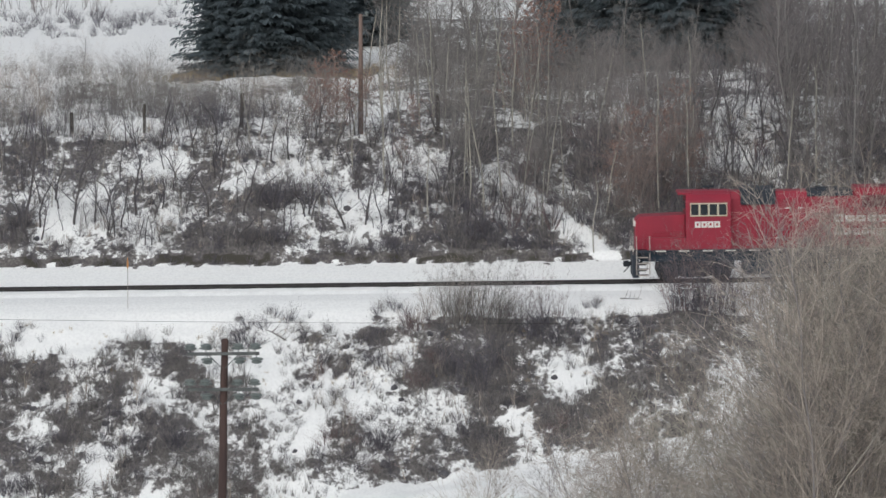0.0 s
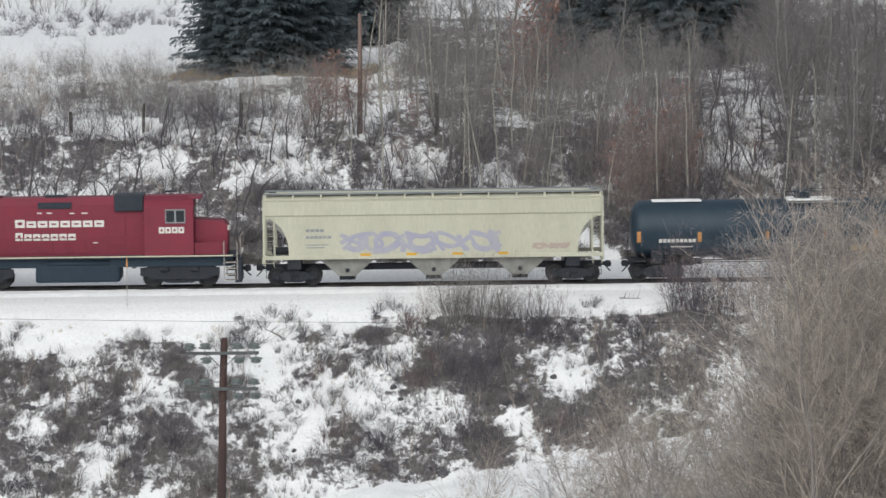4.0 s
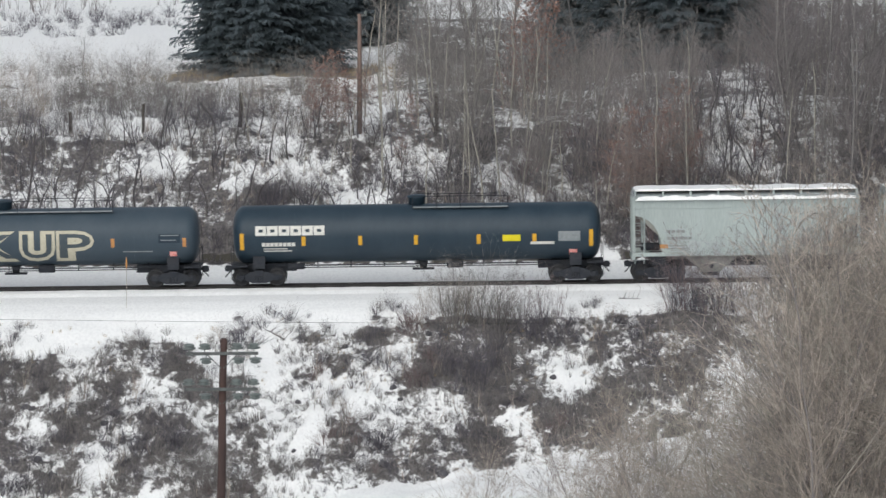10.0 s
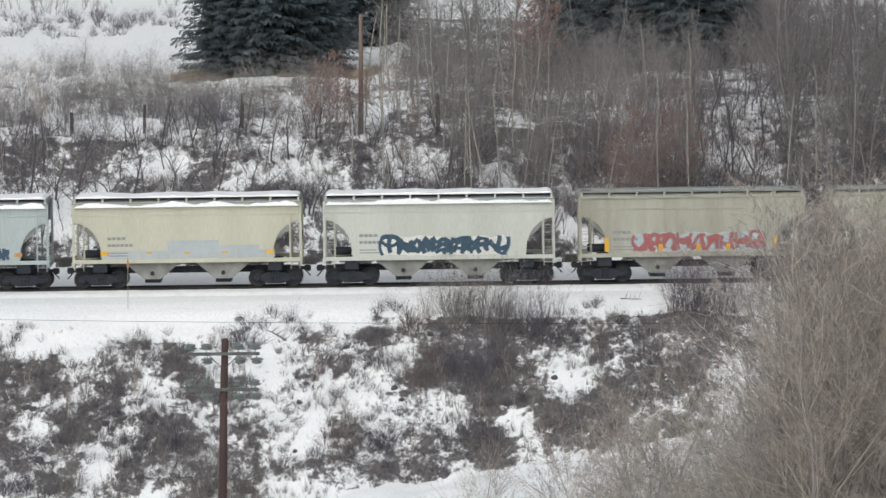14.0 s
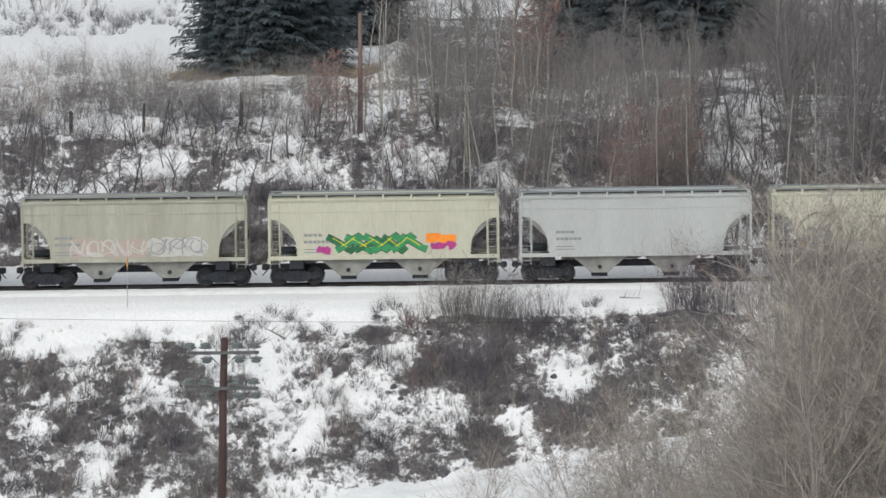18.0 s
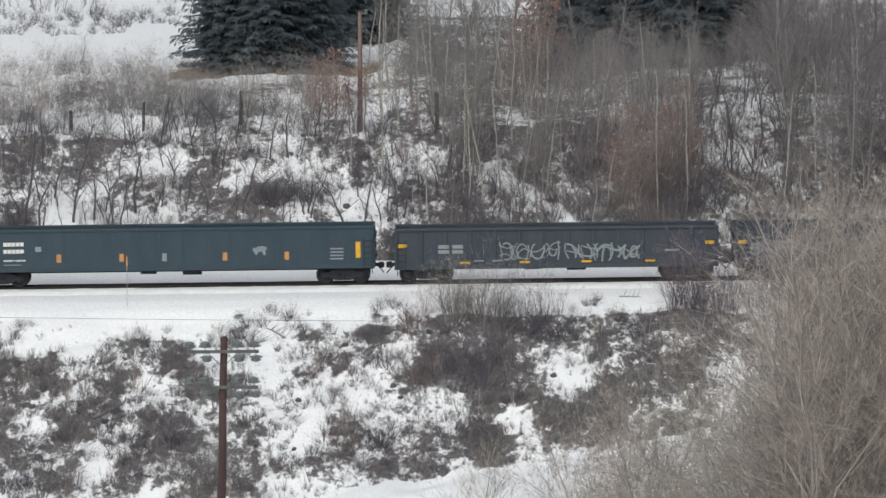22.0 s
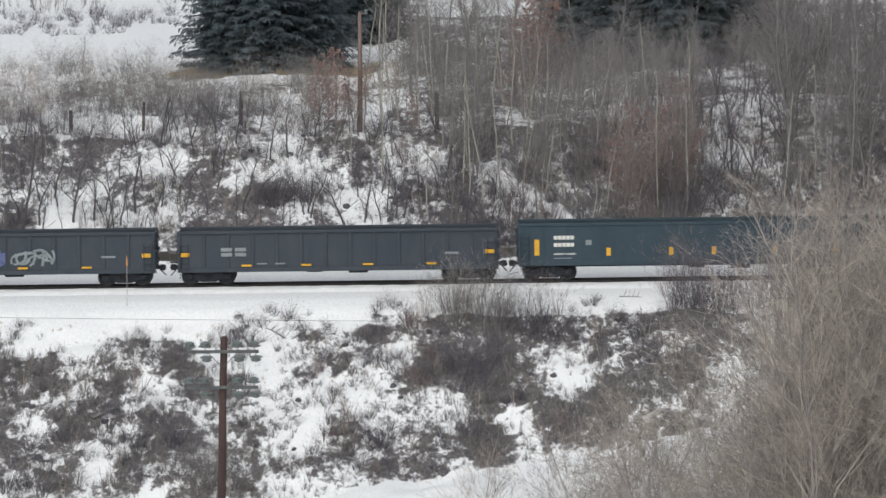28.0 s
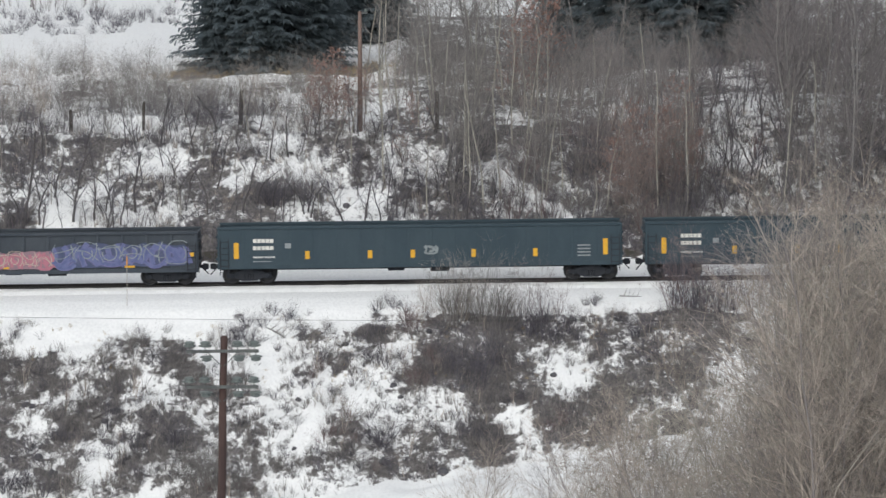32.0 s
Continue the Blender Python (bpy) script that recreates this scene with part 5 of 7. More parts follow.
    for i, (start, ln, paint, label, snow) in enumerate(short):
        car = hopper(start, ln, paint, label, 2, snow)
        marks(car, -4.0, 2.5, MARK_GREY, rnd)
        if i in (0, 1, 2, 9):
            for x in (-4.15, 4.15):
                decal("reflector", car, [(x - 0.2, x + 0.2, 1.72, 1.92)], YELLOW if i > 1 else ORANGE, Y)
        for x in (-1.9, 0.0, 1.9):
            if i in (1, 2, 7, 9):
                decal("reflector", car, [(x - 0.14, x + 0.14, 1.78, 1.87)], YELLOW, Y)
        if i == 0:
            graffiti(car, 50, -2.9, -1.4, 1.6, 2.1, 3, GREY_PATCH, None, Y, 0.06, "faint blue-grey scrawl")
        if i == 1:
            graffiti(car, 51, -1.2, 3.7, 1.54, 2.2, 9, G_DARK, None, Y, 0.17, "dark blue spray-painted letters", 0.9, GREY_PATCH)
        if i == 2:
            decal("cover_paint", car, [(-4.2, 4.4, 1.54, 1.95), (-1.0, 1.6, 1.95, 2.45), (1.6, 3.6, 1.95, 2.2)], GREY_PATCH, Y, 0.004, "grey cover-up paint")
        if i == 3:
            graffiti(car, 52, -2.9, 3.4, 1.54, 2.5, 7, G_DARK, None, Y, 0.22, "black and white spray-painted letters", 0.85, WHITE)
        if i == 4:
            graffiti(car, 53, -3.0, 3.6, 1.56, 2.55, 9, G_MAROON, G_SILVER, Y, 0.16, "dull red spray-painted letters", 0.6, GREY_PATCH)
            for x in (-4.3, -1.6, 0.3, 1.8, 4.2):
                decal("reflector", car, [(x - 0.1, x + 0.1, 1.6, 2.3 if abs(x) > 4 else 1.95)], YELLOW, Y, 0.012)
        if i == 5:
            graffiti(car, 54, -2.2, 0.4, 1.56, 2.2, 4, WHITE, None, Y, 0.16, "white spray-painted letters")
            graffiti(car, 55, 0.7, 2.6, 1.6, 2.1, 4, WHITE, G_SILVER, Y, 0.08, "white spray-painted letters")
            graffiti(car, 56, -5.5, -4.7, 1.8, 2.5, 2, WHITE, None, Y, 0.14, "white spray-painted scrawl")
            decal("rust_streak", car, [(2.8, 3.4, 3.4, 3.75), (0.0, 2.8, 3.42, 3.48)], G_SALMON, Y, 0.004, "rusty patch")
        if i == 6:
            graffiti(car, 57, -3.2, 0.6, 1.55, 2.55, 5, WHITE_FADED, None, Y, 0.09, "faded pinkish spray-painted letters", 0.6, G_SALMON)
            graffiti(car, 63, 0.7, 3.6, 1.6, 2.6, 3, GREY, None, Y, 0.05, "faded whitish spray-painted letters", 0.6, WHITE_FADED)
        if i == 7:
            weave(car, -2.85, 2.05, 1.56, 2.62, Y)
            graffiti(car, 60, 2.1, 3.6, 2.2, 2.5, 2, G_ORANGE, None, Y, 0.3, "orange spray-painted cloud")
            graffiti(car, 61, 2.4, 3.6, 1.8, 2.15, 2, G_MAGENTA, None, Y, 0.25, "magenta spray-painted cloud")
            graffiti(car, 62, -3.3, -2.7, 1.6, 2.0, 1, G_MAGENTA, None, Y, 0.25, "magenta spray-painted cloud")

    # gondolas
    gons = [(270.74, 20.46, GON_GREEN, "long dark green gondola with yellow reflectors"),
            (292.17, 16.29, GON_BLACK, "sooty grey gondola with pale wide graffiti"),
            (309.26, 16.2, GON_BLACK, "sooty grey gondola with a large pale tag"),
            (326.34, 16.26, GON_BLACK, "sooty grey gondola with several pale tags"),
            (343.8, 16.29, GON_BLACK, "sooty grey gondola with scattered pale graffiti"),
            (361.2, 16.14, GON_BLACK, "plain sooty grey gondola"),
            (378.31, 20.4, GON_GREEN, "long dark green gondola with yellow reflectors"),
            (399.77, 16.31, GON_BLACK, "sooty grey gondola covered in pink and blue-violet graffiti"),
            (417.03, 20.34, GON_GREEN, "long dark green gondola with yellow reflectors"),
            (438.51, 20.29, GON_GREEN, "long dark green gondola with yellow reflectors")]
    G = flat_y(-1.575)
    for i, (start, ln, paint, label) in enumerate(gons):
        long = ln > 18
        car = gondola(start, ln, paint, label, 17 if long else 13, 2.86 if long else 2.68, 0.98 if long else 0.86, 8.6 if long else 6.55)
        h = ln / 2
        if long:
            for x in (-h + 0.95, h - 0.85):
                decal("reflector", car, [(x - 0.12, x + 0.12, 1.35, 2.15)], YELLOW, G)
            for x in (-5.65, -2.5, -0.35, 2.7, 5.8):
                decal("reflector", car, [(x - 0.11, x + 0.11, 1.30, 1.70)], (GREY if x == -0.35 else ORANGE) if i == 0 else YELLOW, G)
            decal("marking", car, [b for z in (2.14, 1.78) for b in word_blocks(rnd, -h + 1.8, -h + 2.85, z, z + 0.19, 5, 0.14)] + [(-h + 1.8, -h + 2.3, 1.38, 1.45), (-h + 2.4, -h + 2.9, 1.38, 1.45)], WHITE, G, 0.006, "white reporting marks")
            decal("data_line", car, [(-h + 1.8, -h + 2.9, 1.4, 1.46), (-h + 1.8, -h + 2.7, 1.18, 1.22)], GREY, G)
            decal("data_panel", car, [(-h + 3.4, -h + 3.7, 1.85, 2.1)], GREY, G)
            decal("data_line", car, [(h - 2.25, h - 1.6, 1.28 + 0.17 * k, 1.35 + 0.17 * k) for k in range(4)], GREY, G)
            if i in (0, 8):
                x = 4.1 if i == 0 else 0.2
                graffiti(car, 80 + i, x, x + 0.7, 1.5, 1.95, 1, G_SILVER, None, G, 0.12, "pale sprayed mark")
        else:
            for x in (-h + 0.4, h - 0.45):
                decal("reflector", car, [(x - 0.22, x + 0.22, 1.82 if i < 3 else 1.5, 2.0 if i < 3 else 1.7)], YELLOW, G)
            for x in (-4.6, -1.6, 1.5, 4.7):
                decal("reflector", car, [(x - 0.25, x + 0.25, 0.98, 1.08)], YELLOW, G)
            decal("marking", car, [(-h + 2.2 + k * 0.7, -h + 2.75 + k * 0.7, z, z + 0.18) for k in range(2) for z in (1.5, 1.75)], GREY, G, 0.006, "pale reporting marks")
            decal("data_line", car, [(-h + 4.0, -h + 4.5, 1.08, 1.15), (-h + 4.9, -h + 5.4, 1.08, 1.15), (h - 2.7, h - 2.0, 1.5, 1.6)], GREY, G)
        if i == 1:
            graffiti(car, 90, -2.9, 0.2, 1.05, 2.1, 4, G_SILVER, None, G, 0.065, "pale sprayed letters")
            graffiti(car, 91, 0.5, 4.2, 1.0, 2.0, 5, G_SILVER, None, G, 0.085, "pale sprayed letters", 0.9)
        if i == 2:
            graffiti(car, 92, -1.7, 1.9, 1.0, 2.3, 4, G_SILVER, None, G, 0.09, "pale sprayed tag")
            graffiti(car, 93, -7.3, -6.3, 1.3, 1.9, 2, G_SILVER, None, G, 0.1, "pale sprayed mark")
            graffiti(car, 94, 6.5, 7.3, 1.6, 2.0, 2, G_SILVER, None, G, 0.12, "pale sprayed mark")
        if i == 3:
            for sd, a, c in ((95, -6.2, -5.2), (96, -1.5, 1.2), (97, 5.0, 5.7), (98, 6.3, 7.2)):
                graffiti(car, sd, a, c, 1.15, 2.0, 2, G_SILVER, None, G, 0.09, "pale sprayed tag", 0.9)
        if i == 4:
            for sd, a, c, m in ((100, -7.4, -6.6, G_SILVER), (101, -5.0, -3.6, G_SILVER), (102, -2.4, -1.2, G_SILVER), (103, -0.4, 0.6, G_BLUE), (104, 1.0, 3.0, G_SILVER)):
                graffiti(car, sd, a, c, 1.1, 1.95, 2, m, None, G, 0.12, "pale sprayed tag", 0.9)
        if i == 7:
            graffiti(car, 105, 0.8, 7.7, 1.0, 2.25, 6, G_BLUE, G_VIOLET, G, 0.17, "blue-violet sprayed letters with pale rims", 0.9, G_NIGHT)
            graffiti(car, 109, 0.9, 7.6, 1.15, 2.3, 6, G_SILVER, None, flat_y(-1.592), 0.045, "pale rims of the sprayed letters", 0.6)
            graffiti(car, 106, -2.4, 0.9, 0.95, 1.85, 4, G_PINK, G_MAUVE, G, 0.15, "pink sprayed letters", 0.9, G_MAUVE)
            graffiti(car, 110, -2.2, 0.8, 1.0, 1.85, 4, G_SALMON, None, flat_y(-1.592), 0.04, "pale rims of the sprayed letters", 0.6)
            graffiti(car, 107, -7.6, -3.5, 0.95, 1.65, 6, G_MAUVE, None, G, 0.12, "faded pink sprayed letters", 0.9)
            graffiti(car, 111, -7.5, -3.4, 1.0, 1.75, 7, G_SILVER, None, flat_y(-1.592), 0.035, "pale rims of the sprayed letters", 0.6)
            graffiti(car, 108, -4.0, -3.0, 1.3, 2.3, 1, G_TEAL, G_SILVER, G, 0.2, "teal and white sprayed mark")


def big_word(car, word, x0, x1, z0, z1, yfun):
    """Readable sprayed letters: a cream outline round a dark fill, wrapped on the barrel."""
    for material, grow, lift in ((CREAM, 0.12, 0.008), (G_SLATE, 0.01, 0.014)):
        cu = bpy.data.curves.new("word", "FONT")
        cu.body, cu.size, cu.offset, cu.resolution_u = word, 1.0, grow, 3
        ob = bpy.data.objects.new("word", cu)
        me = bpy.data.meshes.new_from_object(ob)
        bm = bmesh.new()
        bm.from_mesh(me)
        bpy.data.objects.remove(ob)
        bpy.data.meshes.remove(me)
        xs = [v.co.x for v in bm.verts]
        zs = [v.co.y for v in bm.verts]
        gx0, gx1, gz0, gz1 = min(xs), max(xs), min(zs), max(zs)
        pad = 0.0 if lift < 0.01 else 0.16
        for v in bm.verts:
            v.co = Vector((x0 + pad + (v.co.x - gx0) / (gx1 - gx0) * (x1 - x0 - 2 * pad), 0, z0 + pad + (v.co.y - gz0) / (gz1 - gz0) * (z1 - z0 - 2 * pad)))
        for k in range(1, 12):
            z = z0 + (z1 - z0) * k / 12
            bmesh.ops.bisect_plane(bm, geom=bm.verts[:] + bm.edges[:] + bm.faces[:], plane_co=(0, 0, z), plane_no=(0, 0, 1))
        for v in bm.verts:
            v.co.y = yfun(v.co.z) - lift
        part("graffiti", bm, material, car, "large cream-outlined graffiti letters" if lift < 0.01 else "dark fill of the graffiti letters")


build_train()


# ---- what moves ----
# seconds, and metres that the train has gone
TRAVEL = [(0, 0.00), (1, 13.51), (2, 27.02), (3, 40.50), (3.5, 47.26), (5.5, 74.24), (6, 80.97), (7, 94.46), (8, 107.93), (9, 121.37), (10, 134.79), (11, 148.18), (12, 161.53), (13, 174.87), (14, 188.20), (14.5, 194.85), (16.5, 221.48), (17, 228.14), (18, 241.41), (19, 254.69), (20, 268.00), (21, 281.30), (22, 294.58), (23, 307.87), (24, 321.16), (25, 334.49), (25.5, 341.15), (27.5, 367.82), (28, 374.51), (29, 387.94), (30, 401.41), (31, 414.88), (32, 428.33)]


def gone(t):
    return float(np.interp(t, [a for a, b in TRAVEL], [b for a, b in TRAVEL]))


def on_rails(x):
    return pose(x, 0, x * GRADE, 0, -TILT, 0)


def motions():
    for car, x in TRAIN:
        walk(car, [(t, on_rails(x - s)) for t, s in TRAVEL])
    place = {car: x for car, x in TRAIN}
    for wheels, car, x, r in WHEELSETS:
        times = [k / FPS for k in range(32 * FPS + 1) if abs(place[car] - gone(k / FPS)) < 36]
        if times:
            times = sorted({0.0, *times, 32.0})
            first, last = (times[1] if times[0] == 0.0 and len(times) > 1 else times[0]), times[-2]
            rows = []
            for t in times:
                turn = -math.degrees(gone(min(max(t, first), last)) / r) % 360
                rows.append((t, pose(x, 0, r, 0, turn, 0)))
            walk(wheels, rows)

# ---- plants ----
def tubes(segs, sides=3):
    """Vertices and faces of many thin tapered twigs: rows of start, end and two radii. A twig that ends in nothing is a spike."""
    segs = np.asarray(segs, float)
    p, q, r0, r1 = segs[:, 0:3], segs[:, 3:6], segs[:, 6], segs[:, 7]
    d = q - p
    d /= np.linalg.norm(d, axis=1, keepdims=True) + 1e-9
    ref = np.where(np.abs(d[:, 2:3]) < 0.9, [[0, 0, 1.0]], [[1.0, 0, 0]])
    u = np.cross(d, ref)
    u /= np.linalg.norm(u, axis=1, keepdims=True) + 1e-9
    w = np.cross(d, u)
    vs, fs, base = [], [], 0
    spike = r1 < 1e-4
    for pick, tip in ((~spike, False), (spike, True)):
        n = int(pick.sum())
        if not n:
            continue
        rings = []
        for k in range(sides):
            a = 2 * math.pi * k / sides
            o = u[pick] * math.cos(a) + w[pick] * math.sin(a)
            rings.append((p[pick] + o * r0[pick, None], q[pick] + o * r1[pick, None]))
        if tip:
            block = np.stack([r[0] for r in rings] + [q[pick]], 1)
            m = sides + 1
            local = [(k, (k + 1) % sides, sides, sides) for k in range(sides)]
        else:
            block = np.stack([r[0] for r in rings] + [r[1] for r in rings], 1)
            m = 2 * sides
            local = [(k, (k + 1) % sides, sides + (k + 1) % sides, sides + k) for k in range(sides)]
        idx = base + np.arange(n)[:, None, None] * m + np.array(local)[None]
        vs.append(block.reshape(-1, 3))
        fs.append(idx.reshape(-1, 4))
        base += n * m
    return np.concatenate(vs), np.concatenate(fs)


def stem(segs, sides=6):
    """One unbroken tapering trunk through the joints of its pieces."""
    joints = [(*s[0:3], s[6]) for s in segs] + [(*segs[-1][3:6], segs[-1][7])]
    vs, fs = [], []
    for k, (x, y, z, r) in enumerate(joints):
        a, b = joints[max(0, k - 1)], joints[min(len(joints) - 1, k + 1)]
        d = (Vector(b[:3]) - Vector(a[:3])).normalized()
        u = d.orthogonal().normalized() if abs(d.z) < 0.3 else d.cross(Vector((0, 1, 0))).normalized()
        w = d.cross(u)
        vs += [Vector((x, y, z)) + (u * math.cos(6.2832 * i / sides) + w * math.sin(6.2832 * i / sides)) * r for i in range(sides)]
        if k:
            o = (k - 1) * sides
            fs += [(o + i, o + (i + 1) % sides, o + sides + (i + 1) % sides, o + sides + i) for i in range(sides)]
    return np.array([tuple(v) for v in vs]), np.array(fs)


def np_mesh(name, verts, faces, materials):
    """A mesh from arrays; a face whose last two corners agree is a triangle."""
    tri = faces[:, 2] == faces[:, 3]
    size = np.where(tri, 3, 4).astype(np.int32)
    keep = np.ones(faces.shape, bool)
    keep[tri, 3] = False
    loops = faces[keep].astype(np.int32)
    start = np.concatenate([[0], np.cumsum(size)[:-1]]).astype(np.int32)
    me = bpy.data.meshes.new(name)
    me.vertices.add(len(verts))
    me.vertices.foreach_set("co", np.ascontiguousarray(verts, np.float32).ravel())
    me.loops.add(len(loops))
    me.loops.foreach_set("vertex_index", loops)
    me.polygons.add(len(size))
    me.polygons.foreach_set("loop_start", start)
    me.update(calc_edges=True)
    for m in materials:
        me.materials.append(m)
    return me


def bend(rnd, d, amount):
    v = Vector(d) + Vector((rnd.gauss(0, amount), rnd.gauss(0, amount), rnd.gauss(0, amount)))
    return v.normalized()


def limb(segs, rnd, p, d, length, r, pieces, wander, lift=0.0, end=0.3):
    """One bending limb; returns the points along it."""
    pts = [(p, d, r)]
    for k in range(pieces):
        d = bend(rnd, d, wander)
        d = (d + Vector((0, 0, lift))).normalized()
        q = p + d * (length / pieces)
        r2 = r * (1 - (1 - end) / pieces * 1.0) if k < pieces - 1 else r * end
        if end == 0 and k == pieces - 1:
            r2 = 0.0
        segs.append((*p, *q, r, r2))
        p, r = q, max(r2, 1e-3)
        pts.append((p, d, r))
    return pts


def shrub_shape(seed, tall=2.0, spread=0.55, stems=11, side=5, sub=2, r=0.016, joints=2, bits=1):
    """A bare bush: many stems from one stool, with side twigs."""
    rnd = random.Random(seed)
    segs = []
    for s in range(stems):
        a, lean = rnd.uniform(0, 6.283), rnd.uniform(0.05, spread)
        d = Vector((math.cos(a) * lean, math.sin(a) * lean, 1)).normalized()
        p = Vector((math.cos(a) * 0.18 * tall * lean, math.sin(a) * 0.18 * tall * lean, -0.12))
        ln = tall * rnd.uniform(0.6, 1.05)
        pts = limb(segs, rnd, p, d, ln, r * rnd.uniform(0.7, 1.2), joints, 0.16)
        for k in range(side):
            b = pts[rnd.choice((1, 1, 2, 2, joints))]
            dd = bend(rnd, b[1], 0.6)
            twig = limb(segs, rnd, b[0], dd, ln * rnd.uniform(0.25, 0.5), b[2] * 0.7, bits, 0.2, 0.1, 0.4)
            for j in range(sub):
                c = twig[rnd.choice((1, bits))]
                e = c[0] + bend(rnd, c[1], 0.55) * ln * rnd.uniform(0.12, 0.3)
                segs.append((*c[0], *e, max(c[2] * 0.7, 0.004), 0.0))
    return segs


def tree_shape(seed, tall=7.0, branches=26, side=4, sub=2, r=0.07, low=0.25, angle=0.75, spread=0.28, wander=0.06, bits=1, thin=1.0):
    """A bare tree: a thin trunk and rising branches; returns trunk and twigs."""
    rnd = random.Random(seed)
    trunk, crown = [], []
    pts = limb(trunk, rnd, Vector((0, 0, -0.2)), Vector((rnd.gauss(0, 0.05), rnd.gauss(0, 0.05), 1)).normalized(), tall, r, 9, wander, 0.08, 0.12)
    for k in range(branches):
        f = low + (1 - low) * (k + rnd.random()) / branches
        i = min(8, int(f * 9))
        a, b = pts[i], pts[i + 1]
        t = f * 9 - i
        p = a[0].lerp(b[0], min(1, t))
        az = rnd.uniform(0, 6.283)
        d = Vector((math.cos(az) * angle, math.sin(az) * angle, rnd.uniform(0.35, 1.0))).normalized()
        ln = tall * spread * (1.15 - f) * rnd.uniform(0.7, 1.3) + 0.35
        br = limb(crown, rnd, p, d, ln, max(0.008 * thin, a[2] * 0.42), 3, 0.15, 0.08)
        for j in range(side):
            c = br[rnd.choice((1, 2, 2, 3))]
            tw = limb(crown, rnd, c[0], bend(rnd, c[1], 0.5), ln * rnd.uniform(0.3, 0.55), max(0.007 * thin, c[2] * 0.6), bits, 0.2, 0.08, 0.5)
            for s in range(sub):
                e = tw[rnd.choice((1, bits))]
                g = e[0] + bend(rnd, e[1], 0.5) * ln * rnd.uniform(0.15, 0.35)
                crown.append((*e[0], *g, max(e[2] * 0.7, 0.0045 * thin), 0.0))
    return trunk, crown


def spruce_shape(seed, tall=15.0, wide=3.6):
    """A spruce: trunk, and drooping boughs made of many needle sprays."""
    rnd = random.Random(seed)
    trunk, vs, fs = [], [], []
    limb(trunk, rnd, Vector((0, 0, -0.3)), Vector((0, 0, 1)), tall, 0.2, 8, 0.01, 0.1, 0.08)
    z = 0.35
    while z < tall - 0.3:
        f = z / tall
        n = 9 if f < 0.6 else 6
        off = rnd.uniform(0, 6.283)
        for k in range(n):
            az = off + 6.283 * k / n + rnd.gauss(0, 0.15)
            ln = (wide * (1 - f) ** 0.8 + 0.25) * rnd.uniform(0.55, 1.15)
            out = Vector((math.cos(az), math.sin(az), 0))
            across = Vector((-math.sin(az), math.cos(az), 0))
            m = max(5, int(ln * 5.5))
            for j in range(m):
                t = (j + 0.6) / m
                droop = -0.30 * ln * t + 0.16 * ln * t * t
                p = out * (ln * t) + Vector((0, 0, z + droop))
                w = (0.30 + 0.42 * ln * 0.3) * (1.08 - t) + 0.10
                for sgn in (-1, 1):
                    q = p + across * (sgn * w * rnd.uniform(0.6, 1.2)) + out * rnd.uniform(0.1, 0.35) + Vector((0, 0, -rnd.uniform(0.02, 0.22)))
                    up = p + Vector((0, 0, 0.06)) - out * rnd.uniform(0.1, 0.22)
                    dn = p + Vector((0, 0, -0.07)) + out * 0.16
                    b = len(vs)
                    vs += [up, q, dn, q + Vector((0, 0, -rnd.uniform(0.05, 0.2))) + out * rnd.uniform(-0.1, 0.2)]
                    fs += [(b, b + 1, b + 2, b + 2), (b + 1, b + 3, b + 2, b + 2)]
        z += 0.16 + 0.10 * rnd.random()
    return trunk, np.array([tuple(v) for v in vs]), np.array(fs)


def leaf_bits(crown, rnd, share, size):
    """Dead leaves that cling to the twigs."""
    vs, fs = [], []
    for s in crown:
        if rnd.random() < share:
            for k in range(2):
                t = rnd.random()
                p = Vector(s[0:3]).lerp(Vector(s[3:6]), t)
                a, b = Vector((rnd.gauss(0, 1), rnd.gauss(0, 1), rnd.gauss(0, 1))).normalized() * size, Vector((rnd.gauss(0, 1), rnd.gauss(0, 1), rnd.gauss(0, 1))).normalized() * size
                i = len(vs)
                vs += [p, p + a, p + a * 0.6 + b, p + b * 0.7]
                fs.append((i, i + 1, i + 2, i + 3))
    return np.array([tuple(v) for v in vs]), np.array(fs)


def merged(shapes, spots):
    """Many copies of plant shapes joined: spots are x, y, z, turn, scale, height scale, which shape."""
    vs, fs, base = [], [], 0
    for x, y, z, a, s, h, k in spots:
        v, f = shapes[k]
        c, n = math.cos(a), math.sin(a)
        vs.append(np.stack([(v[:, 0] * c - v[:, 1] * n) * s + x, (v[:, 0] * n + v[:, 1] * c) * s + y, v[:, 2] * h + z], 1))
        fs.append(f + base)
        base += len(v)
    return np.concatenate(vs), np.concatenate(fs)


def scatter(rnd, n, x0, x1, y0, y1, smin, smax, shapes, keep=None, flat=0.2):
    """Random spots for plants in a stretch of ground."""
    out, tries = [], 0
    while len(out) < n and tries < n * 30:
        tries += 1
        x, y = rnd.uniform(x0, x1), rnd.uniform(y0, y1)
        if 6.5 < y < 19 and abs(x - (8.9 - (y - 7.5) * 0.62)) < 0.5:
            continue
        if keep and rnd.random() > keep(x, y):
            continue
        s = rnd.uniform(smin, smax)
        out.append([x, y, 0, rnd.uniform(0, 6.283), s, s * rnd.uniform(1 - flat, 1 + flat), rnd.randrange(shapes)])
    zs = height(np.array([o[0] for o in out]), np.array([o[1] for o in out]))
    for o, z in zip(out, zs):
        o[2] = float(z)
    return out


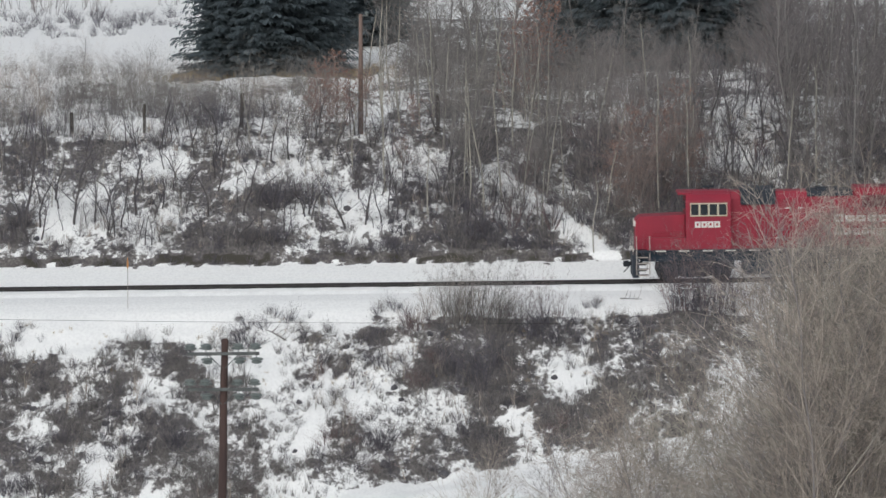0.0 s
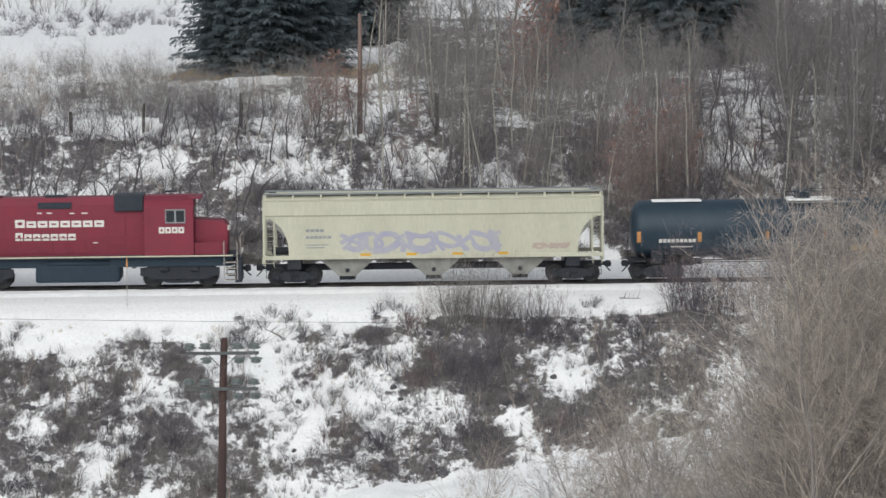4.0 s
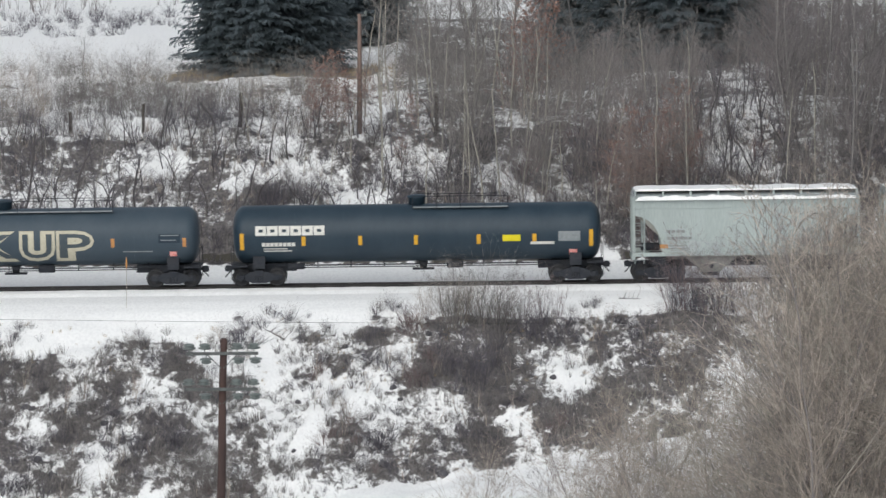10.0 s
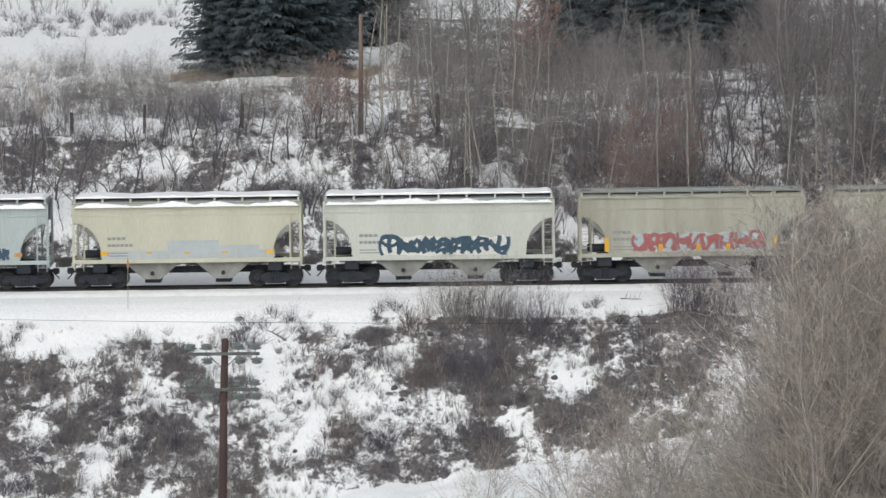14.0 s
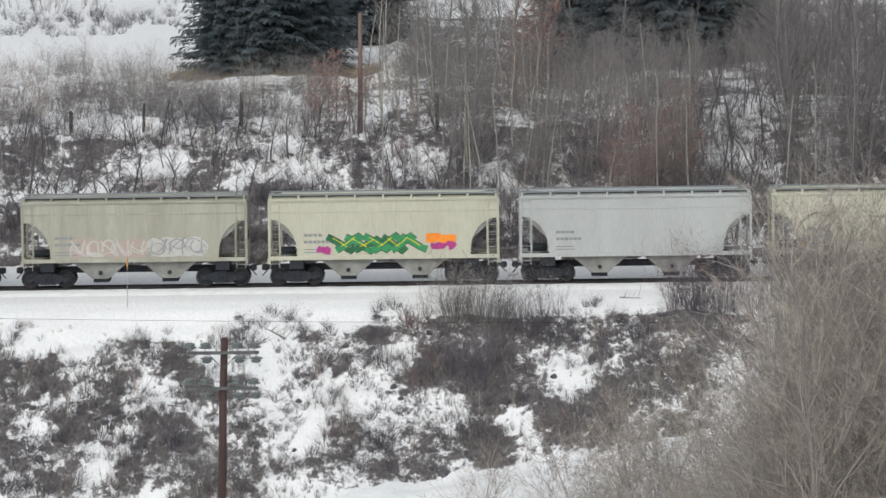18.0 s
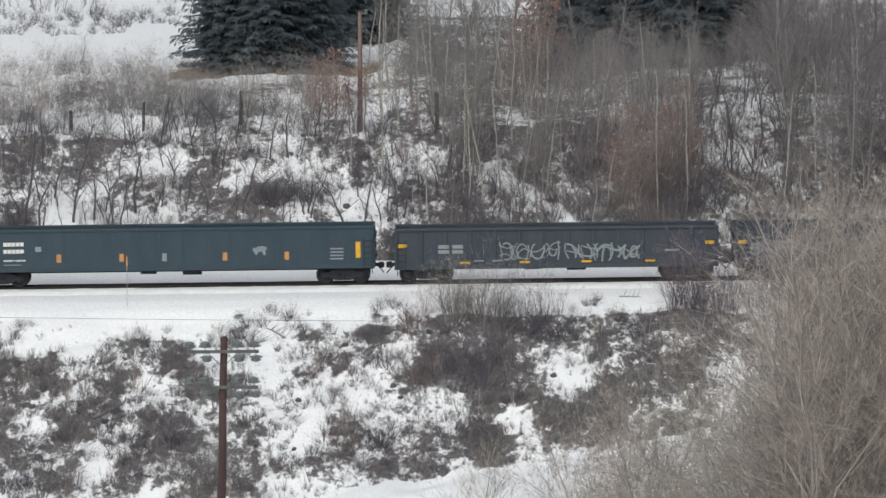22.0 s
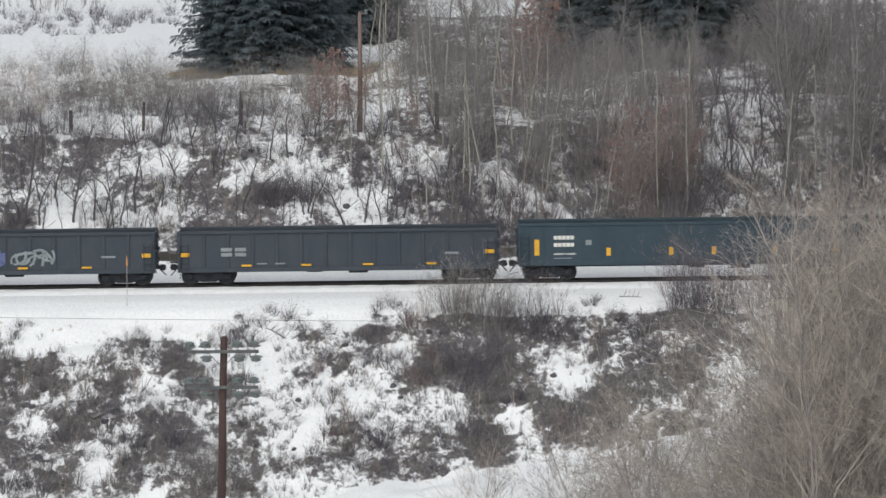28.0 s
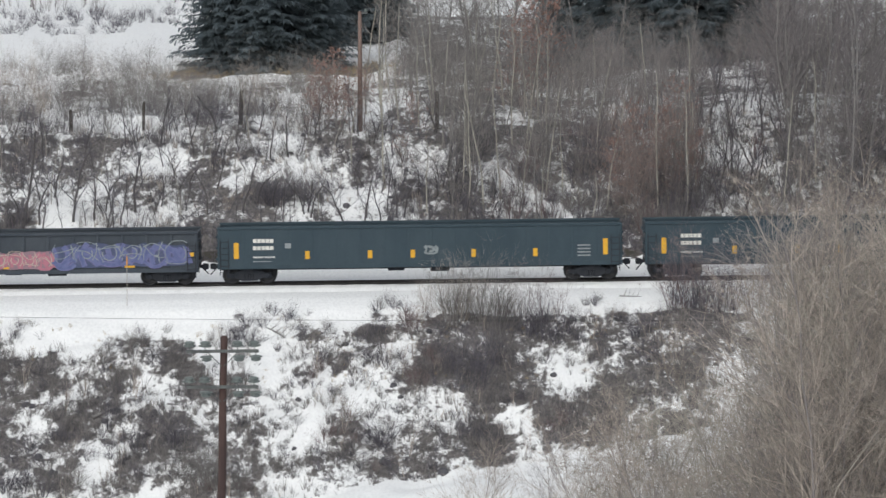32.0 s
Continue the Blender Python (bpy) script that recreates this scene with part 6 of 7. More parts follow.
def clumpy(seed, size, low=0.0):
    def keep(x, y):
        v = noise.noise(Vector((x / size, y / size, seed))) * 1.6 + 0.5
        return max(low, min(1, v))
    return keep


def thicket(name, label, shapes, spots, material):
    v, f = merged(shapes, spots)
    return tagged(new(name, np_mesh(name, v, f, [material])), label, "thicket", kind="stuff")


def place_shrubs(name, label, meshes, spots, group):
    for x, y, z, a, s, h, k in spots:
        ob = new(name, meshes[k])
        ob.matrix_world = Matrix.LocRotScale((x, y, z), Euler((0, 0, a)), (s, s, h))
        tagged(ob, label, "shrub", group)


def tree_kind(name, seed, bark, twigs, leaves=0.0, **how):
    """A tree with a trunk and a crown of twigs, kept as meshes to be used again and again."""
    trunk, crown = tree_shape(seed, **how)
    tv, tf = stem(trunk)
    cv, cf = tubes(crown, 3)
    tm, cm = np_mesh("trunk", tv, tf, [bark]), np_mesh("crown", cv, cf, [twigs])
    lm = None
    if leaves:
        lv, lf = leaf_bits(crown, random.Random(seed), leaves, 0.08)
        lm = np_mesh("leaves", lv, lf, [RUST])
    return name, tm, cm, lm


def plant(kind, x, y, a, s, h, label, group):
    name, tm, cm, lm = kind
    ob = empty(name)
    ob.matrix_world = Matrix.LocRotScale((x, y, zat(x, y)), Euler((0, 0, a)), (s, s, h))
    tagged(ob, label, "tree", group)
    for n, me in (("trunk", tm), ("crown", cm), ("leaves", lm)):
        if me:
            new(n, me).parent = ob
    return ob


def vegetation():
    rnd = random.Random(11)
    bushes = [tubes(shrub_shape(s, r=0.015, side=6, sub=3, spread=0.65)) for s in range(5)]
    low = [tubes(shrub_shape(20 + s, tall=0.8, spread=1.0, stems=7, side=3, sub=1, r=0.016)) for s in range(4)]
    whips = [tubes(shrub_shape(40 + s, tall=2.6, spread=0.28, stems=3, side=5, sub=2, r=0.026)) for s in range(5)]
    pale = [tubes(shrub_shape(60 + s, tall=3.0, spread=0.5, stems=10, side=4, sub=2, r=0.017)) for s in range(5)]

    dense = [tubes(shrub_shape(90 + s, tall=1.0, spread=1.0, stems=12, side=5, sub=2, r=0.019)) for s in range(5)]

    # near slope: dark clumped bushes over the snow
    looks = [([np_mesh("shrub", *b, [m]) for b in dense], w) for m, w in ((TWIG_DARK, "dark"), (TWIG_GREY, "grey-brown"), (TWIG_RUSSET, "reddish-brown"))]
    high = [([np_mesh("shrub", *b, [m]) for b in bushes], w) for m, w in ((TWIG_GREY, "tall grey-brown"), (TWIG_DARK, "tall dark"), (TWIG_RUSSET, "tall reddish-brown"))]
    around = []
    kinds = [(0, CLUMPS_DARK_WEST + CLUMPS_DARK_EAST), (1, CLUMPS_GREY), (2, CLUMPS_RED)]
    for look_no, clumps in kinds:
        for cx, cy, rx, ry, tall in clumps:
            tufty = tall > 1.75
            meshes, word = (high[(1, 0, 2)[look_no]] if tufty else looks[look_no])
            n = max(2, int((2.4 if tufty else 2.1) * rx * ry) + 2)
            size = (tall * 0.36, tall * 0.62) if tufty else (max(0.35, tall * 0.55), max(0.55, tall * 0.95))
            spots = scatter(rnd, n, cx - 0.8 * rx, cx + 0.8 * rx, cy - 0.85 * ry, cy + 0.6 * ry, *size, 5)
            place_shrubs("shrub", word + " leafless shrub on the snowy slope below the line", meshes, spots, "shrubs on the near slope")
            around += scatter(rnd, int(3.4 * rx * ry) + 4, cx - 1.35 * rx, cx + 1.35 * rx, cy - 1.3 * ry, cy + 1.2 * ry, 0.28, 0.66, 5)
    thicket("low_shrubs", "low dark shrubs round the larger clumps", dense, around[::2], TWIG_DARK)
    thicket("low_shrubs", "low grey-brown shrubs round the larger clumps", dense, around[1::2], TWIG_GREY)

    def on_track(x, y):
        return y < -7.5 and -0.75 + (y + 6.2) * 0.392 < -7.2 + 0.14 * x + (y + 22) * 0.02

    def open_ground(x, y):
        """Nothing grows where the snow lies open."""
        if on_track(x, y):
            return 0.0
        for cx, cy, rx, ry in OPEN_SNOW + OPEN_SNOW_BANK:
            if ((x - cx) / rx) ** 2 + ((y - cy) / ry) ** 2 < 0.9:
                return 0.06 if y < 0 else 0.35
        return 1.0

    below = lambda lo: (lambda x, y: open_ground(x, y) * max(lo, min(1, 0.25 + 2.4 * noise.noise(Vector((x / 2.2, y * 0.5 / 2.2, 4.6))))) if y < -8.8 + 1.8 * float(smooth(-6, 2, x)) else 0)
    tufts = [tubes(shrub_shape(70 + s, tall=0.55, spread=0.35, stems=12, side=0, sub=0, r=0.009)) for s in range(4)]
    thicket("near_slope_brush", "low dark brush poking through snow", low, scatter(rnd, 520, -26, 16, -28, -6.6, 0.25, 0.75, 4, below(0.10)), TWIG_DARK)
    thicket("near_slope_tufts", "small dark shrubs dotted over the snow", dense, scatter(rnd, 330, -26, 16, -26, -8, 0.2, 0.46, 5, below(0.16)), TWIG_DARK)
    thicket("near_slope_brush", "low grey-brown brush poking through snow", low, scatter(rnd, 460, -26, 16, -28, -6.8, 0.3, 0.8, 4, below(0.15)), TWIG_GREY)
    thicket("near_slope_grass", "thin dry grass standing through the snow", tufts, scatter(rnd, 2200, -26, 17, -25, -8.2, 0.6, 1.5, 4, below(0.22)), TWIG_GREY)
    thicket("near_slope_stems", "thin upright stems on the slope", whips, scatter(rnd, 110, -24, 16, -28, -8, 0.25, 0.7, 5, lambda x, y: open_ground(x, y) * clumpy(1.4, 4.0, 0.08)(x, y)), TWIG_TAN)
    for x, y, s in ((-0.4, -6.9, 0.62), (0.6, -7.2, 0.75), (1.5, -6.8, 0.6), (2.6, -7.4, 0.7), (-1.2, -7.6, 0.55), (3.6, -7.3, 0.55), (0.9, -8.4, 0.9), (-0.9, -6.8, 0.6), (0.1, -7.0, 0.72), (1.1, -6.9, 0.66), (2.0, -6.9, 0.6), (0.5, -6.7, 0.6)):
        place_shrubs("shrub", "pale tan leafless shrub standing in front of the line", [np_mesh("shrub", *pale[0], [TWIG_TAN])], [(x, y, zat(x, y), x * 3, s, s, 0)], "pale shrubs by the line")

    for x, y, s in ((11.4, -6.7, 1.0), (12.1, -7.0, 1.2), (12.9, -6.6, 1.25), (13.6, -7.2, 1.3), (14.4, -6.8, 1.3), (15.2, -7.1, 1.35), (16.0, -6.7, 1.3), (12.5, -7.8, 1.2), (14.0, -8.2, 1.4), (16.8, -7.4, 1.4), (17.8, -6.8, 1.3)):
        place_shrubs("shrub", "tall dark leafless shrub close in front of the line", high[1][0], [(x, y, zat(x, y), x * 3, s * 0.85, s, int(x * 10) % 5)], "tall shrubs by the line")

    for x, y, s in ((11.3, -6.6, 1.4), (11.9, -6.9, 1.5), (12.5, -6.5, 1.55), (13.1, -6.8, 1.5), (13.7, -6.6, 1.45), (14.2, -7.0, 1.4)):
        place_shrubs("shrub", "tall reddish-brown leafless shrub close in front of the line", high[2][0], [(x, y, zat(x, y), x * 3, s * 0.8, s, int(x * 10) % 5)], "tall shrubs by the line")
    for x, y, s in ((3.2, -6.9, 0.85), (4.0, -7.1, 0.95), (4.9, -6.8, 0.9), (5.7, -7.0, 0.85)):
        place_shrubs("shrub", "thin reddish-brown leafless shrub by the line", high[2][0], [(x, y, zat(x, y), x * 5, s * 0.9, s * 1.1, int(x * 10) % 5)], "tall shrubs by the line")

    # bank behind the line
    keep = lambda x, y: open_ground(x, y) * (0.12 + 0.5 * float(smooth(-2, 8, x)) + 0.75 * max(0, min(1, 0.3 + 1.6 * noise.noise(Vector((x / 2.5, y / 2.5, 9.4))))))
    thicket("bank_brush", "bare grey brush on the snowy bank", low, scatter(rnd, 480, -28, 28, 8.5, 24, 0.4, 1.1, 4, keep), TWIG_GREY)
    thicket("bank_brush", "dark low brush on the snowy bank", low, scatter(rnd, 460, -28, 28, 8.4, 24, 0.3, 0.9, 4, keep), TWIG_DARK)
    thicket("bank_tufts", "small dark shrubs dotted over the snowy bank", dense, scatter(rnd, 560, -28, 12, 8.6, 24, 0.22, 0.6, 5, keep), TWIG_DARK)
    thicket("ditch_brush", "dark brush hanging over the cut bank beside the line", low, scatter(rnd, 230, -28, 12, 7.5, 9.2, 0.3, 0.8, 4, clumpy(8.2, 1.5, 0.12)), TWIG_DARK)
    thicket("bank_stems", "thin bare stems on the snowy bank", whips, scatter(rnd, 230, -28, 28, 8.5, 25, 0.35, 0.9, 5, keep), TWIG_GREY)
    thicket("bank_stems", "thin dark stems on the wooded bank", whips, scatter(rnd, 170, -4, 28, 9.5, 25, 0.5, 1.2, 5, keep), TWIG_DARK)
    thicket("bank_grass", "thin dry grass on the snowy bank", tufts, scatter(rnd, 700, -28, 28, 9, 25, 0.6, 1.5, 4, keep), TWIG_TAN)
    massed = []
    for cx, cy, rx, ry, tall in CLUMPS_BANK:
        massed += scatter(rnd, int(2.6 * rx * ry) + 3, cx - 0.9 * rx, cx + 0.9 * rx, max(8.6, cy - 0.9 * ry), max(9.3, cy + 0.7 * ry), tall * 0.45, tall * 1.0, 5)
    thicket("bank_shrubs", "dark leafless shrubs massed on the bank", dense, massed[::3] + massed[1::3], TWIG_DARK)
    thicket("bank_shrubs", "grey-brown leafless shrubs massed on the bank", dense, massed[2::3], TWIG_GREY)
    place_shrubs("shrub", "reddish-brown leafless shrub on the bank behind the line", looks[2][0], scatter(rnd, 8, 2, 26, 9, 24, 1.2, 2.2, 5), "shrubs on the bank")
    thicket("bank_thicket", "fuzzy dark thicket low on the snowy bank", dense, scatter(rnd, 130, -3, 24, 8, 18, 0.5, 1.1, 5, clumpy(6.6, 2.4, 0.15)), TWIG_DARK)
    thicket("bank_thicket", "fuzzy grey thicket on the snowy bank", dense, scatter(rnd, 210, -28, 28, 9, 25, 0.4, 1.0, 5, keep), TWIG_GREY)

    # saplings with crooked dark stems on the open bank
    young = [tree_kind("sapling", 400 + s, SAPLING, TWIG_DARK, tall=3.0, branches=11, side=2, sub=2, r=0.062, low=0.22, angle=0.75, spread=0.30, wander=0.14, thin=1.5) for s in range(6)]
    for k, (x, y, tall) in enumerate([(-22.05, 11.7, 6.0), (-21.33, 11.65, 3.3), (-20.75, 14.65, 3.2), (-19.55, 11.8, 5.2), (-18.46, 12.45, 2.7), (-19.45, 19.8, 2.2), (-17.03, 11.75, 2.8), (-16.36, 13.4, 4.4), (-17.84, 14.9, 1.8), (-14.51, 15.5, 1.9), (-13.69, 13.65, 2.1), (-12.11, 15.95, 2.0), (-10.53, 12.0, 3.4), (-9.86, 13.35, 2.4), (-7.0, 11.9, 3.0), (-5.2, 11.65, 3.2), (-4.51, 15.2, 1.7), (-3.26, 14.85, 1.7), (-4.01, 12.05, 1.8), (-2.06, 11.6, 2.4)]):
        plant(young[k % 6], x, y, x * 5, 0.5 + tall / 6.0, tall / 3.0, "crooked bare sapling on the snowy bank", "saplings on the bank")
    for x, y, z, a, s, h, k in scatter(rnd, 190, -27, 3, 9.0, 23.5, 0.4, 0.9, 6, lambda x, y: 0.35 + 0.65 * open_ground(x, y), 0.3):
        plant(young[k], x, y, a, s, h, "small crooked bare sapling on the snowy bank", "saplings on the bank")
    for x, y, z, a, s, h, k in scatter(rnd, 46, 12.8, 19.5, 10.0, 30, 0.7, 1.35, 6):
        plant(young[k], x, y, a, s * 0.8, h, "thin dark sapling in front of the snowy clearing", "saplings on the bank")

    # stones and clods that stick out of the snow
    stones = []
    for s in range(5):
        bm = bmesh.new()
        bmesh.ops.create_icosphere(bm, subdivisions=2, radius=1.0)
        for v in bm.verts:
            v.co *= 1 + 0.42 * noise.noise(v.co * 1.3 + Vector((s * 7.1, 0, 0))) + 0.15 * noise.noise(v.co * 4 + Vector((0, s * 3.3, 0)))
            v.co.z *= 1.25
        me = bpy.data.meshes.new("stone")
        bm.to_mesh(me)
        bm.free()
        me.materials.append(STONE)
        stones.append(me)
    for x, y, z, a, s, h, k in scatter(rnd, 30, -27, 2, 9.6, 23.5, 0.08, 0.2, 5, clumpy(2.9, 2.2, 0.12)) + scatter(rnd, 26, -22, 12, -24, -9, 0.10, 0.26, 5, lambda x, y: open_ground(x, y) * clumpy(7.9, 2.2, 0.1)(x, y)):
        ob = new("stone", stones[k])
        ob.matrix_world = Matrix.LocRotScale((x, y, z - 0.35 * h), Euler((0.2, 0.25 * math.sin(a * 3), a)), (s * 1.2, s, h))
        tagged(ob, "dark stone poking out of the snow", "stone", "stones on the slopes")

    # terrace above the bank
    thicket("terrace_brush", "dense taupe brush along the top of the bank", bushes, scatter(rnd, 300, -34, -6.5, 24.4, 44, 0.6, 1.0, 5, clumpy(2.2, 4, 0.3)), TWIG_GREY)
    thicket("terrace_brush", "dark brush along the brow of the bank", bushes, scatter(rnd, 95, -34, -9, 23.6, 29, 0.4, 0.75, 5, clumpy(6.2, 4, 0.15)), TWIG_DARK)
    thicket("terrace_brush", "dense tan brush along the top of the bank", pale, scatter(rnd, 130, -36, 8, 26, 54, 0.4, 0.8, 5), TWIG_TAN)
    thicket("wood_brush", "dense reddish undergrowth in the wood", pale, scatter(rnd, 150, 2, 34, 14, 56, 0.5, 1.1, 5), TWIG_RED)
    thicket("wood_brush", "dense grey undergrowth in the wood", pale, scatter(rnd, 150, -3, 34, 14, 56, 0.5, 1.1, 5), TWIG_GREY)

    thicket("wood_brush", "low grey undergrowth at the foot of the wooded bank", dense, scatter(rnd, 150, 5, 24, 8.8, 16, 0.6, 1.3, 5), TWIG_GREY)
    thicket("wood_brush", "low dark undergrowth at the foot of the wooded bank", dense, scatter(rnd, 34, 3, 24, 8.8, 20, 0.5, 1.1, 5), TWIG_DARK)
    thicket("wood_brush", "fuzzy reddish brush on the wooded bank", pale, scatter(rnd, 45, 5.5, 13.6, 15, 34, 0.6, 1.2, 5, lambda x, y: 1 if x < 12.8 else 0.4), TWIG_RED)
    thicket("wood_brush", "reddish brush along the edge of the field", bushes, scatter(rnd, 110, -3, 24, 50, 63, 0.6, 1.2, 5), TWIG_RED)

    # woods behind and to the right of the line
    aspens = [tree_kind("aspen_tree", 100 + s, ASPEN, TWIG_GREY, tall=7.0, branches=24, side=3, sub=2, r=0.055, low=0.30, spread=0.28) for s in range(4)]
    browns = [tree_kind("bare_tree", 120 + s, BARK, TWIG_RED, tall=8.0, branches=36, side=5, sub=2, r=0.065, low=0.10, angle=0.6, spread=0.32) for s in range(4)]
    umbers = [tree_kind("bare_tree", 130 + s, BARK, TWIG_BROWN, tall=8.0, branches=36, side=5, sub=2, r=0.065, low=0.10, angle=0.6, spread=0.32) for s in range(4)]
    foxes = [tree_kind("bare_tree", 170 + s, BARK, TWIG_FOX, tall=8.0, branches=38, side=5, sub=3, r=0.055, low=0.08, angle=0.65, spread=0.34) for s in range(4)]
    greys = [tree_kind("bare_tree", 140 + s, BARK, TWIG_GREY, tall=7.2, branches=32, side=5, sub=2, r=0.06, low=0.15, angle=0.7, spread=0.32) for s in range(4)]
    rusts = [tree_kind("small_tree", 160 + s, BARK, TWIG_RED, leaves=1.0, tall=4.6, branches=26, side=4, sub=2, r=0.05, low=0.08, angle=0.6, spread=0.33) for s in range(2)]
    gap = lambda x, y: 0.12 if 13.6 + 0.03 * (y - 11) < x < 18.7 and 11 < y < 40 else 1
    for kind, n, x0, x1, y0, y1, s0, s1, label in (
            (greys, 46, 0, 32, 10, 26, 0.55, 0.95, "bare grey tree on the wooded bank"),
            (browns, 30, 9, 36, 12, 40, 0.6, 1.0, "bare reddish-brown tree in the wood behind the line"),
            (greys, 40, -4, 34, 24, 54, 0.6, 1.0, "bare grey tree in the wood behind the line"),
            (aspens, 40, -5, 34, 11, 48, 0.7, 1.15, "slim pale aspen in the wood behind the line"),
            (aspens, 18, -3, 7, 11, 30, 0.6, 1.0, "slim pale aspen on the wooded bank"),
            (umbers, 48, 17.5, 34, 11, 44, 0.9, 1.4, "tall bare brown tree in the dense wood"),
            (aspens, 16, -28, -4, 9, 24, 0.35, 0.6, "young bare aspen on the snowy bank")):
        for x, y, z, a, s, h, k in scatter(rnd, n, x0, x1, y0, y1, s0, s1, 4, gap):
            if 7 < x < 18.5 and y > 22:
                s, h = s * 0.62, h * 0.62
            plant(kind[k], x, y, a, s, h, label, "trees behind the line")
    for k, (x, y, tall) in enumerate([(-0.81, 11.9, 4.4), (1.41, 17.8, 6.4), (3.13, 14.0, 6.6), (5.25, 11.2, 3.6), (7.85, 8.3, 4.2), (-2.49, 27.1, 6.5), (11.47, 24.9, 6.0), (20.04, 22.2, 5.0), (19.99, 15.1, 7.0)]):
        ob = plant(aspens[k % 4], x, y, x * 3, 0.55 + tall / 14, tall / 7.0, "pale slender aspen with a clear trunk", "pale aspens")
        if k == 5:
            ob.matrix_world = pose(x, y, zat(x, y), 0, -11, 0)
    for x, y, z, a, s, h, k in scatter(rnd, 20, -2, 10, 36, 56, 0.85, 1.2, 4):
        plant(greys[k], x, y, a, s, h, "bare grey tree at the edge of the field", "trees behind the line")
    for x, y, z, a, s, h, k in scatter(rnd, 7, 9.5, 13.0, 10.5, 15, 0.55, 0.75, 4):
        plant(foxes[k], x, y, a, s * 1.2, s, "bushy reddish-brown tree behind the line", "trees behind the line")
    for x, y, s in ((-5.9, 24.0, 1.0), (-6.8, 24.2, 0.85), (-5.1, 23.6, 0.8), (-6.3, 23.4, 0.65), (-5.5, 23.2, 0.6), (-4.3, 24.2, 0.7), (-7.3, 23.6, 0.5), (-1.5, 21, 0.6), (5.0, 32, 1.5), (5.9, 33, 1.4), (4.5, 30, 1.1), (9.3, 13, 0.8), (10.2, 15, 1.0), (12.6, 17, 1.0), (12.2, 14, 0.9), (13.2, 13, 0.8), (11.4, 16, 0.9), (-2.2, 18, 0.45)):
        plant(rusts[int(abs(x)) % 2], x, y, x * 7, s, s, "small tree with rusty dead leaves on the bank", "rusty trees")

    # spruces at the field's edge
    for i, (x, y, s) in enumerate(((-13.4, 61, 0.95), (-11.0, 60, 1.05), (-8.7, 62, 0.95), (-12.2, 65, 1.15), (-9.6, 66, 1.1), (-6.2, 88, 0.9), (-4.0, 90, 0.8), (11.2, 60, 1.0), (14.3, 57, 1.1), (17.0, 58, 1.0), (8.4, 70, 1.0), (19.6, 62, 1.0))):
        if i < 3:
            tr, v, f = spruce_shape(200 + i)
            tv, tf = stem(tr)
            pair = (np_mesh("trunk", tv, tf, [BARK]), np_mesh("crown", v, f, [NEEDLES]))
            kinds = (kinds if i else []) + [("spruce_tree", *pair, None)]
        plant(kinds[i % 3], x, y, i * 1.3, s, s, "dark green spruce at the edge of the snowy field", "spruces")

    # dry stalks in the field and grass at the spruces' feet
    thicket("field_stalks", "low dark weeds poking out of the snowy field", dense, scatter(rnd, 120, -36, -13, 96, 126, 0.5, 0.95, 5, clumpy(4.4, 7, 0.12), 0.1), TWIG_DARK)
    thicket("field_weeds", "tall tan weeds on the far part of the field", whips, scatter(rnd, 44, -40, -13, 126, 142, 0.6, 1.1, 5, clumpy(2.8, 5, 0.1)), TWIG_RED)
    thicket("field_brush", "ragged brush at the near edge of the field", bushes, scatter(rnd, 90, -36, -14, 58, 74, 0.3, 0.75, 5, lambda x, y: max(0.05, min(1, (66 - y) / 10)) * clumpy(9.3, 5, 0.2)(x, y)), TWIG_GREY)
    plant(greys[1], -22.4, 58.6, 1.0, 0.36, 0.36, "small bare tree at the edge of the snowy field", "trees behind the line")
    grass = [tubes(shrub_shape(80 + s, tall=0.5, spread=0.9, stems=13, side=0, sub=0, r=0.012)) for s in range(3)]
    thicket("dry_grass", "straw-coloured dry grass under the spruces", grass, scatter(rnd, 260, -18, -3, 56, 61, 0.7, 1.3, 3), STRAW)
    thicket("dry_grass", "dry grass tufts beside the line", grass, scatter(rnd, 160, -26, 14, -14, -7, 0.3, 0.7, 3, clumpy(6.1, 2.5, 0.05)), STRAW)

    # willows on the near side of the valley
    willows = [tree_kind("willow_tree", 300 + s, TWIG_RED, (TWIG_TAN, TWIG_OLIVE, TWIG_TAN, TWIG_RED)[s], tall=9.5, branches=42, side=6, sub=4, r=0.026, low=0.22, angle=0.5, spread=0.32, wander=0.13, bits=1, thin=0.75) for s in range(4)]
    arching = [tree_kind("willow_tree", 320 + s, TWIG_PALE, TWIG_PALE, tall=9.0, branches=13, side=3, sub=2, r=0.028, low=0.35, angle=1.3, spread=0.42, wander=0.16, bits=2, thin=1.0) for s in range(3)]
    for k, (x, y, s) in enumerate(near_willow_spots()):
        plant(willows[rnd.randrange(4)], x, y, rnd.uniform(0, 6.28), s * rnd.uniform(0.95, 1.15), s, "bare tan willow on the near side of the valley", "willows across the valley")
        if k % 5 == 3 and k < 80 and x > 7.1 * (250 + y) / 100:
            plant(arching[k % 3], x, y - 1.0, rnd.uniform(0, 6.28), s, s * 0.97, "pale bare willow with long arching limbs", "willows across the valley")


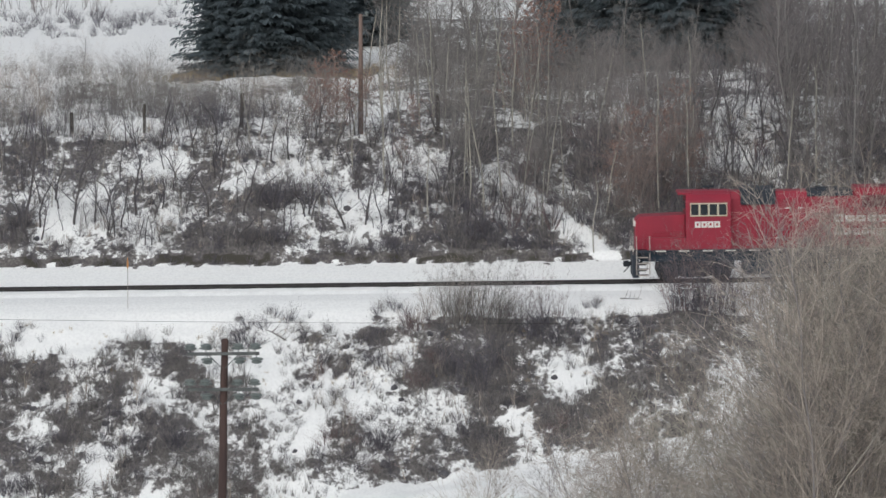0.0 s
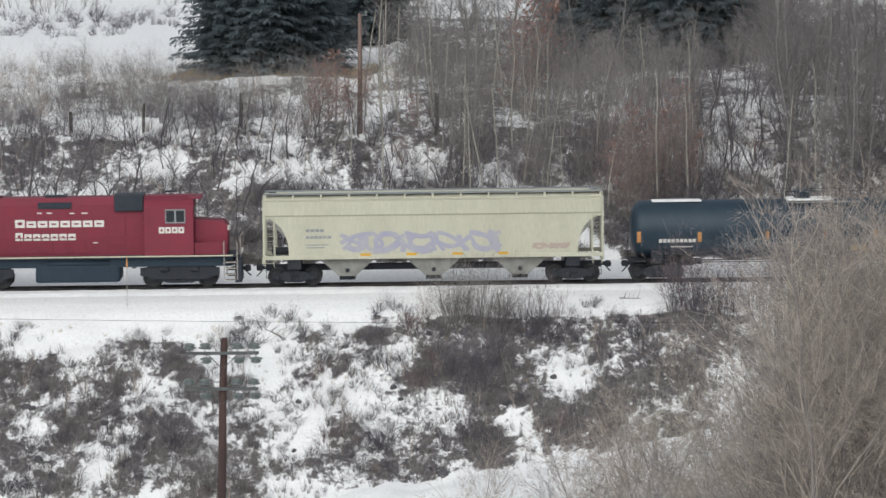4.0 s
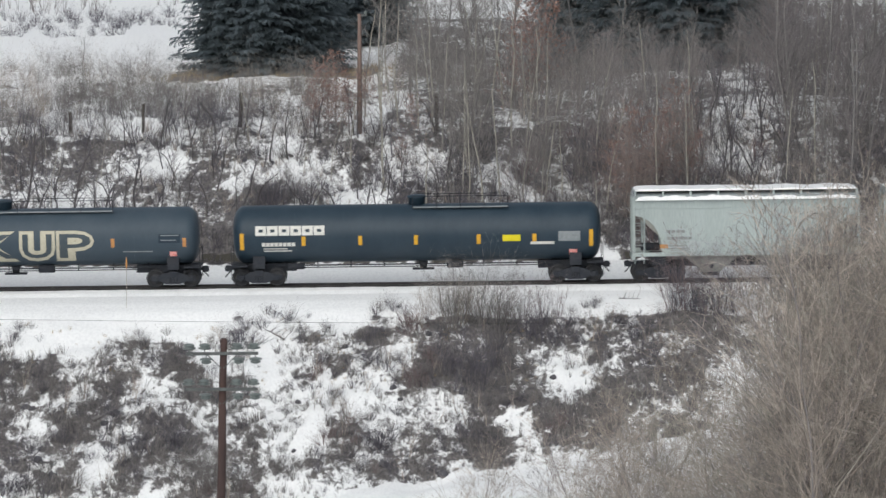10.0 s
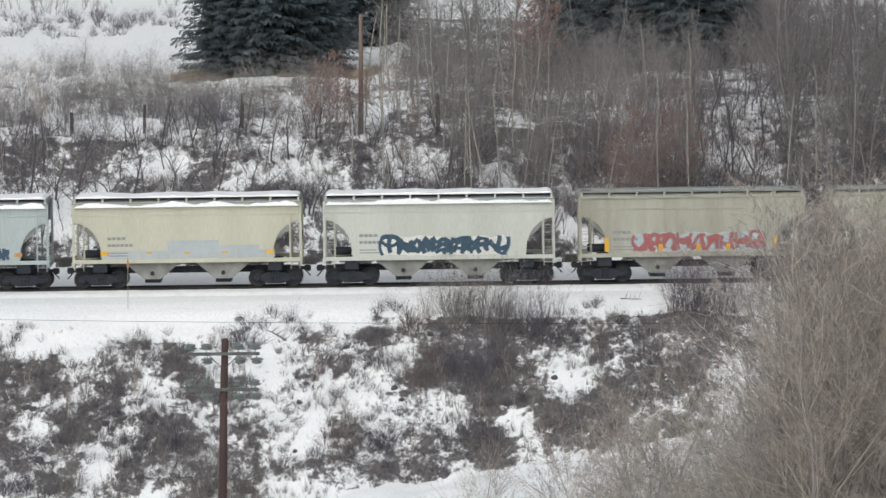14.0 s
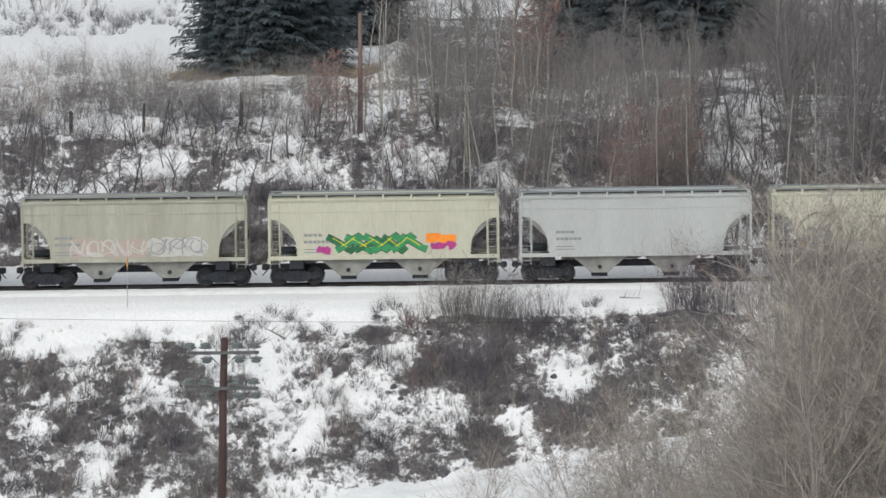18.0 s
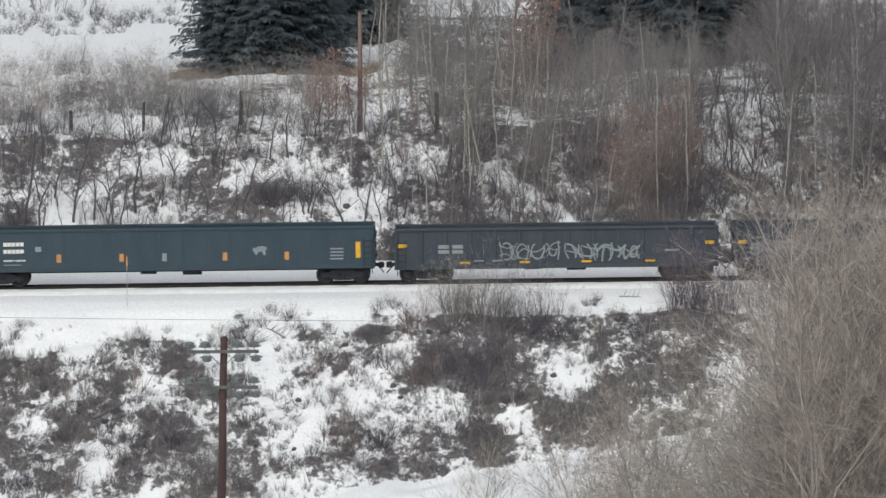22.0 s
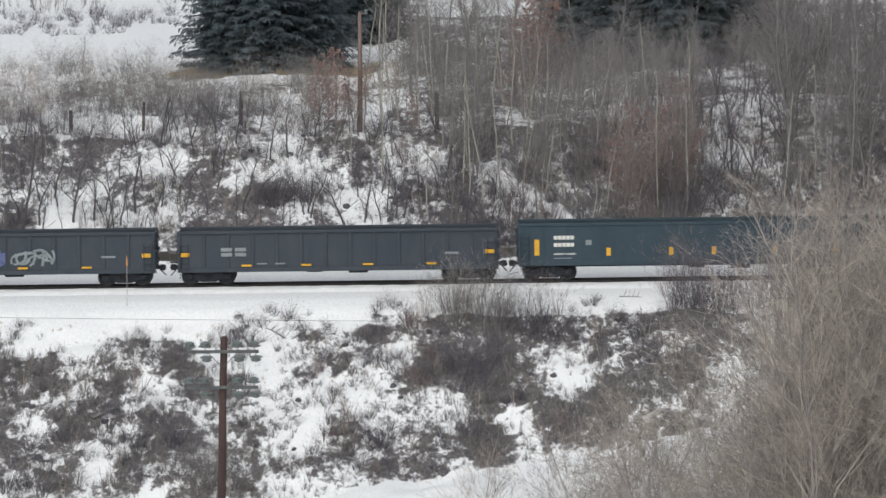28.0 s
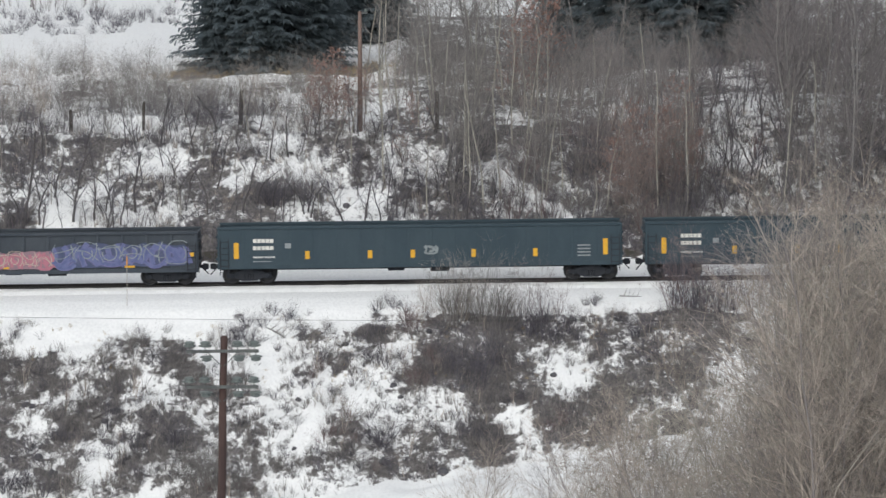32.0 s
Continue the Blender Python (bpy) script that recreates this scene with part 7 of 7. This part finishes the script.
def near_willow_spots():
    """The willows stand in a belt that rises to the right."""
    rnd = random.Random(5)
    out = []
    for k in range(56):
        u = (k + 0.5) / 56
        x = 3.95 + 6.75 * u ** 0.8 + rnd.uniform(-0.3, 0.3)
        y = rnd.uniform(-153, -138)
        tall = float(np.interp(x, [3.6, 4.1, 4.9, 6.0, 7.0, 7.9, 8.9, 11], [4.4, 7.0, 8.0, 8.8, 9.8, 11.2, 11.7, 12.3])) + rnd.uniform(-2.2, 0.2)
        out.append((x * (250 + y) / 100, y, tall / 9.5))
    for k in range(24):
        x, y = rnd.uniform(7.9, 10.8), rnd.uniform(-150, -138)
        out.append((x * (250 + y) / 100, y, rnd.uniform(1.02, 1.2)))
    for k in range(4):
        x, y = rnd.uniform(0.0, 3.6), rnd.uniform(-153, -140)
        out.append((x * (250 + y) / 100, y, rnd.uniform(0.54, 0.64)))
    for k in range(9):
        x, y = rnd.uniform(2.5, 4.5), rnd.uniform(-153, -140)
        out.append((x * (250 + y) / 100, y, rnd.uniform(0.56, 0.72)))
    return out


vegetation()

# ---- poles, posts and small things ----
def insulator_bm(up):
    s = 1 if up else -1
    bm = bmesh.new()
    rod(bm, (0, 0, 0), (0, 0, s * 0.2), 0.022)
    lathe(bm, [(s * 0.12, 0.12), (s * 0.15, 0.25), (s * 0.20, 0.29), (s * 0.24, 0.14), (s * 0.27, 0.22), (s * 0.33, 0.21), (s * 0.38, 0.09), (s * 0.39, 0.01)], "Z", 14)
    return bm


def line_pole(x, y, top):
    """A wooden line pole with two crossarms, braces and glass insulators above and below the arms."""
    pole = empty("line_pole")
    base = zat(x, y) - 0.4
    pole.matrix_world = pose(x - 0.18, y, base)
    tagged(pole, "weathered brown wooden line pole with two grey crossarms", "utility pole")
    h = top - base
    bm = bmesh.new()
    n = 12
    rings = [(h * k / n, 0.20 - 0.055 * k / n) for k in range(n + 1)]
    lathe(bm, rings + [(h + 0.05, 0.06)], "Z", 14)
    for v in bm.verts:
        v.co.x += 0.018 * v.co.z + 0.012 * math.sin(v.co.z * 1.3)
    part("shaft", bm, POLE_WOOD, pole)
    for z, tilt in ((h - 0.57, -0.6), (h - 2.06, -0.3)):
        arm = part("crossarm", box(bmesh.new(), -1.5, 1.5, -0.06, 0.06, -0.065, 0.065, 0.012), ARM_WOOD, pole)
        arm.matrix_basis = pose(0.018 * z - 0.04, -0.23, z, 0, tilt, 0)
        for s in (-1, 1):
            part("brace", rod(bmesh.new(), (s * 0.62, 0.02, -0.05), (s * 0.05, 0.08, -0.62), 0.018), ARM_WOOD, arm)
        for x2 in (-1.36, -0.72, 0.62, 1.32):
            for up in (True, False):
                if up or x2 > 0 or x2 > -1:
                    shared("insulator", f"insulator{up}", lambda: insulator_bm(up), INSULATOR, arm, pose(x2 + (0.0 if up else 0.06), 0, 0.05 if up else -0.05), "grey-green glass insulator")
    return pole


def far_pole(x, y, tall):
    pole = empty("power_pole", pose(x, y, zat(x, y) - 0.3))
    tagged(pole, "slim reddish-brown wooden pole on top of the bank", "utility pole")
    part("shaft", lathe(bmesh.new(), [(0, 0.15), (tall * 0.5, 0.13), (tall, 0.10), (tall + 0.03, 0.04)], "Z", 12), FAR_POLE, pole)
    part("top_bracket", box(bmesh.new(), -0.08, 0.42, -0.05, 0.05, tall - 0.12, tall - 0.02, 0.01), ARM_WOOD, pole)
    part("insulator", lathe(bmesh.new(), [(tall - 0.02, 0.05), (tall + 0.05, 0.1), (tall + 0.16, 0.06)], "Z", 10, (0.34, 0, 0)), INSULATOR, pole)


def small_things():
    line_pole(-9.1, -45, 1.6)
    far_pole(-4.57, 24, 6.9)
    for x, y, tall, w in ((-11.2, 24.6, 2.1, 0.12), (-0.31, 24.4, 2.3, 0.12), (-16.6, 24.8, 1.8, 0.09), (-20.6, 25, 1.4, 0.12)):
        bm = bmesh.new()
        lathe(bm, [(0, w), (tall * 0.6, w * 0.95), (tall - 0.05, w * 0.85), (tall, w * 0.5)], "Z", 9)
        for v in bm.verts:
            v.co.x += 0.03 * v.co.z * math.sin(x)
        ob = part("fence_post", bm, POST_WOOD)
        ob.matrix_world = pose(x, y, zat(x, y) - 0.2)
        tagged(ob, "dark old wooden fence post in the brush", "post", "fence posts")
    # thin marker stake with an orange tip beside the line
    st = empty("marker_stake", pose(-15.62, -5.4, zat(-15.62, -5.4) - 0.1))
    tagged(st, "thin grey marker stake with an orange tip in the snow", "marker")
    part("stake", rod(bmesh.new(), (0, 0, 0), (0, 0, 2.3), 0.016), RAIL_PAINT, st)
    part("tip", lathe(bmesh.new(), [(2.05, 0.02), (2.2, 0.05), (2.4, 0.045), (2.62, 0.012)], "Z", 10), ORANGE, st, "faded orange tip")
    # cable across the valley
    bm = bmesh.new()
    pts = [Vector((-60 + 4 * k, -60, 3.72 + 0.00035 * (-60 + 4 * k) ** 2 - 0.0025 * (-60 + 4 * k))) for k in range(31)]
    for a, c in zip(pts, pts[1:]):
        rod(bm, a, c, 0.007, sides=5)
    tagged(part("overhead_cable", bm, CABLE), "thin dark overhead cable slung across the valley", "cable", kind="structure")
    # fallen logs and boughs on the near slope
    rnd = random.Random(3)
    for x, y, ln, turn, r in ((-15.6, -16, 2.6, 38, 0.10), (-18.6, -19.5, 3.2, -28, 0.07), (-19.6, -19.0, 2.6, -35, 0.06), (-17.6, -20.4, 2.4, 20, 0.06), (-12.2, -15.5, 1.8, 12, 0.06), (8.2, -14.6, 2.2, -10, 0.07), (-14.2, -13.5, 1.6, 70, 0.05), (-8.0, -8.4, 1.6, -30, 0.05), (9.3, -4.9, 1.1, 4, 0.035)):
        segs = []
        limb(segs, rnd, Vector((-ln / 2, 0, 0.02)), Vector((1, 0, 0)), ln, r, 5, 0.06, 0.0, 0.5)
        ob = empty("fallen_log")
        new("stem", np_mesh("stem", *tubes(segs, 6), [BARK])).parent = ob
        for k in range(5):
            p = Vector(segs[1 + k % 4][0:3])
            bough = []
            limb(bough, rnd, p, Vector((0.6, rnd.uniform(-0.5, 0.5), 0.9)).normalized(), rnd.uniform(0.4, 0.9), r * 0.4, 2, 0.2, 0.0, 0.0)
            new("bough", np_mesh("bough", *tubes(bough, 6), [BARK])).parent = ob
        dz = (zat(x + 0.8 * math.cos(radians(turn)), y + 0.8 * math.sin(radians(turn))) - zat(x - 0.8 * math.cos(radians(turn)), y - 0.8 * math.sin(radians(turn)))) / 1.6
        ob.matrix_world = pose(x, y, zat(x, y) + r * 0.3, 0, -math.degrees(math.atan(dz)), turn)
        tagged(ob, "fallen dark log with broken boughs in the snow", "log", "fallen logs")


small_things()


motions()
